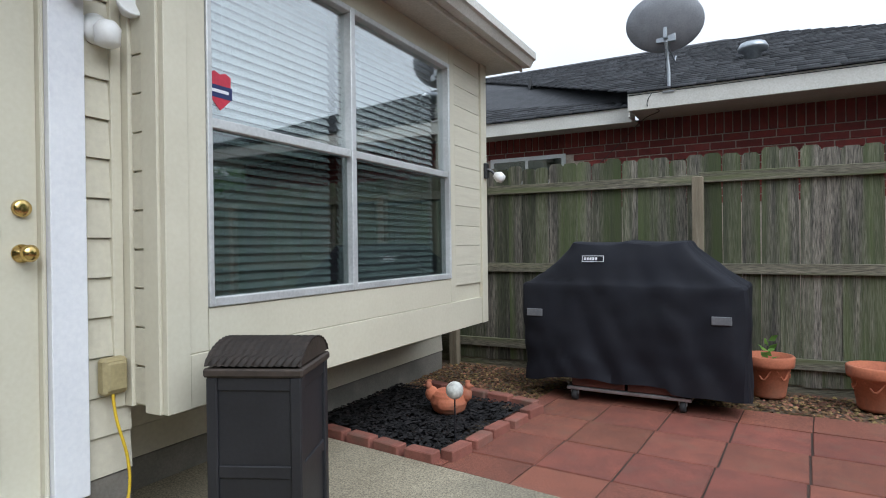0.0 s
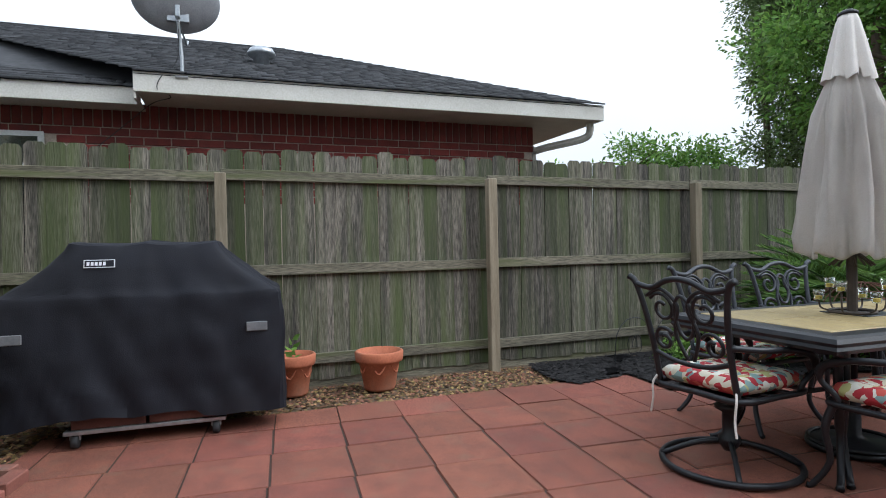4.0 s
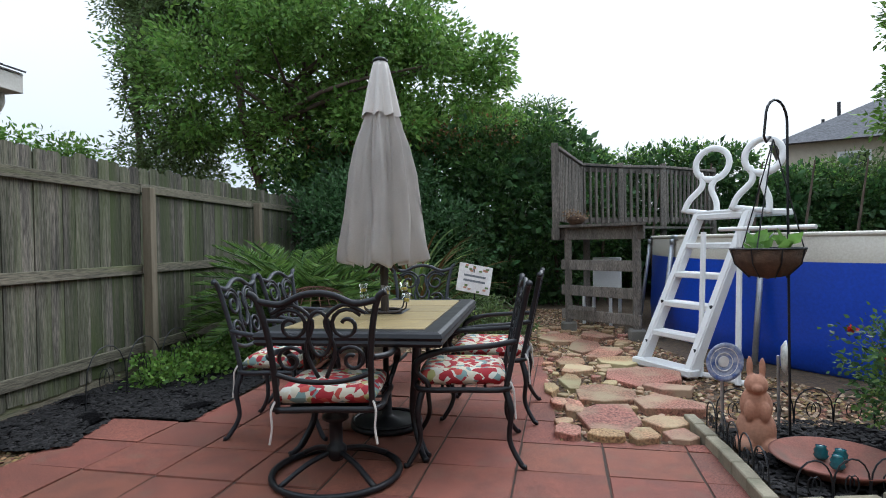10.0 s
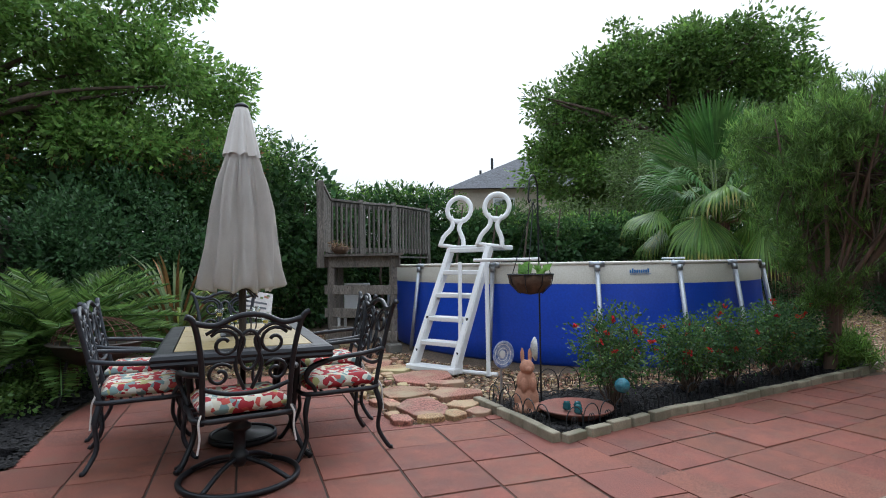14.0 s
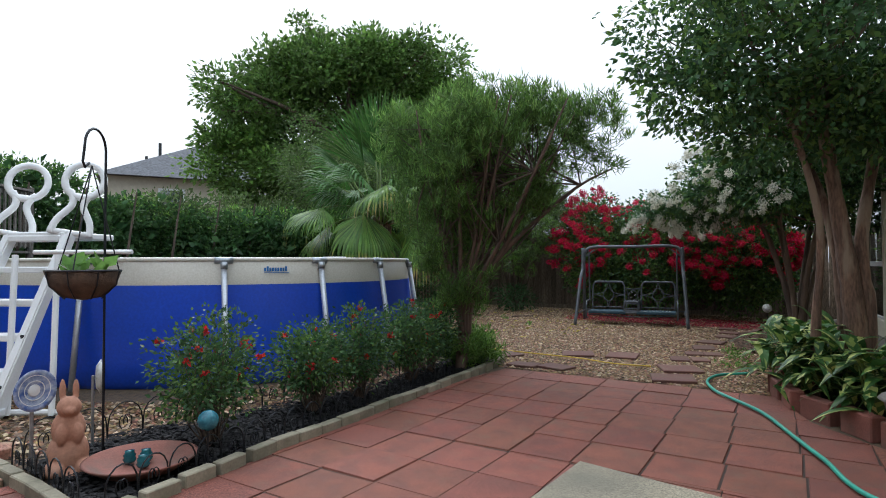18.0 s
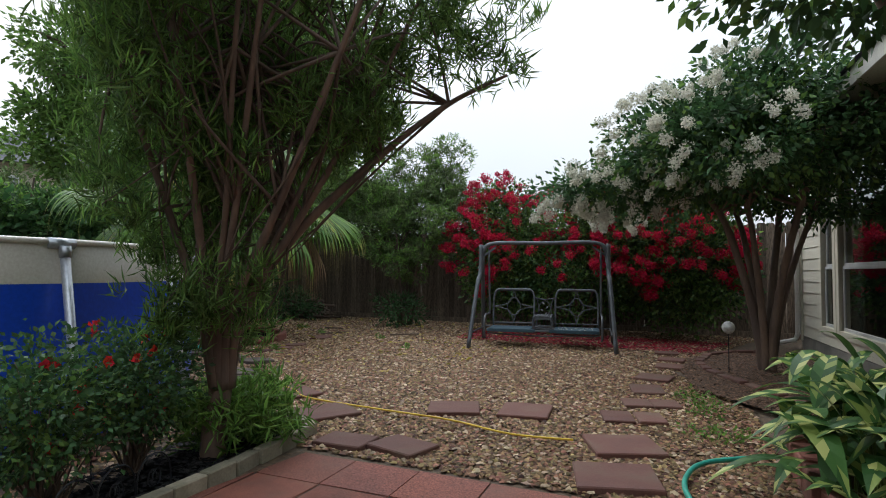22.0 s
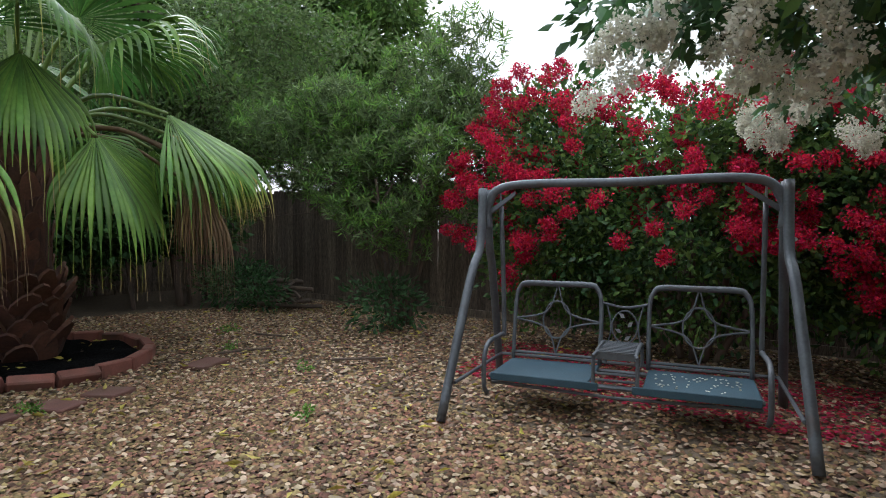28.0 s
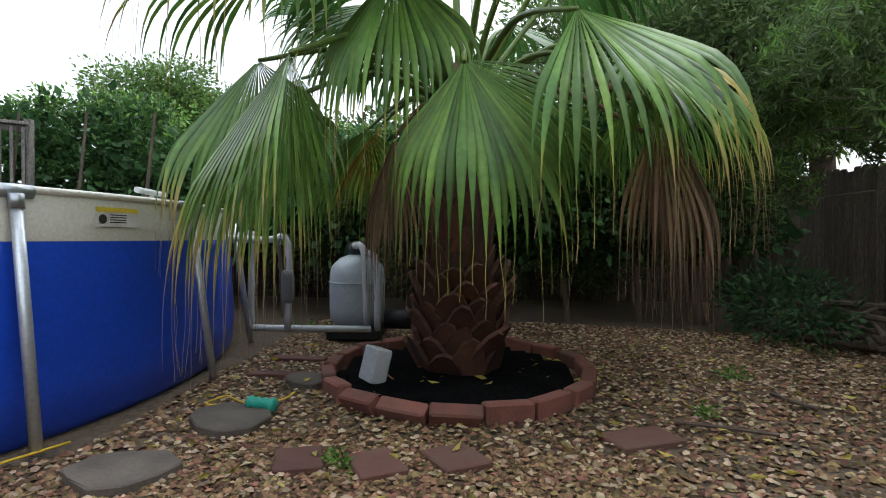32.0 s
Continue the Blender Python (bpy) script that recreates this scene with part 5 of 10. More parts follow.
def tree(name, label, at, blobs, leaf, size, width, clumps, per, spread, trunks, bark, r, seed, shell=0.5, droop=0.1, category="tree", limb_n=14, extra=()):
    t = thing(name, label, category, Matrix.Translation((*at, 0)))
    rl = random.Random(seed + 7)
    lumps = []
    for b in blobs:
        lumps.append((b[0], b[1], b[2], b[3] * 0.72, b[4] * 0.72, b[5] * 0.72))
        for _ in range(11):
            v = Vector((rl.gauss(0, 1), rl.gauss(0, 1), rl.gauss(0.2, 1))).normalized()
            s, o = rl.uniform(0.20, 0.42), rl.uniform(0.58, 0.94)
            lumps.append((b[0] + v.x * b[3] * o, b[1] + v.y * b[4] * o, b[2] + v.z * b[5] * o, b[3] * s, b[4] * s, max(b[5] * s * 0.75, 0.2)))
    blobs = lumps
    _, c = crown(t, "crown", blobs, clumps, per, spread, size, width, M[leaf], seed, shell, droop)
    for k, (mname, share_, lab) in enumerate(extra):
        crown(t, lab, blobs, int(clumps * share_), per, spread, size, width, M[mname], seed + 50 + k, 0.85, droop)
    trunk(t, trunks, r, M[bark], knots=0.06, seed=seed)
    g = random.Random(seed)
    tops = [p[-1] for p in trunks]
    limbs(t, tops, [c[g.randrange(len(c))] for _ in range(limb_n)], r[0][1] * 0.9, M[bark], seed)
    return t


# the large tree behind the back corner, and the pale ones beside it
tree("tree", "large leafy green tree behind the back fence corner", (13.6, 6.3), [(0.3, -1.4, 5.6, 2.4, 3.0, 2.3), (-0.8, 0.8, 4.6, 2.0, 2.4, 2.0), (0.0, -2.6, 4.3, 1.9, 2.2, 1.6), (0.4, 0.4, 7.6, 2.0, 2.4, 1.6), (-0.5, -1.2, 3.4, 1.6, 2.6, 1.3)], "leaf_light", 0.125, 0.5, 760, 66, 0.20, [[(0, 0, -0.2), (0.1, -0.1, 1.4), (0.0, -0.6, 3.2)], [(0, 0, -0.2), (-0.2, 0.3, 1.6), (-0.3, 0.8, 3.4)], [(0, 0, -0.2), (0.2, -0.5, 1.5), (0.3, -1.6, 3.2)]], "bark", [(0.14, 0.08)] * 3, 21, shell=0.7, limb_n=30, extra=(("leaf_bright", 0.6, "light_foliage"),))
tree("tree", "pale wispy tree rising beyond the fence", (13.2, 9.6), [(0.3, -0.6, 5.0, 1.2, 1.3, 2.6), (0.5, -0.3, 6.8, 1.1, 1.2, 1.6), (0.0, -0.8, 3.0, 1.1, 1.3, 1.4)], "leaf_olive", 0.11, 0.4, 800, 40, 0.18, [[(0, 0, -0.2), (0.1, 0, 2.5), (0, 0.1, 5.5)]], "bark", [(0.13, 0.05)], 22, shell=0.35, droop=0.3)
tree("tree", "young light-green tree behind the fence", (11.6, 12.0), [(0, 0, 2.9, 1.2, 1.2, 0.8), (0.9, -1.2, 2.7, 1.0, 1.0, 0.75), (-1.7, 1.2, 2.6, 0.7, 0.6, 0.45)], "leaf_light", 0.13, 0.45, 300, 26, 0.24, [[(0, 0, -0.2), (0.1, 0, 1.6), (0, 0.1, 3.0)]], "bark", [(0.06, 0.03)], 23, shell=0.3, droop=0.2)
tree("tree", "round dark tree far beyond the hedge", (24.0, 1.5), [(0, 0, 4.6, 2.6, 2.6, 1.8), (0.5, -1.5, 4.2, 1.8, 1.8, 1.4)], "leaf", 0.15, 0.5, 700, 40, 0.30, [[(0, 0, -0.2), (0.1, 0, 2.0), (0, 0.1, 4.2)]], "bark", [(0.2, 0.1)], 24)
# the large dark tree beyond the pool
tree("tree", "large dark-green tree beyond the pool", (18.8, -16.2), [(2.2, 3.2, 7.4, 2.1, 2.1, 2.4), (1.4, 1.9, 9.1, 2.2, 2.1, 2.0), (-1.2, -1.0, 9.1, 2.5, 2.3, 1.9), (-3.2, -2.2, 7.3, 2.1, 1.9, 1.9), (0, 0.3, 8.4, 2.8, 2.8, 2.3), (2.4, 3.8, 5.0, 1.8, 1.8, 1.9), (0.5, 1.5, 4.6, 2.6, 2.8, 1.9), (-2.4, -2.0, 5.0, 2.3, 2.1, 1.9)], "leaf", 0.23, 0.5, 900, 60, 0.34, [[(0, 0, -0.2), (0.2, 0, 3.0), (0.1, 0.3, 6.2)]], "bark", [(0.35, 0.16)], 25, shell=0.75, limb_n=30, extra=(("leaf_light", 0.4, "light_foliage"),))

# hedges along the back
hedge = thing("hedge", "tall dense dark-green clipped hedge along the back", "hedge", Matrix.Translation((12.8, 0, 0)))
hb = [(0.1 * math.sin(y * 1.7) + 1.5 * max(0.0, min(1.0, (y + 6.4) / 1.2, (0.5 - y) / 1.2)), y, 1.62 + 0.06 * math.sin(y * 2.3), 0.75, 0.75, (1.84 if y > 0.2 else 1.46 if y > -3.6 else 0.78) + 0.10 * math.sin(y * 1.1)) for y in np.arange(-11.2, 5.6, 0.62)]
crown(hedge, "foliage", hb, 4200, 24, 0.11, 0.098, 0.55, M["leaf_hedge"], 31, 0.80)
# inner shade of the hedge put into colour: darker leaves fill its core
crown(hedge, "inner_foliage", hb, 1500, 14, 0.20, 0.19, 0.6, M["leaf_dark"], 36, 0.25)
# skylight on the hedge top put into colour by lighter leaves
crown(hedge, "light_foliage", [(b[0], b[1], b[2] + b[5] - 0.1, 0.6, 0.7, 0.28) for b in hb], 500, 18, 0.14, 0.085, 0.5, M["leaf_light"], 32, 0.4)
crown(hedge, "rusty_foliage", [(b[0] - 0.1, b[1], 3.2, 0.6, 0.6, 0.35) for b in hb if b[1] > 1.5], 120, 18, 0.12, 0.08, 0.5, M["leaf_rust"], 33, 0.5)
hw = bmesh.new()
for y in np.arange(-11.2, 5.5, 0.9):
    tube(hw, [(0, y, -0.1), (0.05, y + 0.1, 1.0), (0, y - 0.1, 2.6)], [0.04, 0.03, 0.015], 6)
part("stem", hw, M["bark"], hedge)["kind"] = "stuff"
sh = thing("shrub", "broad dark shrubs between the fence and the hedge", "shrub", Matrix.Translation((10.9, 3.6, 0)))
crown(sh, "foliage", [(0, 0.6, 1.2, 1.0, 0.9, 1.2), (0.4, -0.8, 1.0, 0.9, 0.9, 1.1), (0.9, 0.2, 1.8, 0.9, 1.1, 1.1)], 700, 26, 0.15, 0.09, 0.5, M["leaf_dark"], 34, 0.5)
part("stem", tube(bmesh.new(), [(0, 0, -0.05), (0.2, 0.1, 0.8), (0.3, 0.0, 1.6)], [0.05, 0.04, 0.02], 6), M["bark"], sh)
sh = thing("shrub", "grey-green shrubs behind the pool", "shrub", Matrix.Translation((14.6, -6.5, 0)))
crown(sh, "foliage", [(-0.4, 0.9, 1.55, 0.9, 1.0, 1.25), (-0.5, -0.5, 1.6, 1.0, 1.1, 1.35), (-0.3, -2.2, 1.6, 1.1, 1.3, 1.35), (0.0, -3.6, 1.5, 1.0, 1.1, 1.3)], 1100, 26, 0.15, 0.095, 0.5, M["leaf_olive"], 35, 0.55)
part("stem", tube(bmesh.new(), [(0, 0, -0.05), (0.2, 0.1, 0.8), (0.3, 0.0, 1.6)], [0.05, 0.04, 0.02], 6), M["bark"], sh)

# the wispy narrow-leaved tree at the end of the rose bed
def sprays(parent, name, blobs, clumps, per, size, width, material, seed, shell=0.3, up=0.4, flare=1.0):
    """Tufts of narrow leaves that fan out from twig ends."""
    g = np.random.default_rng(seed)
    _, dd, c = clump_points(blobs, clumps, 1, 0.01, g, shell)
    d = g.normal(size=(clumps, per, 3)) * flare + np.array((0, 0, up))
    p = np.repeat(c[:, None], per, 1) + g.normal(size=d.shape) * 0.025
    ob = share(name, leaf_mesh(name, p.reshape(-1, 3), d.reshape(-1, 3), size * g.uniform(0.6, 1.2, clumps * per), width, material, g, 0.15), parent)
    ob["kind"] = "stuff"
    return c


YB = (4.93, -4.02)
yew = thing("narrow_leaf_tree", "vase-shaped tree with wispy narrow green leaves", "tree", Matrix.Translation((*YB, 0)))
rt = random.Random(8)
part("bole", tube(bmesh.new(), smooth_path([(0.03, 0.03, -0.05), (0.02, 0.02, 0.2), (0.01, 0, 0.42), (0.0, -0.02, 0.60)], 4), [0.075 - 0.001 * i for i in range(13)], 10), M["bark_smooth"], yew, smooth=True)
# the heavy limb that leans over the gravel, and the stems of the vase
stems = [[(-0.02, -0.03, 0.40), (-0.06, -0.06, 0.80), (-0.32, -0.20, 1.25), (-0.78, -0.45, 1.75), (-1.12, -0.64, 2.05), (-1.42, -0.80, 2.22)]]
for k in range(15):
    a = k * 2.4 + rt.uniform(-0.2, 0.2)
    rr = rt.uniform(0.45, 1.2)
    ca, sa = math.cos(a), math.sin(a)
    ox, oy = -0.12 * rr, -0.06 * rr
    stems.append([(0.04 * ca, 0.04 * sa, 0.40), (0.11 * ca, 0.11 * sa, 0.80), (0.38 * rr * ca + ox, 0.38 * rr * sa + oy, 1.40), (0.70 * rr * ca + ox * 2, 0.70 * rr * sa + oy * 2, 2.10), (0.95 * rr * ca + ox * 3, 0.95 * rr * sa + oy * 3, 2.75 + 0.25 * (1.2 - rr))])
trunk(yew, stems, [(0.042, 0.009)] + [(rt.uniform(0.022, 0.036), 0.007) for _ in range(15)], M["bark_smooth"], knots=0.08, seed=5)
# leaf masses: a narrow skirt below, a broad uneven top
yb = [(-0.15, -0.1, 2.72, 1.0, 1.0, 0.46), (-0.95, -0.52, 2.58, 0.60, 0.58, 0.48), (0.48, 0.20, 2.42, 0.55, 0.55, 0.52), (0.35, -0.65, 2.35, 0.60, 0.60, 0.55), (-0.35, 0.65, 2.35, 0.60, 0.60, 0.55), (0.32, 0.28, 1.80, 0.50, 0.50, 0.50), (-0.45, -0.15, 1.95, 0.55, 0.5, 0.45), (0.25, -0.45, 1.55, 0.45, 0.45, 0.40), (-0.15, 0.40, 1.55, 0.45, 0.45, 0.40), (0.05, 0.05, 1.10, 0.48, 0.48, 0.36), (0.03, 0.04, 0.80, 0.38, 0.38, 0.25)]
yl = []
for b in yb:
    for _ in range(13):
        v = Vector((rt.gauss(0, 1), rt.gauss(0, 1), rt.gauss(0.15, 1))).normalized() * rt.uniform(0.45, 0.98)
        q = rt.uniform(0.26, 0.46)
        yl.append((b[0] + v.x * b[3], b[1] + v.y * b[4], b[2] + v.z * b[5], b[3] * q, b[4] * q, b[5] * q))
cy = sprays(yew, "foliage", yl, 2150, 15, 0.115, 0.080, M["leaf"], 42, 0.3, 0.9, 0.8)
# light on the outer and upper tufts put into colour by brighter leaves
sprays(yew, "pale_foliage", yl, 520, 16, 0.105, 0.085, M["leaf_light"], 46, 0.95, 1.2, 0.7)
sprays(yew, "light_foliage", [q for q in yl if q[2] > 2.25], 560, 18, 0.115, 0.10, M["leaf_bright"], 43, 0.95, 1.3, 0.65)
sprays(yew, "tip_foliage", [(-1.36, -0.77, 2.24, 0.24, 0.2, 0.13), (-1.0, -0.58, 2.38, 0.40, 0.34, 0.24), (-0.75, -0.35, 2.62, 0.40, 0.36, 0.26)], 150, 13, 0.11, 0.11, M["leaf"], 45, 0.4, 0.4)
limbs(yew, [s_[2] for s_ in stems] + [s_[3] for s_ in stems] * 2 + [s_[-2] for s_ in stems], [cy[i] for i in range(0, 1750, 8)], 0.011, M["bark"], 44, "twig", 5)

# near crape myrtle in the brick planter
myr = thing("crape_myrtle", "multi-trunk crape myrtle with dark glossy leaves in a planter", "tree", Matrix.Translation((1.46, -4.50, 0)))
tr1 = [[(-0.08, 0, 0), (-0.11, 0.02, 0.5), (-0.07, 0.03, 1.0), (0.0, 0.05, 1.6), (0.10, 0.16, 2.4)], [(0.17, 0.20, 0), (0.16, 0.20, 0.7), (0.12, 0.22, 1.5), (0.28, 0.42, 2.3)], [(-0.16, -0.05, 0), (-0.17, -0.05, 0.8), (-0.15, -0.08, 1.4), (-0.30, -0.28, 2.4)], [(-0.01, -0.03, 0), (-0.03, -0.03, 0.8), (0.06, -0.06, 1.5), (0.32, -0.22, 2.3)]]
trunk(myr, tr1, [(0.105, 0.045), (0.042, 0.022), (0.085, 0.035), (0.080, 0.032)], M["bark_peel"], knots=0.13, seed=6)
mb = [(0.25, 0.15, 2.40, 0.75, 0.75, 0.36), (-0.35, 0.2, 2.35, 0.6, 0.6, 0.36), (0.1, 0.2, 3.05, 1.0, 0.9, 0.75), (0.78, 0.85, 2.62, 0.50, 0.50, 0.36), (0.95, 0.95, 3.1, 0.5, 0.5, 0.5), (-0.5, -0.4, 2.75, 0.8, 0.7, 0.6), (0.2, 0.1, 3.9, 1.1, 1.0, 0.65), (-0.4, 0.8, 2.9, 0.7, 0.6, 0.55)]
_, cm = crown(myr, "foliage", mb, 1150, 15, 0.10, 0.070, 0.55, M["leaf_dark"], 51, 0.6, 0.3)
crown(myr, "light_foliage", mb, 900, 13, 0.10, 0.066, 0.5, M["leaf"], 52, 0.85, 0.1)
limbs(myr, [t[-1] for t in tr1], [cm[i] for i in range(0, 1150, 23)], 0.022, M["bark_smooth"], 53, "limb", 6)

# white crape myrtle by the wing
wm = thing("crape_myrtle", "white-flowering crape myrtle with bare leaning trunks", "tree", Matrix.Translation((2.17, -8.88, 0)))
tr2 = [[(0.04 * math.cos(a), 0.04 * math.sin(a), 0), (0.10 * math.cos(a), 0.10 * math.sin(a), 0.5), (0.24 * math.cos(a), 0.24 * math.sin(a), 1.1), (0.46 * math.cos(a), 0.46 * math.sin(a), 1.75), (0.8 * math.cos(a) + 0.1, 0.8 * math.sin(a), 2.3)] for a in (0.2, 1.2, 2.3, 3.3, 4.4, 5.4)]
trunk(wm, tr2, [(0.058, 0.026), (0.046, 0.022), (0.054, 0.026), (0.042, 0.020), (0.054, 0.024), (0.046, 0.022)], M["bark_smooth"], knots=0.09, seed=7)
wb = [(0.15, 0.1, 2.40, 0.95, 0.95, 0.60), (0.8, 0.5, 2.42, 0.70, 0.75, 0.46), (1.45, 0.15, 2.12, 0.55, 0.55, 0.30), (1.0, -0.4, 2.1, 0.6, 0.6, 0.36), (0.3, 0.6, 2.80, 0.65, 0.7, 0.34), (-0.5, -0.3, 2.2, 0.8, 0.8, 0.55), (0.25, 1.05, 2.32, 0.7, 0.55, 0.45), (-0.4, 0.7, 2.5, 0.7, 0.6, 0.5), (-0.1, 0.5, 3.05, 0.6, 0.6, 0.28)]
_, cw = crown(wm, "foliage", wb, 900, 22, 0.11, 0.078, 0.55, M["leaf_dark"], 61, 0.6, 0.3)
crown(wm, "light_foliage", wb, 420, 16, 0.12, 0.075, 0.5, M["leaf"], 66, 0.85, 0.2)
limbs(wm, [t[-1] for t in tr2] + [t[-2] for t in tr2], [cw[i] for i in range(0, 900, 18)], 0.018, M["bark_smooth"], 62)


def panicles(parent, blobs, count, size, material, seed, per=90, hang=0.4, side=(0, 0, 0), petal=0.13, keep=None):
    """Flower heads: frothy cones of many small petals, each a part of its own."""
    g = np.random.default_rng(seed)
    _, _, c = clump_points(blobs, count * 4, 1, 0.01, g, 0.97)
    c = [q for q in c if keep is None or keep(q)][:count]
    mid = np.mean([b[:3] for b in blobs], 0)
    for q in c:
        out = q - mid
        out = out / np.linalg.norm(out) + np.array((0, 0, 0.3 - hang * g.random())) + np.array(side)
        out /= np.linalg.norm(out)
        s = g.random(per) ** 0.8
        ln, wd = size * g.uniform(0.45, 0.95), size * 0.46 * g.uniform(0.75, 1.2)
        rad = g.normal(size=(per, 3))
        rad /= np.linalg.norm(rad, axis=1, keepdims=True)
        lump = 1 + 0.35 * np.sin(s * 14 + 5 * rad[:, 0] + g.uniform(0, 6))
        pt = q + out * (s * ln)[:, None] + rad * (wd * (1 - 0.55 * s) * lump * g.uniform(0.55, 1.0, per))[:, None]
        ob = share("flower_head", leaf_mesh("flower_head", pt, rad + g.normal(size=rad.shape) * 0.6, size * petal * g.uniform(0.7, 1.3, per), 0.9, material, g, 0.5), parent)
        ob["kind"] = "stuff"


arch = [(1.85, 0.35, 2.12, 0.34, 0.30, 0.20), (2.15, 0.35, 2.08, 0.34, 0.30, 0.20), (1.75, -0.95, 2.05, 0.40, 0.38, 0.24), (1.5, -0.3, 2.15, 0.5, 0.45, 0.22)]
_, ca = crown(wm, "arching_foliage", arch, 150, 14, 0.11, 0.085, 0.5, M["leaf_dark"], 67, 0.4, 0.3)
limbs(wm, [t[-1] for t in tr2[:2]] + [tr2[5][-1]], [ca[i] for i in range(0, 150, 10)], 0.012, M["bark_smooth"], 68)
panicles(wm, [(1.80, 0.42, 1.90, 0.16, 0.16, 0.12), (2.02, 0.38, 1.98, 0.16, 0.12, 0.10), (2.30, 0.45, 1.92, 0.15, 0.15, 0.10), (2.48, 0.12, 1.86, 0.10, 0.10, 0.08), (2.05, -1.05, 1.84, 0.16, 0.14, 0.10), (1.58, -1.15, 1.80, 0.15, 0.14, 0.10)], 26, 0.17, M["flower_white"], 69, 420, 0.9, (0.1, 0.1, -0.9), 0.085)
wf = [(0.8, 0.5, 2.45, 0.85, 0.9, 0.55), (1.5, 0.15, 2.1, 0.75, 0.7, 0.36), (1.1, -0.4, 2.1, 0.85, 0.75, 0.40), (0.3, 0.65, 2.85, 0.75, 0.8, 0.36), (0.3, 1.15, 2.4, 0.75, 0.6, 0.5)]
panicles(wm, wf + [(-0.1, 0.55, 3.1, 0.7, 0.7, 0.3)], 155, 0.155, M["flower_white"], 63, 170, 1.0, (0.2, 0.15, -0.35), 0.13, lambda q: q[0] + 0.8 * q[1] > 1.0)

# red crape myrtle behind the swing
rm = thing("crape_myrtle", "crape myrtle covered in crimson flower clusters", "tree", Matrix.Translation((5.1, -11.9, 0)))
rb_ = [(0.0, 0, 1.35, 1.5, 0.8, 1.15), (1.3, 0.1, 1.4, 0.9, 0.7, 1.15), (-1.5, 0, 1.35, 1.0, 0.8, 1.1), (-0.8, -0.1, 1.75, 0.9, 0.7, 0.75), (1.55, -0.1, 2.15, 0.55, 0.5, 0.75), (-2.0, 0.2, 1.2, 0.7, 0.7, 0.95)]
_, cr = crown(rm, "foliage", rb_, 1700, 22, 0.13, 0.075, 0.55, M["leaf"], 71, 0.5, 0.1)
# darker leaves deep in the crown, its inner shade put into colour
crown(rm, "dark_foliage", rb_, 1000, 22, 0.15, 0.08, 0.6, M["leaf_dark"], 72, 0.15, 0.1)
trunk(rm, [[(0.1 * k, 0, 0), (0.3 * k, 0.05, 0.8), (0.45 * k, 0, 1.7)] for k in (-2, -1, 0, 1, 2)], [(0.035, 0.02)] * 5, M["bark_smooth"], seed=8)
limbs(rm, [(0.45 * k, 0, 1.6) for k in (-2, -1, 0, 1, 2)], [cr[i] for i in range(0, 1700, 40)], 0.016, M["bark_smooth"], 73)
rf_ = [(0.0, 0.35, 1.45, 1.65, 0.8, 1.0), (1.3, 0.4, 1.5, 1.0, 0.7, 1.0), (-1.5, 0.25, 1.45, 1.1, 0.75, 0.95), (-0.8, 0.1, 1.8, 0.9, 0.7, 0.7), (1.5, 0.1, 2.2, 0.6, 0.5, 0.75), (-2.0, 0.4, 1.2, 0.75, 0.65, 0.8)]
panicles(rm, rf_, 400, 0.20, M["flower_red"], 74, 290, 0.7, (0, 0.5, 0), 0.105, lambda q: q[1] > -0.1 and q[2] > 0.55 + 0.55 * abs(math.sin(q[0] * 2.3)))
PETALS = [(3.0, -10.1), (6.6, -10.1), (6.9, -11.6), (2.6, -11.6)]
scatter("fallen_petals", PETALS, 5200, 0.014, M["petal_litter"], "crimson petals fallen under the crape myrtle", 0.004, 0.2, 1.6, "petals", 77)

# oleander and the dark trees at the south-east corner
ol = thing("oleander", "broad oleander shrub with narrow olive leaves", "shrub", Matrix.Translation((8.6, -11.7, 0)))
ob_ = [(0, 0, 2.95, 1.4, 1.0, 1.1), (1.6, 0.2, 2.5, 1.3, 1.0, 0.95), (-0.9, 0.1, 2.1, 0.8, 0.8, 0.8), (2.6, 0.2, 2.25, 1.0, 0.9, 0.9), (0.5, 0.3, 1.9, 1.0, 0.7, 0.55), (-0.1, 0.3, 1.35, 0.9, 0.6, 0.5)]
og = random.Random(17)
ol_ = []
for b in ob_:
    for _ in range(12):
        v = Vector((og.gauss(0, 1), og.gauss(0, 1), og.gauss(0.1, 1))).normalized() * og.uniform(0.5, 0.85)
        q = og.uniform(0.26, 0.42)
        ol_.append((b[0] + v.x * b[3], b[1] + v.y * b[4], b[2] + v.z * b[5], b[3] * q, b[4] * q, b[5] * q))
co_ = sprays(ol, "foliage", ol_, 2700, 14, 0.125, 0.17, M["leaf_olive"], 81, 0.5, 0.3)
sprays(ol, "light_foliage", ol_, 1500, 13, 0.115, 0.17, M["leaf_light"], 82, 0.9, 0.6)
crown(ol, "low_foliage", [(-0.1, 0.4, 0.30, 0.5, 0.35, 0.28), (3.0, 0.3, 0.35, 0.9, 0.4, 0.32)], 170, 16, 0.12, 0.09, 0.4, M["leaf_dark"], 85, 0.5)
trunk(ol, [[(0.12 * math.cos(a), 0.12 * math.sin(a), 0), (0.3 * math.cos(a), 0.3 * math.sin(a), 0.8), (0.7 * math.cos(a), 0.6 * math.sin(a), 1.8)] for a in np.arange(0, 6.2, 0.9)], [(0.035, 0.015)] * 7, M["bark"], seed=9)
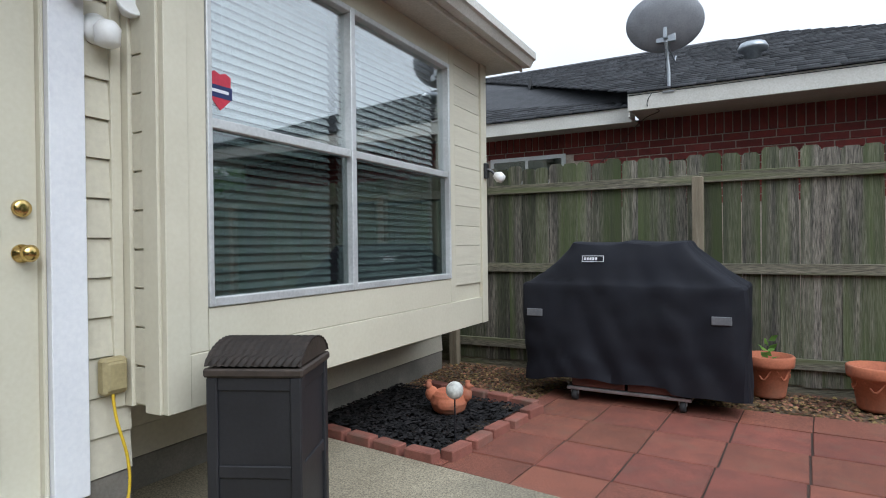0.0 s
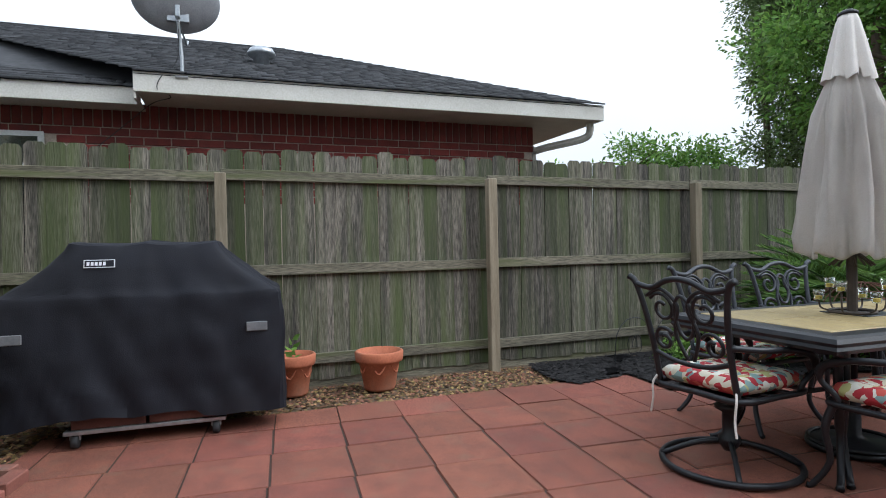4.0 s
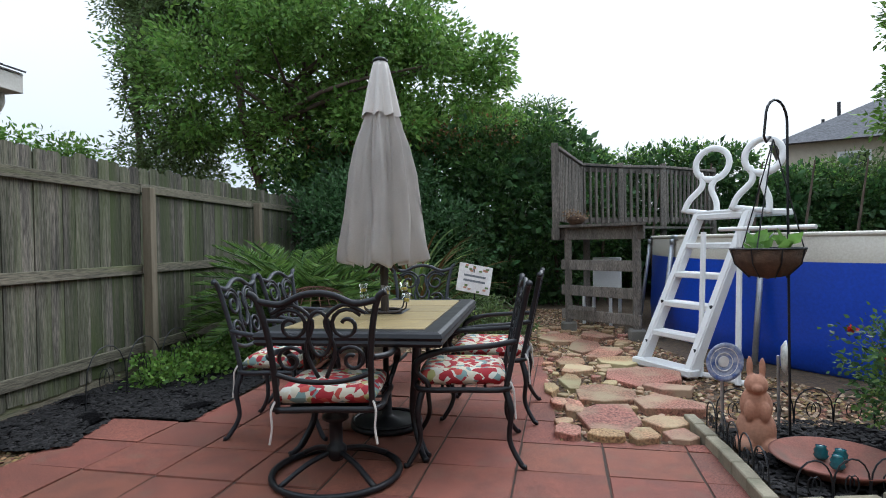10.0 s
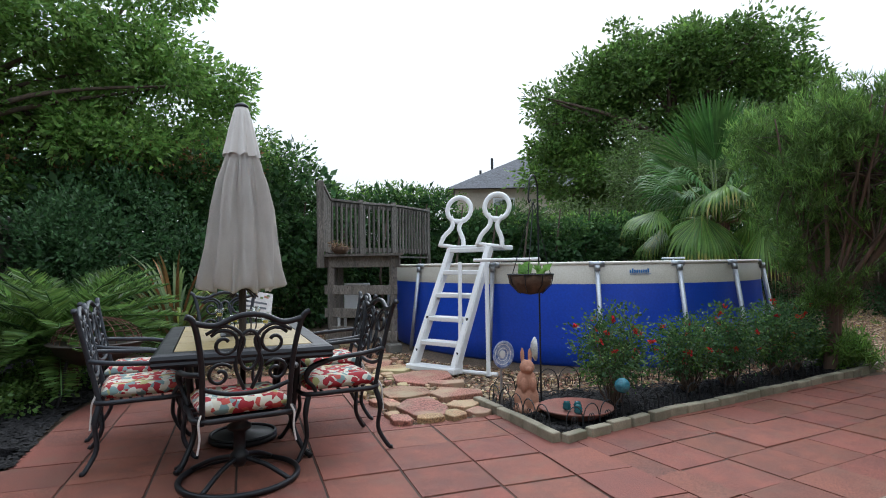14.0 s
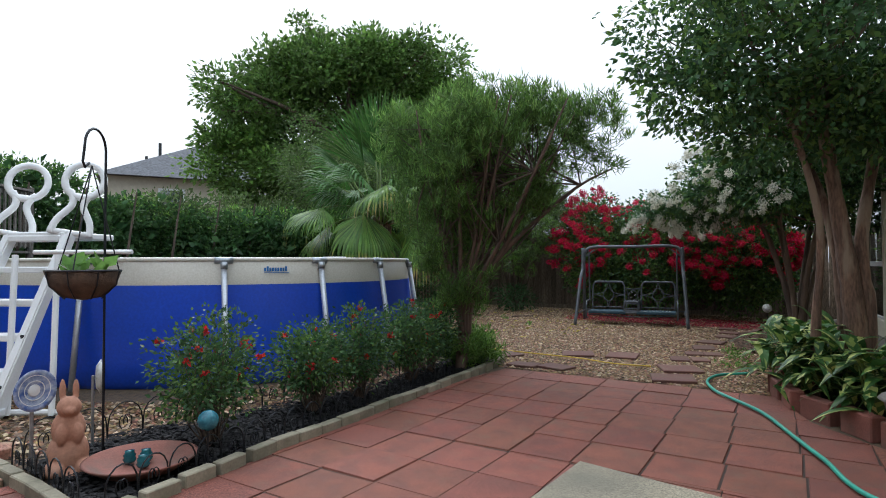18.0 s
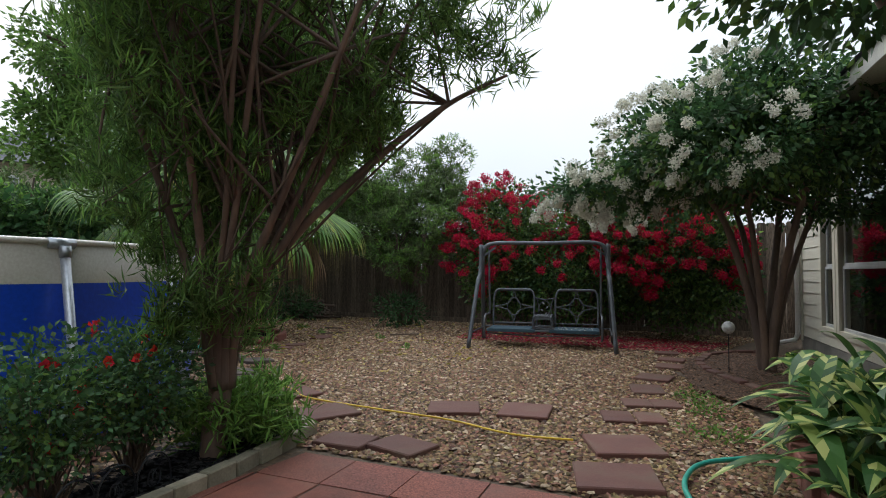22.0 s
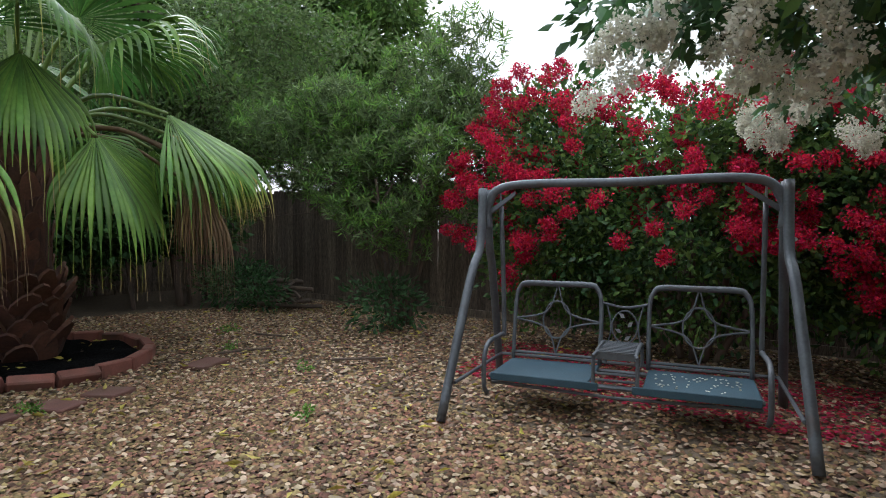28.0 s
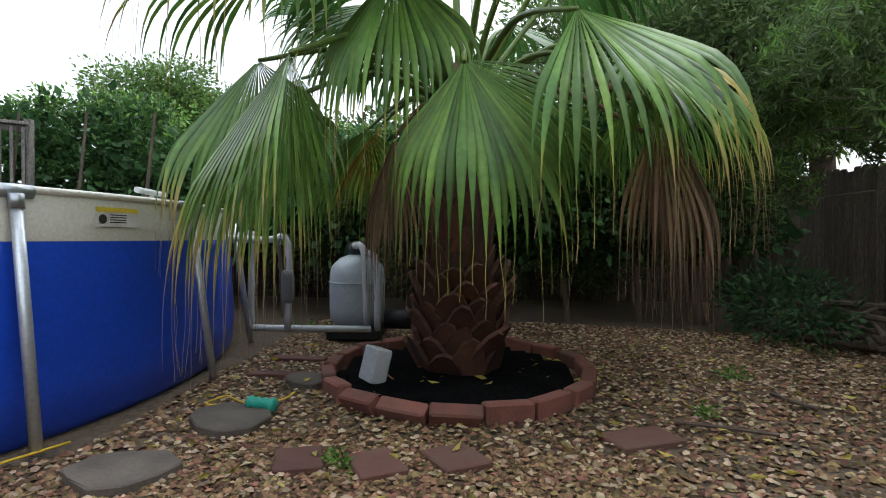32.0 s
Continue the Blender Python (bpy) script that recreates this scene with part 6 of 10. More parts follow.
limbs(ol, [(0.6 * math.cos(a), 0.5 * math.sin(a), 1.5) for a in np.arange(0, 6.2, 0.9)], [co_[i] for i in range(0, 2700, 30)], 0.012, M["bark"], 83, "twig", 5)
tree("tree", "olive trees over the south-east fence corner", (13.6, -12.2), [(0, 0, 3.5, 2.0, 1.8, 1.3), (-1.2, 1.3, 3.1, 1.4, 1.4, 1.0), (-0.8, -0.6, 4.5, 1.8, 1.8, 1.3), (0.4, 2.2, 3.8, 1.6, 1.8, 1.5)], "leaf_olive", 0.11, 0.35, 1000, 32, 0.22, [[(-0.2, 0.1, -0.2), (-0.2, 0.3, 1.4), (-0.2, 0.3, 3.0)], [(-0.9, 1.2, -0.1), (-0.8, 1.3, 1.2), (-0.9, 1.1, 2.6)], [(-0.5, 0.5, -0.1), (-0.55, 0.7, 1.3), (-0.4, 0.9, 2.8)]], "bark", [(0.09, 0.05), (0.07, 0.04), (0.06, 0.04)], 84, shell=0.5, extra=(("leaf", 0.4, "light_foliage"),))


# roses along the bed
def rose_bush(at, h, w, seed, label):
    t = thing("rose_bush", label, "rose", Matrix.Translation((*at, 0)), "roses in the bed")
    bl = [(0, 0, h * 0.62, w, w, h * 0.38), (w * 0.4, -w * 0.4, h * 0.5, w * 0.7, w * 0.7, h * 0.3), (-w * 0.4, w * 0.4, h * 0.55, w * 0.7, w * 0.7, h * 0.32)]
    _, c = crown(t, "foliage", bl, 290, 11, 0.065, 0.036, 0.6, M["leaf_dark"], seed, 0.4)
    crown(t, "green_foliage", bl, 120, 10, 0.065, 0.036, 0.6, M["leaf"], seed + 1, 0.2)
    limbs(t, [(0.04, 0, -0.02), (-0.04, 0.03, -0.02), (0, -0.05, -0.02)], [c[i] for i in range(0, 290, 8)], 0.007, M["bark_smooth"], seed, "stem", 5)
    g = np.random.default_rng(seed)
    for k in range(15):
        cc = c[g.integers(len(c))] + (0, 0, 0.05)
        d = g.normal(size=(12, 3)) + (0, 0, 0.5)
        share("blossom", leaf_mesh("blossom", cc + g.normal(size=(12, 3)) * 0.006, d, np.full(12, 0.032), 0.9, M["rose_red"], g, 0.6), t)
    return t


for k, (x, y, h, w) in enumerate(((4.76, -0.82, 0.86, 0.34), (4.84, -1.75, 0.74, 0.31), (4.86, -2.30, 0.80, 0.32), (4.98, -3.12, 0.78, 0.30), (5.12, -3.62, 0.80, 0.28))):
    rose_bush((x, y), h, w, 100 + 3 * k, "rose bush with small red blossoms over black mulch")
lowp = thing("low_plant", "low leafy plant at the end of the rose bed", "plant", Matrix.Translation((4.98, -4.30, 0)))
part("stem", tube(bmesh.new(), [(0, 0, -0.02), (0.02, 0.01, 0.18)], 0.012, 6), M["bark"], lowp)
sprays(lowp, "foliage", [(0, 0, 0.22, 0.34, 0.32, 0.2), (0.05, 0.32, 0.2, 0.25, 0.2, 0.18)], 230, 12, 0.12, 0.13, M["leaf_light"], 120, 0.2, 0.6)


# ---- fan palm ----
palm = thing("fan_palm", "tall fan palm with shaggy trunk and drooping yellow-tipped fans", "palm", Matrix.Translation((PALM_C[0] + 0.15, PALM_C[1], 0)))
pk = bmesh.new()
lathe(pk, [(0.29, -0.05), (0.30, 0.15), (0.29, 0.6), (0.27, 0.75), (0.245, 0.95), (0.24, 1.6), (0.21, 2.0), (0.10, 2.35)], 22, None, lambda a, z: 0.05 * math.sin(a * 5 + z * 9))
part("trunk", pk, M["palm_bark"], palm, smooth=True)
bt = bmesh.new()
prism(bt, [(-0.12, 0.0), (0.12, 0.0), (0.10, 0.15), (0.05, 0.25), (-0.01, 0.29), (-0.06, 0.26), (-0.10, 0.14)], -0.016, 0.016)
boot_ob = part("boot", bt, M["palm_boot"])
boot_me = boot_ob.data
bpy.data.objects.remove(boot_ob)
rp = random.Random(3)
for row in range(7):
    for k in range(9):
        a = k * math.tau / 9 + row * 0.37 + rp.uniform(-0.1, 0.1)
        z = 0.0 + row * 0.10
        rr = 0.27 - 0.004 * row
        share("boot", boot_me, palm, Matrix.Translation((rr * math.cos(a), rr * math.sin(a), z)) @ Matrix.Rotation(a - math.pi / 2, 4, "Z") @ Matrix.Rotation(radians(rp.uniform(48, 72)), 4, "X") @ Matrix.Rotation(rp.uniform(-0.25, 0.25), 4, "Z") @ Matrix.Diagonal((rp.uniform(0.9, 1.3), rp.uniform(0.75, 1.15), 1, 1)))
for row in range(9):
    for k in range(7):
        a = k * math.tau / 7 + row * 0.5 + rp.uniform(-0.2, 0.2)
        share("boot", boot_me, palm, Matrix.Translation((0.225 * math.cos(a), 0.225 * math.sin(a), 0.72 + row * 0.15)) @ Matrix.Rotation(a - math.pi / 2, 4, "Z") @ Matrix.Rotation(radians(rp.uniform(76, 88)), 4, "X") @ Matrix.Rotation(rp.uniform(-0.3, 0.3), 4, "Z") @ Matrix.Diagonal((rp.uniform(0.5, 0.9), rp.uniform(0.6, 1.0), 0.6, 1)))
gp = np.random.default_rng(91)


def fan_mesh(az, pitch, roll, L, spread, weight, segs, material, thread, twist=0.0):
    """A pleated fan round its hub, split into fingers that hang by their weight and end in threads."""
    a, e = radians(az), radians(pitch)
    axis = np.array((math.cos(a) * math.cos(e), math.sin(a) * math.cos(e), math.sin(e)))
    side = np.array((-math.sin(a), math.cos(a), 0.0))
    nrm = np.cross(axis, side)
    rr = radians(roll)
    side, nrm = side * math.cos(rr) + nrm * math.sin(rr), nrm * math.cos(rr) - side * math.sin(rr)
    v, f = [], []
    steps = 12
    for k in range(segs):
        th = twist - spread / 2 + spread * (k + 0.5) / segs
        half = spread / segs / 2
        d = axis * math.cos(th) + side * math.sin(th) * 0.78 - nrm * (0.55 * abs(math.sin(th)) - 0.12)
        e_ = -axis * math.sin(th) + side * math.cos(th)
        ln = L * (0.70 + 0.30 * math.cos(th - twist)) * gp.uniform(0.92, 1.06)
        n_th = 3 if thread and gp.random() < thread else 0
        w_ = weight * gp.uniform(0.75, 1.9)
        p = d * 0.03
        b = len(v)
        m = steps + 1 + n_th
        for i in range(m):
            s = i / steps
            hw = half * ln * s if s < 0.58 else half * ln * 0.58 * max(1 - ((s - 0.58) / 0.42) ** 1.2, 0.0)
            hw = max(hw, 0.0018)
            lift = 0.75 * hw
            v += [p - e_ * hw, p + nrm * lift, p + e_ * hw]
            d = d + np.array((0, 0, -1.0)) * (0.010 + max(0, s - 0.48) * w_ * 2.0)
            if s >= 1:
                d = d * 0.3 + np.array((gp.normal() * 0.1, gp.normal() * 0.1, -1))
            d = d / np.linalg.norm(d)
            p = p + d * (ln / steps)
        for i in range(m - 1):
            for j in range(2):
                q = b + i * 3 + j
                f.append([q, q + 3, q + 4, q + 1])
    return np_mesh("fan", np.array(v), np.array(f), material)


def frond(hub, az, pitch, L=1.05, kind="palm_leaf", spread=2.9, weight=0.55, roll=0.0, segs=32, thread=0.5, twist=0.0):
    """A stalk that arches from the heart to a hub, and its fan."""
    hub = Vector(hub)
    heart = Vector((0, 0, 2.05)) + Vector((hub.x, hub.y, 0)) * 0.09
    mid = heart.lerp(hub, 0.5) + Vector((0, 0, 0.16 * (hub - heart).length * (1 if hub.z < 3 else 0.1)))
    st = part("stalk", tube(bmesh.new(), smooth_path([heart, mid, hub], 5), [0.030 - 0.0016 * i for i in range(11)], 6), M["palm_dead"] if kind == "palm_dead" else M["palm_stalk"], palm, smooth=True)
    share("fan" if kind != "palm_dead" else "dead_fan", fan_mesh(az, pitch, roll, L, spread, weight, segs, M[kind], thread, twist), st, Matrix.Translation(hub))


# the fans toward the swing and the gravel
frond((-1.62, -0.03, 1.90), 182, -60, 1.02, spread=2.9, weight=0.8, thread=0.9, twist=0.55)
frond((-1.62, -0.58, 2.15), 225, -34, 1.22, spread=2.6, weight=0.75, roll=10, thread=0.8, twist=0.2)
frond((-1.75, 0.80, 1.90), 128, -62, 1.28, spread=2.2, weight=0.8, roll=28, thread=0.9, twist=-0.2)
frond((-1.35, 0.35, 2.48), 165, -60, 1.0, spread=2.4, weight=0.9, thread=0.7)
frond((-0.80, 1.30, 2.15), 120, -55, 1.25, weight=0.9, roll=-12, thread=0.9)
frond((-0.75, 1.15, 1.90), 115, -70, 1.2, weight=0.8, thread=0.9)
frond((-0.75, -1.15, 2.25), 245, -42, 1.2, weight=0.8, thread=0.8)
frond((-1.15, 1.05, 2.72), 140, -14, 1.2, weight=0.9, thread=0.7)
frond((-1.3, 0.35, 2.85), 165, -6, 1.05, weight=0.8)
frond((-0.95, -0.45, 2.85), 202, 8, 1.05, weight=0.7)
frond((0.75, 0.85, 2.0), 48, -48, 1.05, weight=0.6)
frond((1.35, 0.1, 2.3), 5, -25, 1.1)
frond((0.95, -0.9, 2.2), 315, -30, 1.1)
frond((0.25, -1.35, 2.1), 280, -38, 1.05)
frond((0.35, 1.35, 2.35), 78, -22, 1.05)
for az in (20, 68, 110, 150, 195, 240, 285, 330):
    frond((0.85 * math.cos(radians(az)), 0.85 * math.sin(radians(az)), 2.95 + 0.2 * math.sin(az)), az, rp.uniform(5, 30), 1.1, "palm_young", weight=0.45, roll=rp.uniform(-20, 20), segs=26, thread=0.2)
for az, r_, z in ((55, 0.35, 3.3), (135, 0.12, 3.45), (220, 0.3, 3.35), (310, 0.25, 3.3)):
    frond((r_ * math.cos(radians(az)), r_ * math.sin(radians(az)), z), az, 74, 1.5, "palm_young", spread=1.9, weight=0.10, roll=rp.uniform(-30, 30), segs=22, thread=0.0)
frond((0.06, 0.06, 3.47), 314, 86, 1.48, "palm_young", spread=1.6, weight=0.06, segs=30, thread=0.0)
frond((0.45, 0.50, 3.15), 50, 38, 1.15, "palm_young", spread=2.4, weight=0.35, roll=-15, segs=28, thread=0.1)
frond((0.30, 0.35, 2.80), 54, -8, 1.25, "palm_young", weight=0.6, roll=12, segs=30, thread=0.2)
frond((-0.25, 0.45, 2.75), 118, -22, 1.15, weight=0.7, thread=0.3)
for hub, az, pitch, L in (((-0.70, -1.35, 1.85), 245, -72, 1.1), ((-0.95, -1.2, 1.80), 232, -70, 1.05), ((-0.35, -1.35, 1.75), 258, -76, 1.0), ((0.3, 0.5, 1.75), 60, -80, 0.9), ((-0.55, 0.45, 1.7), 140, -82, 0.9)):
    frond(hub, az, pitch, L, "palm_dead", 1.6, 1.4, rp.uniform(-20, 20), 26, 0.9)
frond((0.75, 0.72, 2.05), 55, -50, 0.95, "leaf_yellow", 1.1, 0.8, 0.0, 12, 0.5)
frond((-0.95, -0.9, 2.1), 222, -20, 1.05, "leaf_yellow", 0.7, 0.7, 10.0, 8, 0.9)


# ---- things by the house ----
def yaw_at(x, y, deg=0.0, z=0.0):
    return Matrix.Translation((x, y, z)) @ Matrix.Rotation(radians(deg), 4, "Z")


def ring_points(r, n, z=0.0, cx=0.0, cy=0.0, a0=0.0, a1=math.tau):
    return [(cx + r * math.cos(a0 + (a1 - a0) * k / n), cy + r * math.sin(a0 + (a1 - a0) * k / n), z) for k in range(n)]


binx = thing("storage_bin", "dark resin waste bin with domed wicker lid", "bin", yaw_at(0.55, 1.15, 24) @ Matrix.Diagonal((0.84, 0.84, 0.945, 1)))
for sx in (-1, 1):
    for sy in (-1, 1):
        part("post", boxed(sx * 0.19 - 0.025, sx * 0.19 + 0.025, sy * 0.19 - 0.025, sy * 0.19 + 0.025, 0.006, 0.80, 0.006), M["bin"], binx)
for k, m in enumerate((Matrix.Identity(4), Matrix.Rotation(math.pi / 2, 4, "Z"), Matrix.Rotation(math.pi, 4, "Z"), Matrix.Rotation(-math.pi / 2, 4, "Z"))):
    part("panel", boxed(-0.166, 0.166, -0.198, -0.186, 0.05, 0.78, 0.002, m), M["bin"], binx)
    for z0, z1 in ((0.03, 0.09), (0.40, 0.45), (0.745, 0.80)):
        part("rail", boxed(-0.166, 0.166, -0.207, -0.190, z0, z1, 0.004, m), M["bin"], binx)
lid = part("lid_rim", boxed(-0.225, 0.225, -0.225, 0.225, 0.80, 0.835, 0.008), M["wicker"], binx)
bm = bmesh.new()
n = 26
vs = {}
for i in range(n + 1):
    for j in range(n + 1):
        x, y = -0.22 + 0.44 * i / n, -0.22 + 0.44 * j / n
        dome = 0.10 * max(0, 1 - (y / 0.225) ** 2) ** 0.6
        weave = 0.006 * (1 if (i + (j // 1)) % 2 else -1) * (1 if j % 2 else 0.4)
        vs[i, j] = bm.verts.new((x, y, 0.829 + dome + weave))
for i in range(n):
    for j in range(n):
        bm.faces.new((vs[i, j], vs[i + 1, j], vs[i + 1, j + 1], vs[i, j + 1]))
bmesh.ops.solidify(bm, geom=bm.faces[:], thickness=0.012)
part("woven_lid", bm, M["wicker"], lid, "domed woven lid")
for x in (-0.214, 0.206):
    dome_out = [(y, 0.832 + 0.10 * max(0, 1 - (y / 0.225) ** 2) ** 0.6 - 0.004) for y in np.linspace(-0.22, 0.22, 19)]
    part("lid_end", prism(bmesh.new(), dome_out, x, x + 0.008, rotb), M["wicker"], lid)

# covered grill
gr = thing("grill", "large barbecue grill under a black fabric cover", "grill", yaw_at(1.41, 4.25, -2))
cov = bmesh.new()
rings, N = [], 150
prof = [(0.165, 0.845, 0.355, 9), (0.30, 0.84, 0.352, 9), (0.55, 0.835, 0.35, 9), (0.78, 0.83, 0.345, 16), (0.905, 0.828, 0.342, 16), (0.925, 0.815, 0.336, 16), (0.94, 0.78, 0.325, 16), (1.02, 0.655, 0.30, 16), (1.12, 0.535, 0.275, 12), (1.20, 0.455, 0.245, 12), (1.245, 0.43, 0.232, 16), (1.257, 0.41, 0.215, 14), (1.262, 0.30, 0.15, 10), (1.264, 0.12, 0.05, 6)]
levels = []
for p_, q_ in zip(prof, prof[1:]):
    m_ = max(1, int((q_[0] - p_[0]) / 0.04))
    levels += [tuple(u + (v - u) * i / m_ for u, v in zip(p_, q_)) for i in range(m_)]
for z, hx, hy, e in levels + prof[-1:]:
    ring = []
    drape = max(0.0, 0.90 - z) / 0.75
    for k in range(N):
        a = math.tau * (k + 0.5) / N
        c, s = math.cos(a), math.sin(a)
        q = (abs(c) ** e + abs(s) ** e) ** (-1 / e)
        x, y = hx * q * c, hy * q * s
        run = x + y * 1.3
        nz = noise.noise((x * 3.1, y * 3.1, z * 2.2)) * 0.028 + noise.noise((x * 9 + 7, y * 9, z * 7)) * 0.014
        nz += (abs(noise.noise((run * 4.5 + z * 2.2, 3.1, z * 1.3))) - 0.2) * 0.045 * (0.4 + drape) - 0.05 * max(0.0, 0.10 - abs(noise.noise((x * 2.2 + 1.7 * z, y * 2.2, z * 2.4 + 9)))) * 6 * 0.12
        lo = 0.06 * noise.noise((run * 2.6, 1.7, 5)) * (z < 0.32)
        sink = 0.020 * math.sin(math.pi * min(1.0, abs(x) / 0.42)) * (z > 1.2)
        ring.append(cov.verts.new((x * (1 + nz), y * (1 + 2.2 * nz), z + lo - sink - (0.035 * (x > 0.3) if z < 0.2 else 0) + 0.4 * nz)))
    rings.append(ring)
for a, b in zip(rings, rings[1:]):
    for k in range(N):
        cov.faces.new((a[k], a[(k + 1) % N], b[(k + 1) % N], b[k]))
cov.faces.new(rings[-1])
cover = part("cover", cov, M["cover"], gr, "black fabric cover with folds", smooth=True)
cover.data.set_sharp_from_angle(angle=radians(24))
for x0 in (-0.77, 0.60):
    s = bmesh.new()
    box(s, x0, x0 + 0.13, -0.366, -0.352, 0.66, 0.72, 0.004)
    part("strap", s, M["dish"], cover)
lg = bmesh.new()
tilt = Matrix.Translation((-0.245, -0.288, 1.12)) @ Matrix.Rotation(radians(-14), 4, "X")
box(lg, -0.085, 0.085, -0.006, -0.003, -0.025, 0.025, 0, tilt)
badge_ = part("badge", lg, M["white"], cover, "white-edged woven badge")
part("badge_field", boxed(-0.080, 0.080, -0.008, -0.0062, -0.020, 0.020, 0, tilt), M["cover"], badge_)
for k in range(5):
    part("badge_bar", boxed(-0.068 + k * 0.022, -0.053 + k * 0.022, -0.010, -0.0082, -0.012, 0.010, 0, tilt), M["white"], badge_)
part("cart_panel", boxed(-0.42, -0.01, -0.30, -0.28, 0.115, 0.4, 0.004), M["cabinet"], gr, "brown cabinet door")
part("cart_panel", boxed(0.01, 0.42, -0.30, -0.28, 0.115, 0.4, 0.004), M["cabinet"], gr, "brown cabinet door")
part("cart_rail", boxed(-0.46, 0.46, -0.31, 0.27, 0.085, 0.112, 0.004), M["galv"], gr)
for x in (-0.40, 0.40):
    for y in (-0.28, 0.24):
        w = part("wheel", lathe(bmesh.new(), [(0.0, -0.022), (0.036, -0.022), (0.042, -0.014), (0.042, 0.014), (0.036, 0.022), (0.0, 0.022)], 18, Matrix.Translation((x, y, 0.044)) @ Matrix.Rotation(math.pi / 2, 4, "Y")), M["rubber"], gr, smooth=True)
        part("fork", boxed(x - 0.03, x + 0.03, y - 0.012, y + 0.012, 0.05, 0.09, 0.003), M["galv"], w)


def pot(at, h, r, label, seedling=False):
    t = thing("flower_pot", label, "flower pot", yaw_at(*at), "terracotta pots by the fence")
    lathe_p = [(r * 0.62, 0.0), (r * 0.66, 0.02), (r * 0.85, h * 0.72), (r * 0.98, h * 0.74), (r, h * 0.80), (r * 1.02, h * 0.97), (r * 0.97, h), (r * 0.88, h), (r * 0.84, h * 0.78), (0.0, h * 0.78)]
    part("body", lathe(bmesh.new(), lathe_p, 28), M["terra"], t, smooth=True)
    orn = bmesh.new()
    for k in range(6):
        a0 = math.tau * k / 6
        tube(orn, [((r * 0.80) * math.cos(a0 + s * 0.5), (r * 0.80) * math.sin(a0 + s * 0.5), h * (0.60 - 0.14 * math.sin(math.pi * s))) for s in np.linspace(0.1, 1.9, 8)], 0.008, 6)
    part("garland", orn, M["terra"], t)
    part("soil", lathe(bmesh.new(), [(r * 0.86, h * 0.80), (r * 0.5, h * 0.84), (0.0, h * 0.85)], 16), M["soil"], t)
    if seedling:
        g = np.random.default_rng(4)
        p = np.array([(0, 0, h * 0.85 + 0.02 * k) for k in range(9)])
        d = np.array([(math.cos(k * 2.4), math.sin(k * 2.4), 0.6) for k in range(9)])
        share("seedling", leaf_mesh("seedling", p, d, np.full(9, 0.09), 0.6, M["leaf_light"], g), t)
    return t


pot((2.36, 4.76), 0.33, 0.185, "terracotta pot with garland and a green seedling", True)
pot((3.06, 4.66), 0.32, 0.20, "terracotta pot with garland relief, empty")

# brick edging, planter and glass ball in the window bed
edge = thing("brick_edging", "red brick edging round the window bed", "edging")
bm = boxed(-0.10, 0.10, -0.045, 0.045, -0.02, 0.055, 0.006)
spare = part("brick", bm, M["red_edging"])
br_me = spare.data
bpy.data.objects.remove(spare)
def lay(top, me, a, b, step, name="brick", z=0.0, jit=0.01, seed=1):
    r = random.Random(seed)
    a, b = Vector((*a, z)), Vector((*b, z))
    n = max(int((b - a).length / step), 1)
    ang = math.atan2(b.y - a.y, b.x - a.x)
    for k in range(n):
        p = a.lerp(b, (k + 0.5) / n)
        share(name, me, top, Matrix.Translation(p + Vector((r.uniform(-jit, jit), r.uniform(-jit, jit), r.uniform(-0.006, 0.006)))) @ Matrix.Rotation(ang + r.uniform(-0.06, 0.06), 4, "Z"))
for k, (a, b) in enumerate((((-0.5, 2.48), (0.66, 2.30)), ((0.70, 2.34), (0.85, 3.55)), ((0.80, 3.62), (-0.3, 3.85)))):
    lay(edge, br_me, a, b, 0.205, seed=k)
hen = tagged(part("chicken_planter", lathe(bmesh.new(), [(0.10, 0.0), (0.16, 0.04), (0.19, 0.12), (0.17, 0.20), (0.13, 0.235), (0.12, 0.225), (0.10, 0.16), (0.0, 0.15)], 24), M["terra"], smooth=True), "terracotta planter shaped like sitting hens", "planter")
hen.matrix_basis = yaw_at(0.30, 3.15, 20, 0.02) @ Matrix.Scale(0.72, 4)
hb_ = bmesh.new()
hb_.from_mesh(hen.data)
for sx in (-1, 1):
    for m_, s_ in ((Matrix.Translation((sx * 0.17, -0.02, 0.20)), (0.07, 0.06, 0.08)), (Matrix.Translation((sx * 0.20, -0.03, 0.285)), (0.035, 0.035, 0.04)), (Matrix.Translation((sx * 0.24, -0.03, 0.285)), (0.022, 0.012, 0.010)), (Matrix.Translation((sx * 0.195, -0.03, 0.33)), (0.03, 0.010, 0.018)), (Matrix.Translation((sx * 0.02, -0.15, 0.12)), (0.09, 0.05, 0.07))):
        bmesh.ops.create_icosphere(hb_, subdivisions=2, radius=1, matrix=m_ @ Matrix.Diagonal((*s_, 1)))
hb_.to_mesh(hen.data)
hb_.free()
hen.data.shade_smooth()
skin_ = hen.modifiers.new("skin", "REMESH")
skin_.mode, skin_.voxel_size, skin_.use_smooth_shade = "VOXEL", 0.006, True


def ball_stake(at, h, r, material, label):
    t = thing("glass_ball_stake", label, "garden stake", yaw_at(*at))
    part("stake", tube(bmesh.new(), [(0, 0, -0.03), (0, 0, h - r)], 0.005, 6), M["iron"], t)
    b = bmesh.new()
    bmesh.ops.create_icosphere(b, subdivisions=3, radius=r, matrix=Matrix.Translation((0, 0, h)))
    part("ball", b, material, t, smooth=True)
    return t


ball_stake((0.62, 2.62), 0.34, 0.055, M["crackle_white"], "grey glass ball on a thin metal stake")

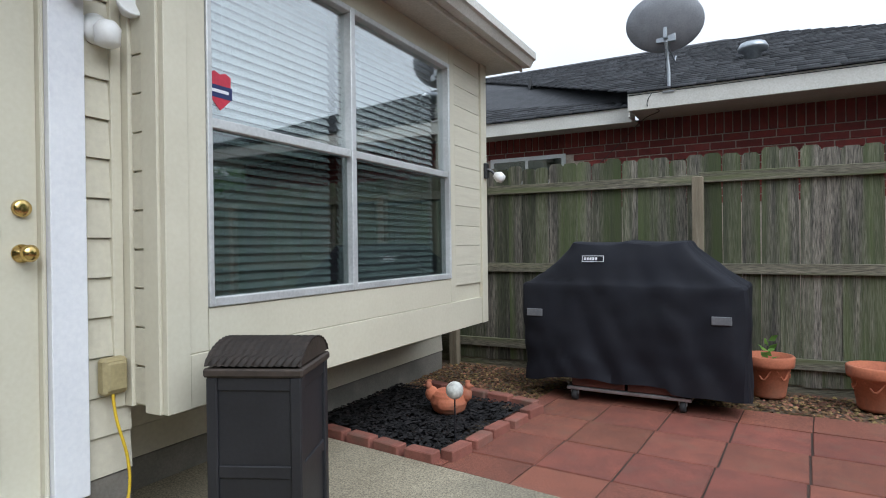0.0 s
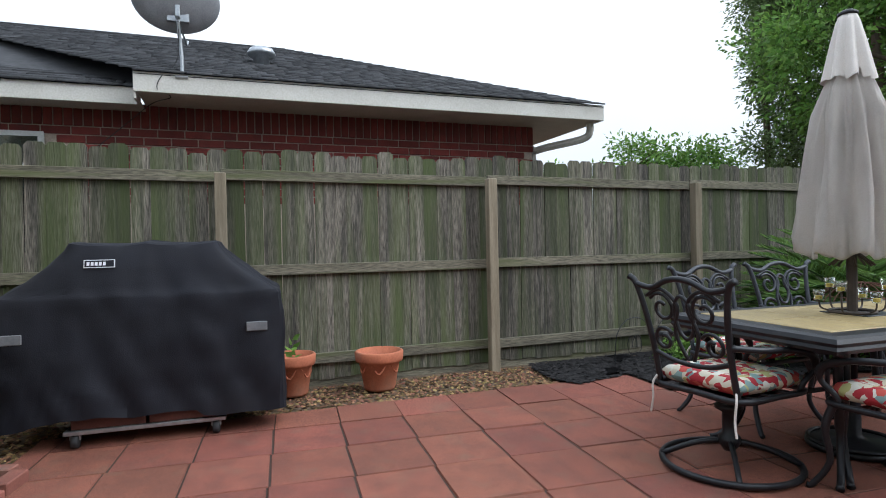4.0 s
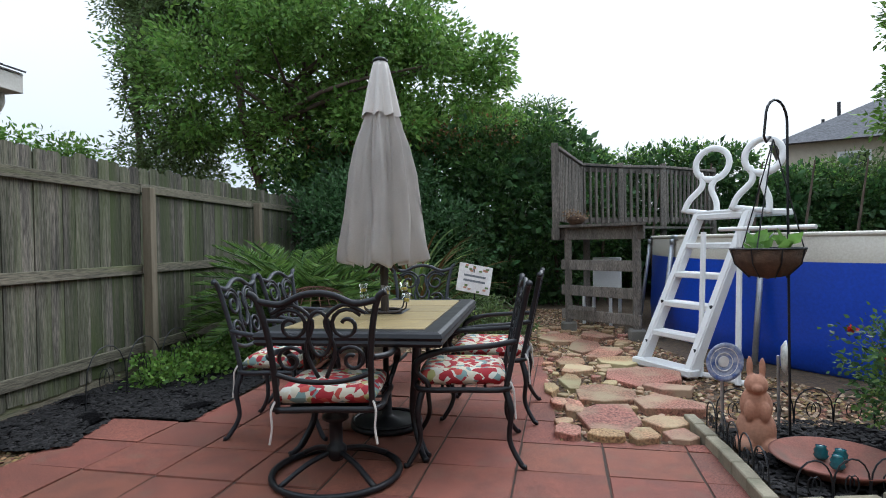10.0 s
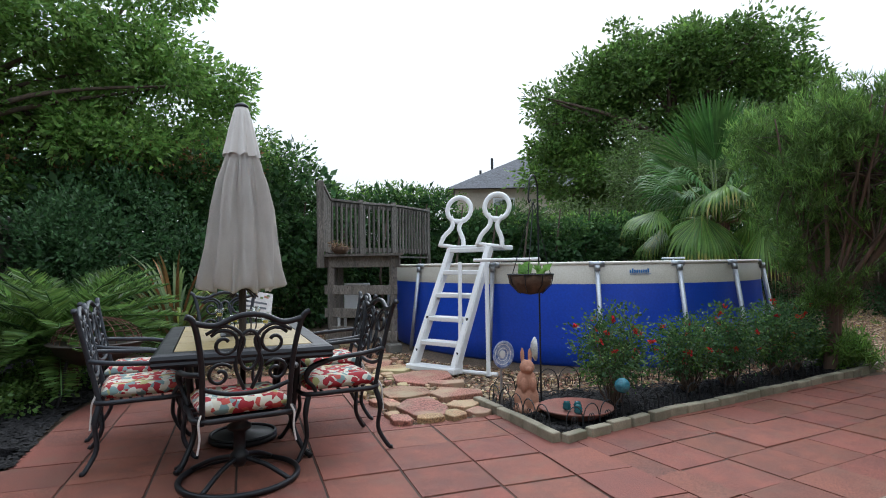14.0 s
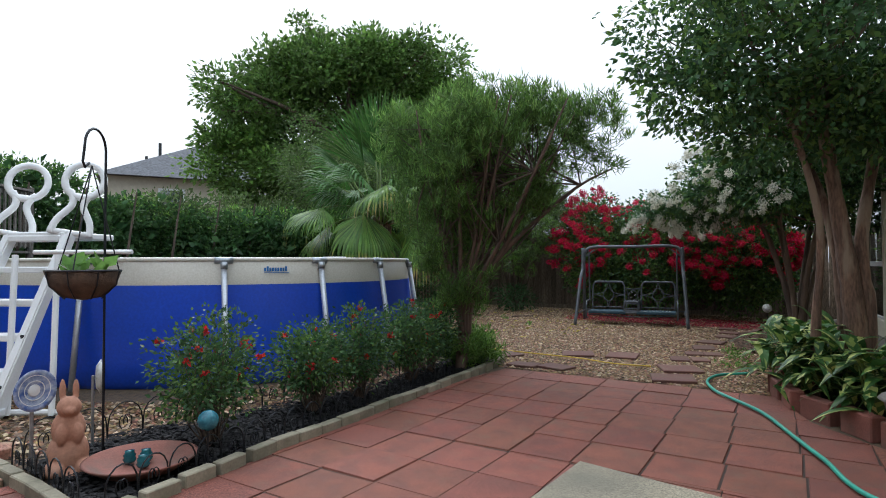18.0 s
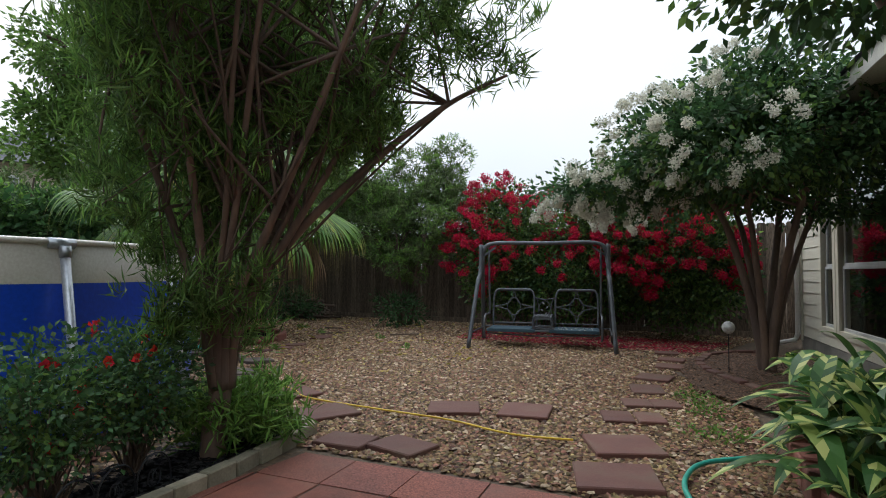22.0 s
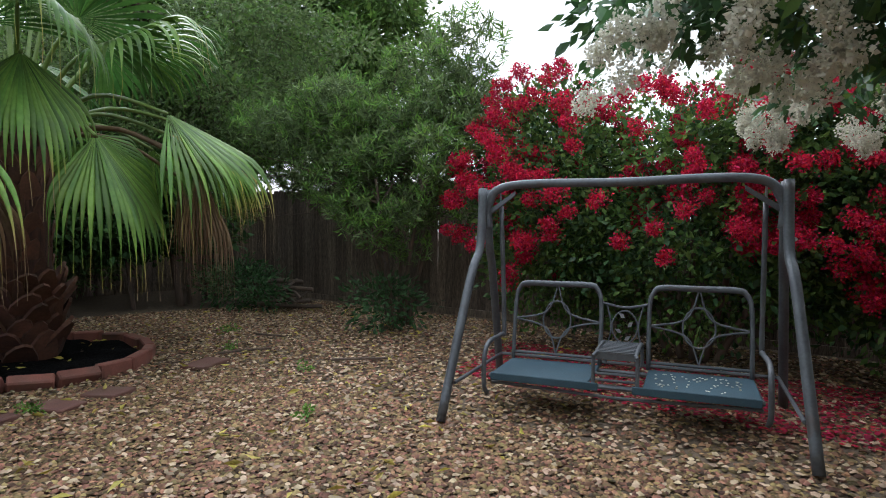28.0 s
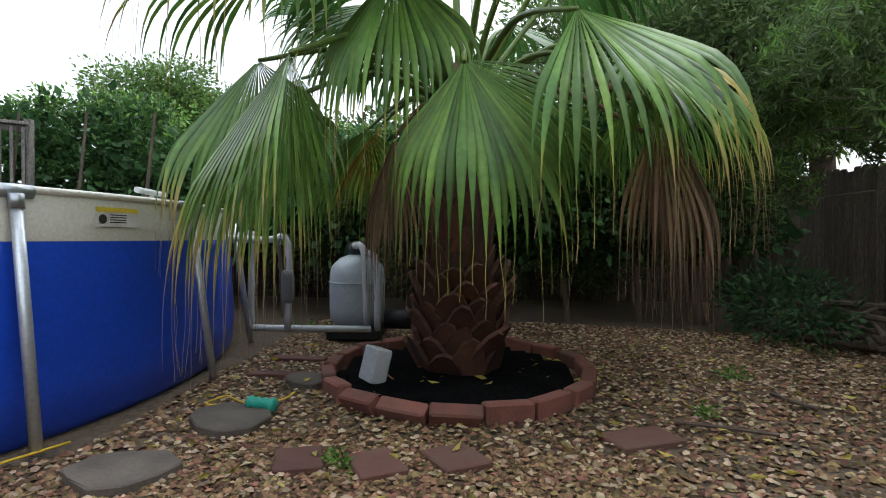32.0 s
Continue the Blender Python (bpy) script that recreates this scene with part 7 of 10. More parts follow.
# wall fittings by the door
sl = thing("security_light", "white twin security floodlight with sensor on the wall", "wall light", Matrix.Translation((DWX + 0.01, 0.805, 2.10)))
RX = Matrix.Rotation(math.pi / 2, 4, "Y")
part("base", lathe(bmesh.new(), [(0.06, 0.0), (0.06, 0.02), (0.045, 0.035), (0.0, 0.04)], 20, RX), M["plastic_white"], sl, smooth=True)
part("sensor", lathe(bmesh.new(), [(0.03, -0.06), (0.045, -0.05), (0.048, 0.01), (0.03, 0.035), (0.0, 0.04)], 16, Matrix.Translation((0.085, 0, -0.02))), M["plastic_white"], sl, smooth=True)
for sy in (-1, 1):
    part("lamp_head", lathe(bmesh.new(), [(0.02, -0.08), (0.035, -0.06), (0.06, 0.0), (0.062, 0.02), (0.055, 0.02), (0.0, 0.0)], 18, Matrix.Translation((0.09, sy * 0.10, 0.12)) @ Matrix.Rotation(radians(75), 4, "Y") @ Matrix.Rotation(radians(sy * 20), 4, "X")), M["plastic_white"], sl, smooth=True)
ol_ = thing("outlet_cover", "tan weatherproof outlet cover with a yellow cord", "outlet", Matrix.Translation((DWX + 0.02, 0.835, 0.735)))
part("box", boxed(0.0, 0.055, -0.05, 0.05, -0.07, 0.075, 0.012), mat("tan_plastic", (0.36, 0.30, 0.16), (0.30, 0.25, 0.13), rough=0.5, bump=0.05), ol_)
part("hood", boxed(0.05, 0.066, -0.04, 0.04, -0.055, 0.06, 0.008), bpy.data.materials["tan_plastic"], ol_)
cord = tagged(part("extension_cord", tube(bmesh.new(), smooth_path([(DWX + 0.06, 0.825, 0.68), (DWX + 0.075, 0.83, 0.57), (DWX + 0.09, 0.865, 0.40), (DWX + 0.10, 0.855, 0.25), (DWX + 0.13, 0.75, 0.10), (DWX + 0.22, 0.45, 0.014), (DWX + 0.5, 0.1, 0.013), (DWX + 0.55, -0.6, 0.013)], 6), 0.006, 6), M["yellow_cord"], smooth=True), "yellow extension cord hanging from the wall outlet", "cord")
cl = thing("corner_lamp", "small white bulb lamp on a black wall bracket", "wall light", Matrix.Translation((BX + 0.03, BY1 - 0.03, 1.86)))
part("bracket", boxed(0.0, 0.03, -0.03, 0.03, -0.05, 0.08, 0.006), M["black_plastic"], cl)
part("arm", tube(bmesh.new(), [(0.02, 0, 0.03), (0.06, 0.02, 0.01), (0.09, 0.03, -0.03)], 0.012, 8), M["black_plastic"], cl)
part("bulb", lathe(bmesh.new(), [(0.0, -0.05), (0.035, -0.04), (0.048, 0.0), (0.035, 0.03), (0.022, 0.05), (0.0, 0.05)], 18, Matrix.Translation((0.12, 0.04, -0.04)) @ Matrix.Rotation(radians(-60), 4, "Y")), M["plastic_white"], cl, smooth=True)

# satellite dish on the neighbour's eave
sd = thing("satellite_dish", "grey satellite dish on a mast at the roof edge", "satellite dish", Matrix.Translation((1.52, 5.72, 2.80)) @ Matrix.Scale(0.68, 4))
part("mast", tube(bmesh.new(), smooth_path([(0.0, 0.02, -0.02), (0.0, 0.02, 0.25), (-0.02, 0.0, 0.5), (-0.03, -0.06, 0.72)], 4), 0.024, 10), M["galv"], sd, smooth=True)
part("foot", boxed(-0.08, 0.08, -0.10, 0.10, -0.03, 0.0, 0.005, Matrix.Rotation(radians(22), 4, "X")), M["galv"], sd)
dm = Matrix.Translation((-0.03, -0.16, 0.93)) @ Matrix.Rotation(radians(8), 4, "Z") @ Matrix.Rotation(radians(-62), 4, "X") @ Matrix.Diagonal((1.28, 1.0, 1.0, 1))
dsh = bmesh.new()
lathe(dsh, [(0.0, 0.0), (0.15, 0.012), (0.30, 0.045), (0.42, 0.09), (0.43, 0.105), (0.415, 0.102), (0.30, 0.058), (0.15, 0.025), (0.0, 0.013)], 40, dm)
part("reflector", dsh, M["dish_pale"], sd, smooth=True)
part("bracket", boxed(-0.17, 0.11, -0.06, 0.0, 0.70, 0.82, 0.008), M["galv"], sd)
part("bracket_arm", boxed(-0.06, 0.0, -0.14, -0.02, 0.74, 0.90, 0.008), M["galv"], sd)
part("feed_arm", tube(bmesh.new(), [(-0.03, -0.1, 0.70), (0.05, 0.35, 0.52), (0.06, 0.40, 0.60)], 0.012, 8), M["galv"], sd)
part("cable", tube(bmesh.new(), smooth_path([(-0.03, -0.05, 0.6), (-0.06, 0.0, 0.2), (-0.25, -0.06, -0.05), (-0.3, -0.06, -0.22), (-0.15, 0.1, -0.28), (-0.4, 0.2, -0.36), (-0.75, 0.45, -0.6), (-1.2, 0.5, -1.0)], 5), 0.006, 5), M["rubber"], sd)


# ---- the table set ----
def spiral(cx, cz, r0, turns, a0, sgn=1, n=18):
    return [(cx + r0 * (1 - 0.72 * k / n) * math.cos(a0 + sgn * turns * math.tau * k / n), cz + r0 * (1 - 0.72 * k / n) * math.sin(a0 + sgn * turns * math.tau * k / n)) for k in range(n + 1)]


def garden_chair(swivel, material, label, group="chairs round the table"):
    """Faces local +y. Cast scroll back, curved arms, padded cushion with ties."""
    t = thing("garden_chair", label, "chair", None, group)
    lean = lambda x, z: (x, -0.24 - 0.22 * (z - 0.44), z)
    fr = bmesh.new()
    seat = smooth_path([(-0.25, -0.24, 0.42), (-0.27, 0.0, 0.42), (-0.25, 0.24, 0.42), (0.0, 0.26, 0.42), (0.25, 0.24, 0.42), (0.27, 0.0, 0.42), (0.25, -0.24, 0.42), (0.0, -0.25, 0.42)], 4, True)
    tube(fr, seat, 0.016, 8, True)
    for y in (-0.12, 0.0, 0.12):
        tube(fr, [(-0.26, y, 0.415), (0.26, y, 0.415)], 0.009, 6)
    part("seat_frame", fr, material, t, smooth=True)
    bk = bmesh.new()
    for s in (-1, 1):
        tube(bk, smooth_path([lean(s * 0.235, 0.40), lean(s * 0.235, 0.60), lean(s * 0.25, 0.80), lean(s * 0.285, 0.965), lean(s * 0.325, 1.00)], 5), [0.016] * 15 + [0.017] * 5 + [0.02], 8)
    tube(bk, smooth_path([lean(-0.29, 0.965), lean(-0.18, 0.945), lean(-0.08, 0.985), lean(0.0, 0.997), lean(0.08, 0.985), lean(0.18, 0.945), lean(0.29, 0.965)], 5), 0.016, 8)
    tube(bk, smooth_path([lean(-0.235, 0.60), lean(-0.12, 0.565), lean(0.0, 0.555), lean(0.12, 0.565), lean(0.235, 0.60)], 4), 0.013, 8)
    part("back_frame", bk, material, t, smooth=True)
    sc = bmesh.new()
    for s in (-1, 1):
        for cx, cz, r0, tn, a0, sg in ((0.13, 0.84, 0.085, 1.3, 0.6, 1), (0.15, 0.67, 0.070, 1.25, 2.6, -1)):
            tube(sc, [lean(s * x, z) for x, z in spiral(cx, cz, r0, tn, a0, sg)], 0.0105, 6)
        tube(sc, smooth_path([lean(s * 0.225, 0.90), lean(s * 0.12, 0.94), lean(s * 0.03, 0.86), lean(s * 0.07, 0.72), lean(s * 0.02, 0.58)], 5), 0.0105, 6)
    ov = [(0.055 * math.cos(a), 0.80 + 0.11 * math.sin(a)) for a in np.linspace(0, math.tau, 21)[:-1]]
    tube(sc, [lean(x, z) for x, z in ov], 0.0105, 6, True)
    part("back_scroll", sc, material, t, smooth=True)
    for s in (-1, 1):
        part("arm", tube(bmesh.new(), smooth_path([lean(s * 0.245, 0.68), (s * 0.30, -0.15, 0.665), (s * 0.315, 0.08, 0.645), (s * 0.31, 0.22, 0.60), (s * 0.295, 0.25, 0.53), (s * 0.275, 0.20, 0.47), (s * 0.262, 0.18, 0.42)], 5), [0.016] * 12 + [0.02] * 7 + [0.014] * 12, 8), material, t, smooth=True)
    if not swivel:
        for sx in (-1, 1):
            for sy in (-1, 1):
                y0 = 0.22 if sy > 0 else -0.23
                part("leg", tube(bmesh.new(), smooth_path([(sx * 0.24, y0, 0.42), (sx * 0.265, y0 + sy * 0.03, 0.30), (sx * 0.25, y0 + sy * 0.02, 0.14), (sx * 0.285, y0 + sy * 0.08, 0.02), (sx * 0.30, y0 + sy * 0.10, 0.014)], 5), [0.019] * 6 + [0.015] * 10 + [0.012] * 4 + [0.016], 8), material, t, smooth=True)
    else:
        part("swivel_column", lathe(bmesh.new(), [(0.03, 0.08), (0.055, 0.12), (0.055, 0.15), (0.035, 0.17), (0.035, 0.28), (0.07, 0.30), (0.07, 0.32), (0.04, 0.34), (0.12, 0.39), (0.14, 0.41)], 18), material, t, smooth=True)
        part("ring", tube(bmesh.new(), ring_points(0.335, 40, 0.022), 0.017, 8, True), material, t, smooth=True)
        for k in range(4):
            a = math.pi / 4 + k * math.pi / 2
            part("strut", tube(bmesh.new(), smooth_path([(0.04 * math.cos(a), 0.04 * math.sin(a), 0.13), (0.18 * math.cos(a), 0.18 * math.sin(a), 0.10), (0.335 * math.cos(a), 0.335 * math.sin(a), 0.03)], 4), 0.015, 6), material, t, smooth=True)
        part("tray", boxed(-0.2, 0.2, -0.2, 0.2, 0.395, 0.41, 0.004), material, t)
    cu = bmesh.new()
    n = 18
    for top in (1, -1):
        vs = {}
        for i in range(n + 1):
            for j in range(n + 1):
                u, v = -1 + 2 * i / n, -1 + 2 * j / n
                edge_ = max(0, 1 - max(abs(u), abs(v)) ** 6)
                tuft = sum(math.exp(-(((u - a) ** 2 + (v - b) ** 2) / 0.035)) for a in (-0.4, 0.4) for b in (-0.4, 0.4))
                z = 0.475 + top * (0.008 + 0.040 * edge_ ** 0.5 - (0.022 * tuft if top > 0 else 0))
                vs[i, j] = cu.verts.new((u * 0.255 * (1 - 0.04 * v * v), 0.01 + v * 0.245 * (1 - 0.04 * u * u), z))
        for i in range(n):
            for j in range(n):
                cu.faces.new((vs[i, j], vs[i + 1, j], vs[i + 1, j + 1], vs[i, j + 1]))
    bmesh.ops.remove_doubles(cu, verts=cu.verts, dist=0.001)
    rim = [e for e in cu.edges if e.is_boundary]
    bmesh.ops.bridge_loops(cu, edges=rim)
    cush = part("cushion", cu, M["cushion"], t, "red floral printed cushion", smooth=True)
    part("piping", tube(bmesh.new(), [(0.25 * math.copysign(abs(math.cos(a)) ** 0.35, math.cos(a)), 0.01 + 0.24 * math.copysign(abs(math.sin(a)) ** 0.35, math.sin(a)), 0.475) for a in np.linspace(0, math.tau, 41)[:-1]], 0.006, 5, True), M["cushion"], cush)
    for s in (-1, 1):
        part("tie", tube(bmesh.new(), smooth_path([(s * 0.235, -0.25, 0.47), (s * 0.255, -0.275, 0.42), (s * 0.25, -0.28, 0.34), (s * 0.262, -0.285, 0.26)], 4), 0.006, 5), M["paper"], cush, "pale fabric tie")
    return t


sw_chair = garden_chair(True, M["iron"], "black cast-metal swivel chair with floral cushion")
sw_chair.matrix_basis = yaw_at(4.37, 2.27, -84)
ch = garden_chair(False, M["iron"], "black cast-metal garden chair with floral cushion")
ch.matrix_basis = yaw_at(4.80, 1.62, 3)
copy_thing(ch, yaw_at(5.60, 1.50, -4))
chg = garden_chair(False, M["iron_grey"], "grey-black scrolled metal chair with floral cushion")
chg.matrix_basis = yaw_at(5.14, 2.84, 184)
copy_thing(chg, yaw_at(5.90, 2.90, 178))
copy_thing(chg, yaw_at(6.62, 2.22, 92))

tab = thing("garden_table", "dark metal garden table with tan stone tiles", "table", yaw_at(5.28, 2.2, -1.5))
TX, TY = 0.88, 0.53
rim = bmesh.new()
prof = [(0.0, 0.745), (0.0, 0.752), (0.085, 0.752), (0.105, 0.742), (0.115, 0.722), (0.105, 0.705), (0.112, 0.69), (0.10, 0.672), (0.07, 0.668), (0.0, 0.70)]
loops = []
for d, z in prof:
    hx, hy = TX - 0.115 + d, TY - 0.115 + d
    loops.append([rim.verts.new(c) for c in ((-hx, -hy, z), (hx, -hy, z), (hx, hy, z), (-hx, hy, z))])
for a, b in zip(loops, loops[1:] + loops[:1]):
    for k in range(4):
        rim.faces.new((a[k], a[(k + 1) % 4], b[(k + 1) % 4], b[k]))
part("rim", rim, M["iron"], tab)
part("underframe", boxed(-TX + 0.116, TX - 0.116, -TY + 0.116, TY - 0.116, 0.70, 0.735), M["iron"], tab)
for i in range(4):
    for j in range(2):
        w, h = (2 * TX - 0.24) / 4, (2 * TY - 0.24) / 2
        x0, y0 = -TX + 0.12 + i * w, -TY + 0.12 + j * h
        part("tile", boxed(x0 + 0.003, x0 + w - 0.003, y0 + 0.003, y0 + h - 0.003, 0.735, 0.755, 0.003), M["table_tile"], tab)
part("umbrella_plate", boxed(-0.14, 0.14, -0.14, 0.14, 0.755, 0.760, 0.002), M["iron_grey"], tab)
for sx in (-1, 1):
    for sy in (-1, 1):
        lg = bmesh.new()
        for off in (-0.022, 0.022):
            tube(lg, smooth_path([(sx * 0.60 + off, sy * 0.34, 0.70), (sx * 0.58 + off, sy * 0.32, 0.45), (sx * 0.56 + off * 0.4, sy * 0.30, 0.22), (sx * 0.62 + off * 1.2, sy * 0.36, 0.05), (sx * 0.67 + off * 1.6, sy * 0.40, 0.014)], 5), [0.022] * 10 + [0.017] * 10 + [0.02], 8)
        part("leg", lg, M["iron"], tab, smooth=True)
part("stretcher", tube(bmesh.new(), [(-0.57, 0, 0.35), (0.57, 0, 0.35)], 0.014, 8), M["iron"], tab)

umb = thing("patio_umbrella", "closed beige patio umbrella standing through the table", "umbrella", yaw_at(5.2, 2.19))
part("pole", tube(bmesh.new(), [(0, 0, 0.05), (0, 0, 2.44)], 0.020, 12), M["iron"], umb, "dark metal pole", smooth=True)
part("pole_sleeve", tube(bmesh.new(), [(0, 0, 0.70), (0, 0, 1.20)], 0.027, 12), M["wicker"], umb)
cn = bmesh.new()
N, rings = 128, []
for z, r, dp in ((2.43, 0.045, 0.02), (2.40, 0.055, 0.06), (2.28, 0.078, 0.14), (2.15, 0.100, 0.18), (2.07, 0.112, 0.22)):
    rings.append([cn.verts.new((r * (1 + dp * math.cos(8 * a)) * math.cos(a), r * (1 + dp * math.cos(8 * a)) * math.sin(a), z + 0.012 * math.sin(8 * a) * (z < 2.1))) for a in [math.tau * k / N for k in range(N)]])
for a, b in zip(rings, rings[1:]):
    for k in range(N):
        cn.faces.new((a[k], a[(k + 1) % N], b[(k + 1) % N], b[k]))
cn.faces.new(rings[0])
part("vent", cn, M["canvas"], umb, "beige canvas vent cap", smooth=True)
cn = bmesh.new()
rings = []
for z, r, dp in ((2.12, 0.085, 0.16), (2.02, 0.115, 0.24), (1.88, 0.150, 0.30), (1.68, 0.178, 0.32), (1.4, 0.205, 0.32), (1.2, 0.225, 0.30), (1.10, 0.235, 0.28), (1.085, 0.228, 0.25)):
    rings.append([])
    for k in range(N):
        a = math.tau * k / N
        fold = dp * (1 - 1.6 * abs(math.sin(4 * a + 0.6 * math.sin(z * 3) + 0.35 * math.sin(3 * a)))) + 0.06 * math.sin(17 * a + z * 4) + 0.05 * math.sin(23 * a - z * 5)
        rings[-1].append(cn.verts.new((r * (1 + fold) * math.cos(a), r * (1 + fold) * math.sin(a), z + 0.02 * math.cos(8 * a) * (z < 1.2))))
for a, b in zip(rings, rings[1:]):
    for k in range(N):
        cn.faces.new((a[k], a[(k + 1) % N], b[(k + 1) % N], b[k]))
bmesh.ops.solidify(cn, geom=cn.faces[:], thickness=0.004)
part("canopy", cn, M["canvas"], umb, "folded beige checked canvas", smooth=True)
part("finial", lathe(bmesh.new(), [(0.05, 2.43), (0.052, 2.445), (0.03, 2.46), (0.0, 2.47)], 16), M["iron"], umb, smooth=True)
for k in range(8):
    a = math.tau * k / 8
    part("rib_tip", tube(bmesh.new(), [(0.03 * math.cos(a), 0.03 * math.sin(a), 1.10), (0.11 * math.cos(a), 0.11 * math.sin(a), 1.03)], 0.007, 6), M["wicker"], umb)
ub = thing("umbrella_base", "dark cast-iron lattice umbrella base under the table", "umbrella base", yaw_at(5.2, 2.19))
part("hub", lathe(bmesh.new(), [(0.24, 0.006), (0.24, 0.03), (0.21, 0.04), (0.06, 0.06), (0.035, 0.08), (0.033, 0.32), (0.03, 0.33)], 28), M["iron"], ub, smooth=True)
part("lattice", tube(bmesh.new(), ring_points(0.225, 36, 0.045), 0.012, 6, True), M["iron"], ub)
cand = thing("candle_holder", "brown metal candle ring with small glass cups on the table", "candle holder", yaw_at(5.2, 2.19, 0, 0.76))
part("ring", tube(bmesh.new(), ring_points(0.11, 28, 0.012), 0.010, 6, True), M["wicker"], cand)
for k in range(6):
    a = math.tau * k / 6 + 0.3
    arm = part("arm", tube(bmesh.new(), smooth_path([(0.10 * math.cos(a), 0.10 * math.sin(a), 0.012), (0.15 * math.cos(a), 0.15 * math.sin(a), 0.03), (0.16 * math.cos(a), 0.16 * math.sin(a), 0.07 + 0.06 * (k % 2))], 4), 0.005, 6), M["wicker"], cand)
    c = part("cup", lathe(bmesh.new(), [(0.022, 0.0), (0.032, 0.06), (0.030, 0.06), (0.020, 0.004), (0.0, 0.004)], 16, Matrix.Translation((0.16 * math.cos(a), 0.16 * math.sin(a), 0.072 + 0.06 * (k % 2)))), M["clear"], cand, "clear glass cup", smooth=True)
    part("candle", lathe(bmesh.new(), [(0.018, 0.006), (0.018, 0.025), (0.0, 0.026)], 12, Matrix.Translation((0.16 * math.cos(a), 0.16 * math.sin(a), 0.072 + 0.06 * (k % 2)))), M["yellow_ink"], c)

# fire pit, sign, sago, flax and wire hoops by the fence
fp = thing("fire_pit", "rusty round fire pit with a mesh lid", "fire pit", yaw_at(7.0, 3.35))
part("bowl", lathe(bmesh.new(), [(0.0, 0.36), (0.20, 0.38), (0.34, 0.48), (0.38, 0.56), (0.42, 0.565), (0.42, 0.575), (0.37, 0.575), (0.0, 0.50)], 28), M["wicker"], fp, smooth=True)
ml = bmesh.new()
for k in range(12):
    a = math.pi * k / 12
    tube(ml, [(0.37 * math.cos(b) * math.cos(a), 0.37 * math.cos(b) * math.sin(a), 0.58 + 0.22 * math.sin(b)) for b in np.linspace(0, math.pi, 13)], 0.004, 4)
for b in (0.2, 0.5, 0.8, 1.1):
    tube(ml, ring_points(0.37 * math.cos(b), 24, 0.58 + 0.22 * math.sin(b)), 0.004, 4, True)
part("mesh_lid", ml, M["palm_boot"], fp)
for k in range(3):
    a = math.tau * k / 3
    part("leg", tube(bmesh.new(), [(0.26 * math.cos(a), 0.26 * math.sin(a), 0.42), (0.34 * math.cos(a), 0.34 * math.sin(a), 0.0)], 0.014, 6), M["iron"], fp)
sg = thing("garden_sign", "pale floral printed sign on a metal stake", "sign", Matrix.Translation((8.2, 1.82, 0)) @ Matrix.Rotation(radians(-78), 4, "Z"))
part("stake", tube(bmesh.new(), [(0, 0.02, -0.02), (0, 0.02, 0.9)], 0.007, 6), M["iron"], sg)
fm = Matrix.Translation((0, 0, 0.78)) @ Matrix.Rotation(radians(12), 4, "Y") @ Matrix.Rotation(radians(-16), 4, "X")
pl = part("panel", boxed(-0.2, 0.2, -0.006, 0.006, -0.17, 0.17, 0.002, fm), M["paper"], sg, "pale printed panel")
r = random.Random(2)
for k in range(16):
    x, z = r.uniform(-0.17, 0.17), r.choice((-1, 1)) * r.uniform(0.08, 0.15)
    part("print_mark", boxed(x - 0.018, x + 0.018, -0.0085, -0.0065, z - 0.012, z + 0.012, 0, fm), M["terra_pale"] if k % 2 else M["leaf_olive"], pl)
for z in (-0.03, 0.03):
    part("print_line", boxed(-0.13, 0.13, -0.0085, -0.0065, z - 0.012, z + 0.012, 0, fm), M["dish"], pl)


def strap_leaves(t, name, count, length, width, material, seed, up=0.9, droop=0.9, seg=6, ztop=0.0, both=True):
    """Arching strap leaves from one crown."""
    g = np.random.default_rng(seed)
    v, f = [], []
    for k in range(count):
        a = g.uniform(0, math.tau)
        L = length * g.uniform(0.65, 1.1)
        e = g.uniform(0.35, 1.0) * up * math.pi / 2
        side = np.array((-math.sin(a), math.cos(a), 0))
        p = np.array((0.05 * math.cos(a), 0.05 * math.sin(a), ztop))
        ang = e
        base = len(v)
        for i in range(seg + 1):
            s = i / seg
            w = width * (0.55 + 0.9 * s) * (1 - s ** 3) + 0.002
            v += [p - side * w / 2, p + np.array((0, 0, -0.15 * w)), p + side * w / 2]
            p = p + np.array((math.cos(a) * math.cos(ang), math.sin(a) * math.cos(ang), math.sin(ang))) * L / seg
            ang -= droop * (0.3 + s) * math.pi / 2 / seg * 1.6
        for i in range(seg):
            for j in range(2):
                q = base + i * 3 + j
                f.append([q, q + 3, q + 4, q + 1])
    return share(name, np_mesh(name, np.array(v), np.array(f), material), t)


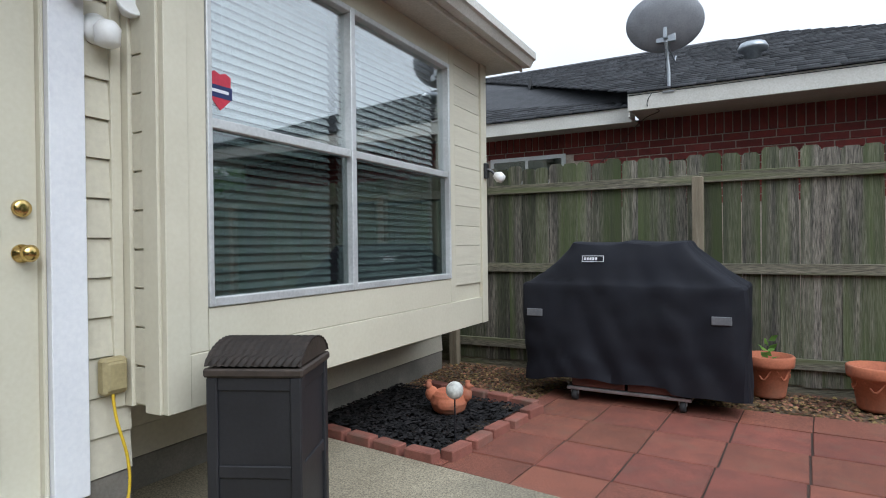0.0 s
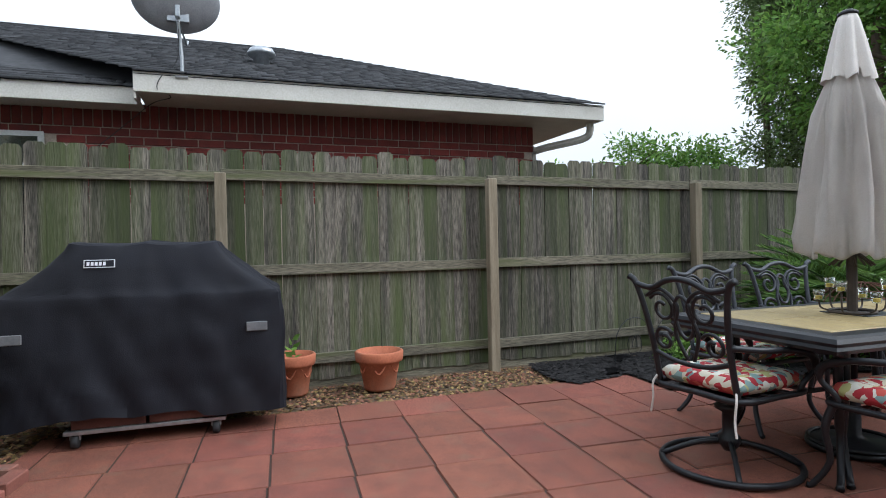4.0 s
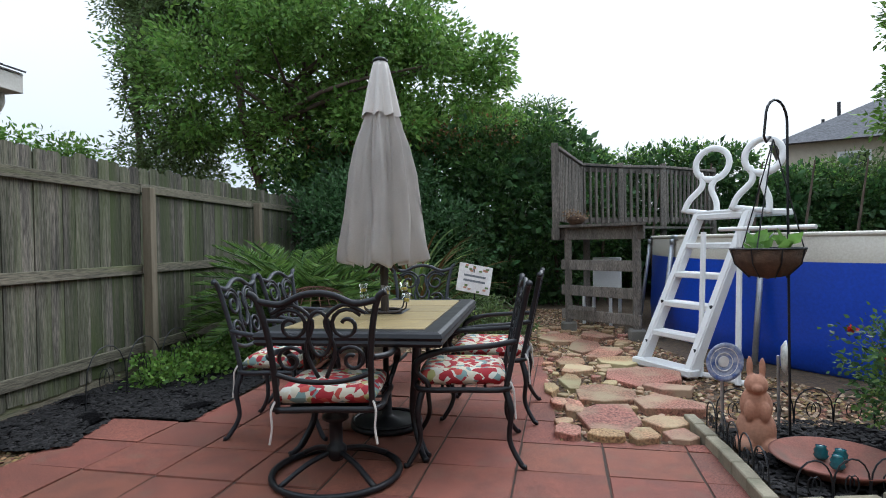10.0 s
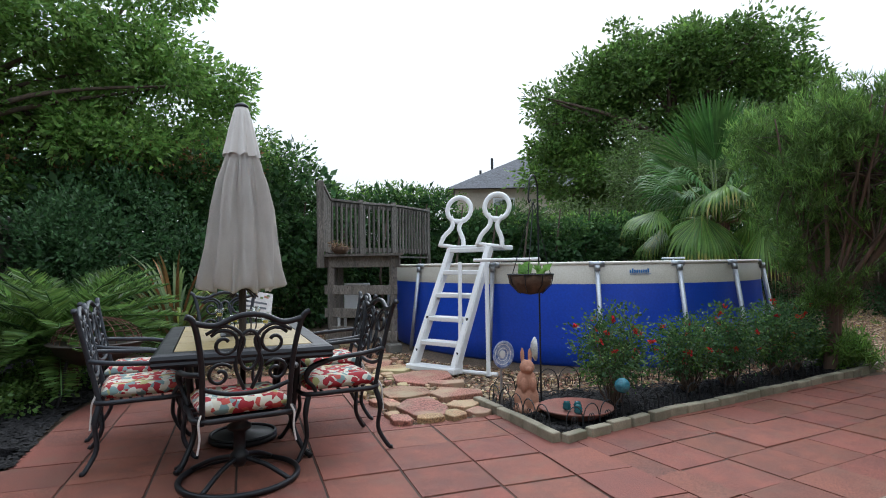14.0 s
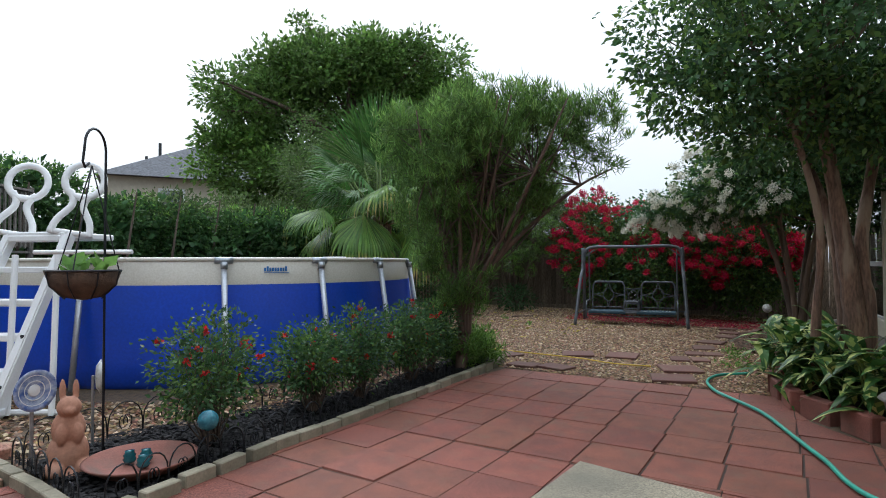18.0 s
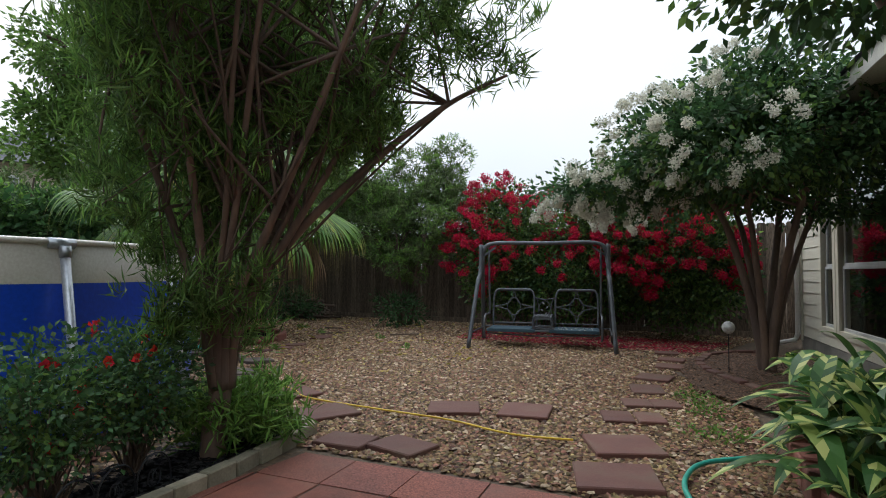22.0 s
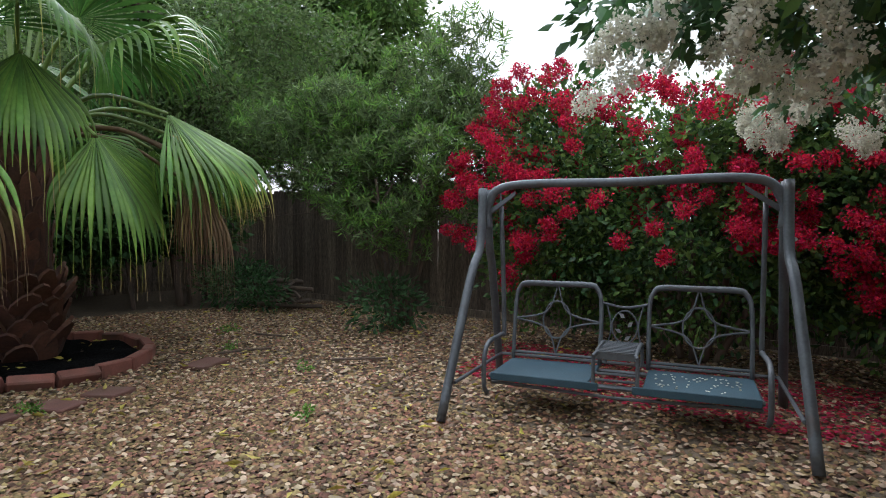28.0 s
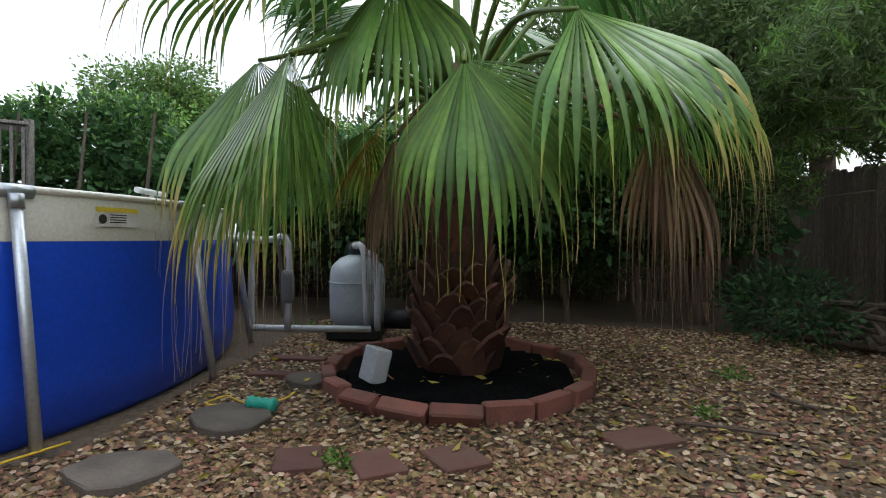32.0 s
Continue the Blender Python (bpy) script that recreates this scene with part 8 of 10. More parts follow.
def sago(at, seed, fronds=46, L=1.0):
    t = thing("sago_palm", "dark-green sago palm with stiff feathered fronds", "palm", yaw_at(*at))
    part("trunk", lathe(bmesh.new(), [(0.16, -0.02), (0.19, 0.12), (0.15, 0.30), (0.0, 0.36)], 14), M["palm_bark"], t, smooth=True)
    g = np.random.default_rng(seed)
    pos, d, sz = [], [], []
    st = bmesh.new()
    for k in range(fronds):
        a = k * 2.4 + g.uniform(-0.2, 0.2)
        e = 0.30 + 1.05 * (k / fronds)
        pts, p, ang = [], np.array((0, 0, 0.32)), e
        for i in range(13):
            pts.append(p.copy())
            p = p + np.array((math.cos(a) * math.cos(ang), math.sin(a) * math.cos(ang), math.sin(ang))) * L * g.uniform(0.95, 1.05) / 12
            ang -= 0.085
        tube(st, [Vector(q) for q in pts[::3]], 0.007, 4)
        side = np.array((-math.sin(a), math.cos(a), 0))
        for i in range(2, 13):
            for h in (0, 0.33, 0.67):
                q = pts[i] if not h or i == 12 else pts[i] * (1 - h) + pts[i + 1] * h
                fw = pts[min(i + 1, 12)] - pts[i - 1]
                fw = fw / np.linalg.norm(fw)
                for s in (-1, 1):
                    pos.append(q)
                    d.append(side * s * 0.9 + fw * 0.65 + np.array((0, 0, 0.25)))
                    sz.append(0.22 * math.sin(math.pi * (i + 1) / 14.5) + 0.02)
    part("stalk", st, M["leaf_hedge"], t)["kind"] = "stuff"
    share("leaflet", leaf_mesh("leaflet", np.array(pos), np.array(d), np.array(sz), 0.14, M["leaf"], g, 0.05), t)["kind"] = "stuff"
    return t


sago((7.75, 3.8), 5, 76, 1.3)
flx = thing("flax_plant", "tall bronze-edged flax with arching strap leaves", "plant", yaw_at(9.3, 2.75))
strap_leaves(flx, "foliage", 120, 1.75, 0.05, M["leaf_olive"], 6, 0.98, 0.8, 8)
strap_leaves(flx, "striped_leaves", 40, 1.6, 0.045, M["leaf_stripe"], 7, 0.9, 1.0, 8)
strap_leaves(flx, "bronze_leaves", 45, 1.7, 0.045, M["leaf_rust"], 8, 1.0, 0.6, 8)
gc = thing("ground_cover", "low leafy ground cover by the fence", "plant", yaw_at(7.0, 4.35))
crown(gc, "foliage", [(0, 0, 0.10, 1.0, 0.4, 0.16), (-0.7, 0.2, 0.08, 0.5, 0.3, 0.14), (0.9, -0.4, 0.12, 0.7, 0.5, 0.2)], 300, 14, 0.06, 0.05, 0.7, M["leaf_light"], 9, 0.2)
crown(gc, "dark_foliage", [(0.2, -0.1, 0.10, 1.2, 0.6, 0.16)], 220, 14, 0.06, 0.05, 0.7, M["leaf"], 10, 0.2)
gc2 = thing("ground_cover", "small bushy plants beside the path", "plant", yaw_at(8.3, 1.55))
crown(gc2, "foliage", [(0, 0, 0.2, 0.45, 0.35, 0.28), (0.9, 0.4, 0.22, 0.5, 0.4, 0.3)], 260, 14, 0.07, 0.06, 0.5, M["leaf_olive"], 12, 0.2)


def hoop_edging(points, label, h=0.30, w=0.22, group="wire edging"):
    """Wire hoops side by side along a line."""
    t = thing("wire_edging", label, "wire edging", None, group)
    pts = [Vector((*p, 0)) for p in points]
    seq = []
    for a, b in zip(pts, pts[1:]):
        n = max(int((b - a).length / w), 1)
        seq += [(a.lerp(b, k / n), a.lerp(b, (k + 1) / n)) for k in range(n)]
    for a, b in seq:
        m, d = (a + b) / 2, (b - a)
        bm = bmesh.new()
        tube(bm, [a + Vector((0, 0, -0.02))] + [m - d * 0.48 * math.cos(s) + Vector((0, 0, h * (0.45 + 0.55 * math.sin(s)))) for s in np.linspace(0, math.pi, 9)] + [b + Vector((0, 0, -0.02))], 0.0045, 5)
        for s in (-1, 1):
            tube(bm, [m + d * s * (0.06 + 0.12 * math.cos(q)) + Vector((0, 0, h * (0.42 + 0.2 * math.sin(q)))) for q in np.linspace(-1.2, 3.4, 8)], 0.0035, 4)
        part("hoop", bm, M["iron"], t)
    return t


hoop_edging([(5.3, 4.5), (6.7, 4.52)], "dark wire hoop edging by the fence", 0.46, 0.45)
hoop_edging([(4.22, 0.06), (4.42, -1.0), (4.64, -2.6), (4.78, -3.6)], "rusty wire scroll edging in front of the roses", 0.20, 0.17)
hoop_edging([(5.36, 0.04), (5.42, -0.7), (5.28, -1.6), (5.16, -2.6), (5.28, -3.5)], "rusty wire scroll edging behind the roses", 0.24, 0.19)
hoop_edging([(4.30, 0.14), (5.28, 0.12)], "rusty wire scroll edging by the flagstones", 0.20, 0.17)

# ---- flagstone path ----
path = thing("pavement_flagstone", "path of irregular salmon and tan flagstones", "path", None, kind="structure")
rf2 = random.Random(12)


def flag(x, y, w, d, h=0.035):
    """A broken-edged stone about w by d, a little tilted."""
    n, out = rf2.randint(5, 6), []
    a0 = rf2.uniform(0, 1)
    for k in range(n):
        a = a0 + math.tau * (k + rf2.uniform(-0.36, 0.36)) / n
        c, sn = math.cos(a), math.sin(a)
        q = (abs(c) ** 3.2 + abs(sn) ** 3.2) ** (-1 / 3.2) * rf2.uniform(0.86, 1.12)
        out.append((w / 2 * q * c, d / 2 * q * sn))
    bm = prism(bmesh.new(), out, -0.03, h * rf2.uniform(0.7, 1.2))
    bmesh.ops.bevel(bm, geom=bm.edges[:], offset=0.006, segments=1, affect="EDGES")
    o = part("flagstone", bm, M["flag"], path)
    o.matrix_basis = Matrix.Translation((x, y, 0)) @ Euler((rf2.uniform(-0.035, 0.035), rf2.uniform(-0.035, 0.035), rf2.uniform(-0.12, 0.12))).to_matrix().to_4x4()


LARGE = [(5.41, 0.69, 0.58, 0.42), (5.73, 0.24, 0.55, 0.45), (6.04, 0.64, 0.60, 0.46), (6.61, 0.25, 0.71, 0.66), (6.21, 0.13, 0.30, 0.42), (5.34, 0.33, 0.29, 0.32), (5.07, 0.55, 0.25, 0.18), (5.08, 0.33, 0.23, 0.21), (5.05, 0.78, 0.16, 0.22), (5.12, 1.00, 0.25, 0.17), (6.41, 0.87, 0.52, 0.22), (5.64, 0.92, 0.36, 0.14), (6.87, 0.78, 0.39, 0.33), (7.28, 0.33, 0.54, 0.40), (7.71, 0.40, 0.52, 0.36), (8.07, 0.57, 0.84, 0.37), (8.56, 0.83, 0.53, 0.52), (8.75, 0.36, 0.67, 0.46), (6.17, 1.05, 0.35, 0.12), (5.73, 1.02, 0.21, 0.13), (5.30, 1.01, 0.16, 0.13), (7.18, 0.81, 0.37, 0.29)]
for st_ in LARGE:
    flag(*st_)
laid = [(x, y, max(w, d) / 2) for x, y, w, d in LARGE]
tries = 0
while len(laid) < 95 and tries < 4000:
    tries += 1
    x = rf2.uniform(5.1, 9.6)
    lo, hi = (0.28 if x < 6.0 else 0.28 - 0.10 * (x - 6.0)), 1.04
    y, r_ = rf2.uniform(lo, hi), rf2.uniform(0.03, 0.12)
    if all((x - a) ** 2 / 1.3 + (y - b) ** 2 > (0.80 * c + r_) ** 2 for a, b, c in laid):
        laid.append((x, y, r_))
        flag(x, y, 2.2 * r_, 1.9 * r_, 0.026)

# stone edging of the rose bed
re_ = thing("stone_edging", "tan limestone edging blocks round the rose bed", "edging")
bm = boxed(-0.1005, 0.1005, -0.036, 0.036, -0.03, 0.062, 0.006)
spare = part("edging_block", bm, M["edging"])
ed_me = spare.data
bpy.data.objects.remove(spare)
eds = [(5.38, 0.19), (4.14, 0.19), (4.11, 0.17), (4.32, -1.0), (4.53, -2.64), (4.66, -3.7), (4.86, -4.72), (5.3, -4.9)]
for k, (a, b) in enumerate(zip(eds, eds[1:])):
    if k != 1:
        lay(re_, ed_me, a, b, 0.205, "edging_block", 0.0, 0.008, 20 + k)

# ornaments in the rose bed
rab = bmesh.new()
for c, s in (((0, 0, 0.12), (0.105, 0.095, 0.13)), ((0, 0.01, 0.26), (0.085, 0.075, 0.11)), ((0, 0.03, 0.385), (0.062, 0.066, 0.06)), ((0, 0.085, 0.375), (0.03, 0.03, 0.026)), ((-0.035, 0.0, 0.47), (0.018, 0.014, 0.065)), ((0.03, 0.0, 0.475), (0.018, 0.014, 0.068)), ((-0.07, 0.05, 0.05), (0.05, 0.09, 0.045)), ((0.07, 0.05, 0.05), (0.05, 0.09, 0.045)), ((-0.04, 0.07, 0.24), (0.028, 0.035, 0.06)), ((0.04, 0.07, 0.24), (0.028, 0.035, 0.06)), ((0, -0.10, 0.06), (0.04, 0.04, 0.04)), ((0, 0, 0.02), (0.12, 0.13, 0.03))):
    bmesh.ops.create_icosphere(rab, subdivisions=3, radius=1, matrix=Matrix.Translation(c) @ Matrix.Diagonal((*s, 1)))
rabbit = tagged(part("rabbit_statue", rab, M["terra_pale"], smooth=True), "pale terracotta rabbit statue sitting in the bed", "statue")
rabbit.matrix_basis = yaw_at(4.92, -0.04, 75, 0.0)
skin_ = rabbit.modifiers.new("skin", "REMESH")
skin_.mode, skin_.voxel_size, skin_.use_smooth_shade = "VOXEL", 0.007, True
bb = thing("bird_dish", "wide red-brown clay dish lying on the mulch", "bird bath", yaw_at(4.58, -0.29))
part("dish", lathe(bmesh.new(), [(0.10, 0.015), (0.20, 0.03), (0.285, 0.085), (0.30, 0.10), (0.285, 0.102), (0.19, 0.05), (0.0, 0.045)], 36), M["red_edging"], bb, smooth=True)
for x, y in ((-0.06, 0.02), (0.03, -0.04), (0.08, 0.03)):
    bd = bmesh.new()
    lathe(bd, [(0.0, 0.0), (0.028, 0.004), (0.036, 0.02), (0.03, 0.032), (0.034, 0.045), (0.024, 0.06), (0.026, 0.068), (0.0, 0.072)], 14, Matrix.Translation((4.58 + x, -0.29 + y, 0.056)))
    tagged(part("teal_ornament", bd, M["teal"], smooth=True), "small teal glazed ornament in the dish", "ornament", "ornaments in the dish")
ball_stake((4.32, -0.54), 0.29, 0.06, M["crackle"], "teal crackle glass ball on a stake")
pf = thing("plate_flower", "blue and white china plate on a garden stake", "garden stake", yaw_at(5.17, 0.06, 100))
part("stake", tube(bmesh.new(), [(0, 0, -0.03), (0, 0, 0.47)], 0.011, 8), M["galv"], pf)
RY = Matrix.Translation((0, -0.012, 0.46)) @ Matrix.Rotation(math.pi / 2, 4, "X")
part("plate", lathe(bmesh.new(), [(0.0, 0.0), (0.07, 0.002), (0.105, 0.016), (0.12, 0.022), (0.12, 0.026), (0.10, 0.022), (0.07, 0.008), (0.0, 0.006)], 36, RY), M["plate"], pf, "blue patterned china plate", smooth=True)
pf.matrix_basis = yaw_at(5.17, 0.06, -78)
part("centre", lathe(bmesh.new(), [(0.035, 0.009), (0.03, 0.016), (0.0, 0.02)], 20, RY), M["plastic_white"], pf)
for rr in (0.055, 0.088, 0.113):
    part("band", tube(bmesh.new(), [RY @ Vector((rr * math.cos(a), rr * math.sin(a), 0.010 + 0.10 * max(rr - 0.07, 0) + 0.004)) for a in np.linspace(0, math.tau, 33)[:-1]], 0.003, 5, True), M["plastic_white"], pf)
pf2 = thing("plate_flower", "white glass flower on a garden stake", "garden stake", yaw_at(5.30, -0.32, -20))
part("stake", tube(bmesh.new(), [(0, 0, -0.03), (0, 0, 0.47)], 0.009, 8), M["galv"], pf2)
part("plate", lathe(bmesh.new(), [(0.0, 0.0), (0.07, 0.004), (0.11, 0.03), (0.108, 0.036), (0.06, 0.012), (0.0, 0.01)], 30, RY), M["crackle_white"], pf2, smooth=True)

hk = thing("shepherd_hook", "black iron shepherd's hook in the bed", "plant hook", yaw_at(5.10, -0.30, 0))
top = 2.02
part("pole", tube(bmesh.new(), [(0, 0, -0.05), (0, 0, top - 0.12)] + [(-0.075 * (1 - math.cos(s)) + 0.0, 0.09 * (1 - math.cos(s)), top - 0.12 + 0.12 * math.sin(s)) for s in np.linspace(0.2, math.pi, 10)] + [(-0.15, 0.19, top - 0.22), (-0.13, 0.17, top - 0.25), (-0.11, 0.14, top - 0.22)], 0.008, 6), M["iron"], hk)
hbk = thing("hanging_basket", "coco-lined wire basket with light-green sprouts hanging from a hook", "hanging basket", Matrix.Translation((4.97, -0.13, 1.10)))
part("liner", lathe(bmesh.new(), [(0.0, -0.12), (0.10, -0.10), (0.17, -0.03), (0.19, 0.05), (0.175, 0.05), (0.15, 0.0), (0.0, 0.01)], 28, None, lambda a, z: 0.05 * math.sin(9 * a + 30 * z)), M["coco"], hbk, "shaggy coco liner", smooth=True)
part("rim", tube(bmesh.new(), ring_points(0.195, 30, 0.055), 0.006, 6, True), M["iron"], hbk)
for k in range(3):
    a = math.tau * k / 3 + 0.4
    part("chain", tube(bmesh.new(), [(0.19 * math.cos(a), 0.19 * math.sin(a), 0.055), (-0.02, -0.03, 0.68)], 0.004, 5), M["iron"], hbk)
for k in range(8):
    a = math.tau * k / 8
    part("wire", tube(bmesh.new(), [(0.197 * math.cos(a), 0.197 * math.sin(a), 0.05), (0.18 * math.cos(a), 0.18 * math.sin(a), -0.03), (0.10 * math.cos(a), 0.10 * math.sin(a), -0.11)], 0.004, 4), M["iron"], hbk)
g = np.random.default_rng(3)
for k in range(22):
    at = np.array([(0.10 * math.cos(k * 2.1), 0.10 * math.sin(k * 2.1), 0.03 + 0.02 * (k % 4))])
    way = np.array([(math.cos(k * 1.9), math.sin(k * 1.9), 0.9)])
    share("sprout_leaf", leaf_mesh("sprout_leaf", at, way, np.full(1, g.uniform(0.07, 0.14)), 0.65, M["leaf_bright"], g), hbk)


# ---- pool, ladder, deck ----
PC, PR, PH = (9.4, -3.35), 2.97, 1.25
PA, PB = 3.50, 2.78
pool = thing("pool", "oval above-ground pool with blue vinyl wall and cream band", "pool", yaw_at(*PC) @ Matrix.Diagonal((PA / PR, PB / PR, 1, 1)))
SEG = 120
def wall_ring(z, r, wob=0.0):
    return [(r * (1 + wob * noise.noise((3 * math.cos(a), 3 * math.sin(a), z * 2))) * math.cos(a), r * (1 + wob * noise.noise((3 * math.cos(a), 3 * math.sin(a), z * 2))) * math.sin(a), z) for a in np.linspace(0, math.tau, SEG + 1)[:-1]]
def skin(levels):
    bm = bmesh.new()
    rs = [[bm.verts.new(c) for c in wall_ring(z, r, w)] for z, r, w in levels]
    for a, b in zip(rs, rs[1:]):
        for k in range(SEG):
            bm.faces.new((a[k], a[(k + 1) % SEG], b[(k + 1) % SEG], b[k]))
    return bm
part("blue_wall", skin([(-0.02, PR - 0.03, 0.0), (0.03, PR + 0.02, 0.004), (0.25, PR + 0.035, 0.003), (0.6, PR + 0.02, 0.002), (0.985, PR, 0.0)]), M["blue_vinyl"], pool, "royal-blue vinyl wall", smooth=True)
part("cream_band", skin([(0.985, PR + 0.001, 0.0), (1.22, PR - 0.004, 0.0), (1.245, PR - 0.03, 0.0), (1.22, PR - 0.07, 0.0), (0.9, PR - 0.08, 0.0), (0.0, PR - 0.12, 0.0)]), M["white_vinyl"], pool, "cream vinyl top band", smooth=True)
part("water", lathe(bmesh.new(), [(0.0, 1.04), (PR - 0.09, 1.04)], 64), glass_mat("pool_water", (0.25, 0.5, 0.62), 0.03), pool)
part("top_rail", tube(bmesh.new(), wall_ring(1.235, PR - 0.012), 0.022, 8, True), M["white_vinyl"], pool, smooth=True)
leg = bmesh.new()
tube(leg, [(PR + 0.20, 0, 0.0), (PR + 0.03, 0, 1.17)], 0.028, 10)
spare = part("upright", leg, M["steel"], smooth=True)
leg_me = spare.data
bpy.data.objects.remove(spare)
tee = bmesh.new()
tube(tee, [(PR - 0.01, -0.085, 1.225), (PR - 0.005, 0, 1.227), (PR - 0.01, 0.085, 1.225)], 0.034, 10)
tube(tee, [(PR + 0.03, 0, 1.21), (PR + 0.035, 0, 1.14)], 0.034, 10)
spare = part("tee", tee, M["galv"], smooth=True)
tee_me = spare.data
bpy.data.objects.remove(spare)
for ang in (99.3, 125, 149.5, 168.7, 186.3, 206, 227, 249.3, 271.8, 294, 318, 342, 6, 30, 53, 76):
    up = share("upright", leg_me, pool, Matrix.Rotation(radians(ang), 4, "Z"))
    share("tee_joint", tee_me, up)
def on_wall(ang, z, off=0.0):
    return Matrix.Rotation(ang, 4, "Z") @ Matrix.Translation((PR + off, 0, z)) @ Matrix.Rotation(math.pi / 2, 4, "Z") @ Matrix.Rotation(math.pi / 2, 4, "X")
al = radians(159.2)
lm_ = on_wall(al, 1.12, 0.006)
word = part("wall_label", boxed(-0.12, 0.14, -0.022, -0.016, -0.001, 0.002, 0, lm_), M["logo_blue"], pool, "blue maker's mark on the band")
for k in range(9):
    part("mark_bar", boxed(-0.12 + k * 0.027, -0.10 + k * 0.027, -0.005, 0.032 + 0.015 * (k in (1, 8)), 0.0014, 0.003, 0, lm_), M["logo_blue"], word)
aw = radians(259.5) + 0.02
lw = on_wall(aw - 0.02, 1.12, 0.006)
warn = part("warning_label", boxed(-0.14, 0.14, -0.055, 0.055, -0.001, 0.001, 0, lw), M["paper"], pool, "yellow and white warning label")
part("warning_head", boxed(-0.14, 0.14, 0.028, 0.055, 0.0014, 0.003, 0, lw), M["yellow_ink"], warn)
part("warning_icon", lathe(bmesh.new(), [(0.026, 0.0014), (0.026, 0.003), (0.0, 0.003)], 16, lw @ Matrix.Translation((-0.095, -0.012, 0))), M["rubber"], warn)
for k in range(4):
    part("warning_line", boxed(-0.05, 0.06, 0.010 - k * 0.014, 0.016 - k * 0.014, 0.0014, 0.003, 0, lw), M["rubber"], warn)
skim = thing("pool_rail", "short white pipe rail across the pool rim", "pipe", yaw_at(9.25, -6.02, 10, 1.25))
part("pipe", tube(bmesh.new(), [(-0.25, 0, 0.05), (0.25, 0, 0.05)], 0.02, 8), M["plastic_white"], skim)
part("foot", tube(bmesh.new(), [(0, 0, -0.01), (0, 0, 0.05)], 0.016, 8), M["plastic_white"], skim)

# A-frame ladder: feet outside, top over the rim
FA, FB = Vector((7.22, 0.13, 0)), Vector((6.70, -0.17, 0))
TA, TB = Vector((7.40, -0.48, 1.45)), Vector((6.90, -0.76, 1.45))
lad = thing("pool_ladder", "tall white plastic pool ladder with round handrails", "ladder")
across = (FB - FA).normalized()
for f, t_ in ((FA, TA), (FB, TB)):
    d = (t_ - f)
    nrm = d.cross(across).normalized()
    bm = bmesh.new()
    q = [f - nrm * 0.06, f + nrm * 0.06, t_ + nrm * 0.045, t_ - nrm * 0.045]
    a = [bm.verts.new(c - across * 0.042) for c in q]
    b = [bm.verts.new(c + across * 0.042) for c in q]
    bm.faces.new(a)
    bm.faces.new(b[::-1])
    for k in range(4):
        bm.faces.new((a[k], b[k], b[(k + 1) % 4], a[(k + 1) % 4]))
    bmesh.ops.bevel(bm, geom=bm.edges[:], offset=0.012, segments=2, affect="EDGES")
    part("side_rail", bm, M["plastic_white"], lad)
    hl = bmesh.new()
    up = Vector((0.10, -0.28, 1)).normalized()
    fw = Vector((0.45, 0.89, 0.15)).normalized()
    base = t_
    def P(u, v):
        return base + fw * u + up * v
    ring = [P(0.15 * math.cos(s), 0.52 + 0.165 * math.sin(s)) for s in np.linspace(0, math.tau, 25)[:-1]]
    tube(hl, ring, 0.031, 8, True)
    for s in (-1, 1):
        tube(hl, smooth_path([P(s * 0.15, 0.0), P(s * 0.125, 0.13), P(s * 0.05, 0.26), P(s * 0.05, 0.34), P(s * 0.09, 0.41)], 4), 0.030, 8)
    tube(hl, [P(-0.06, 0.37), P(0.06, 0.37)], 0.024, 8)
    tube(hl, [P(-0.15, 0.02), P(0.15, 0.02)], 0.026, 8)
    part("handrail", hl, M["plastic_white"], lad, smooth=True)
for k in range(6):
    s = 0.03 + 0.19 * k
    a, b = FA.lerp(TA, s), FB.lerp(TB, s)
    mid = (a + b) / 2
    ln = (b - a).length / 2 - 0.03
    ang = math.atan2(across.y, across.x)
    part("step", boxed(-ln, ln, -0.06, 0.10, -0.028, 0.028, 0.010, Matrix.Translation(mid) @ Matrix.Rotation(ang, 4, "Z")), M["plastic_white"], lad)
part("platform", boxed(-0.27, 0.27, -0.06, 0.60, -0.03, 0.03, 0.012, Matrix.Translation((TA + TB) / 2 + Vector((0, 0, 0.0))) @ Matrix.Rotation(math.atan2(-across.y, -across.x), 4, "Z") @ Matrix.Rotation(math.pi, 4, "Z")), M["plastic_white"], lad)
part("foot_bar", boxed(-0.36, 0.36, -0.07, 0.07, 0.0, 0.075, 0.015, Matrix.Translation((FA + FB) / 2 + Vector((0, 0, 0.002))) @ Matrix.Rotation(math.atan2(across.y, across.x), 4, "Z")), M["plastic_white"], lad)
for f in (FA, FB):
    for s in (0.16, 0.42):
        p = f.lerp(TA if f is FA else TB, s) + Vector((-0.035, 0.055, 0))
        part("bolt", lathe(bmesh.new(), [(0.016, 0.0), (0.016, 0.02), (0.0, 0.022)], 10, Matrix.Translation(p) @ Matrix.Rotation(math.pi / 2, 4, "X")), M["rubber"], lad)
for off in (0.0, 0.38):
    q = Vector((6.44 + off * 0.75, -0.48 + off * 0.55, 0))
    part("brace", tube(bmesh.new(), [q, q + Vector((0.20, -0.10, 1.27))], 0.025, 8), M["plastic_white"], lad)
part("brace_foot", tube(bmesh.new(), [(6.38, -0.56, 0.02), (6.78, -0.26, 0.02)], 0.025, 8), M["plastic_white"], lad)
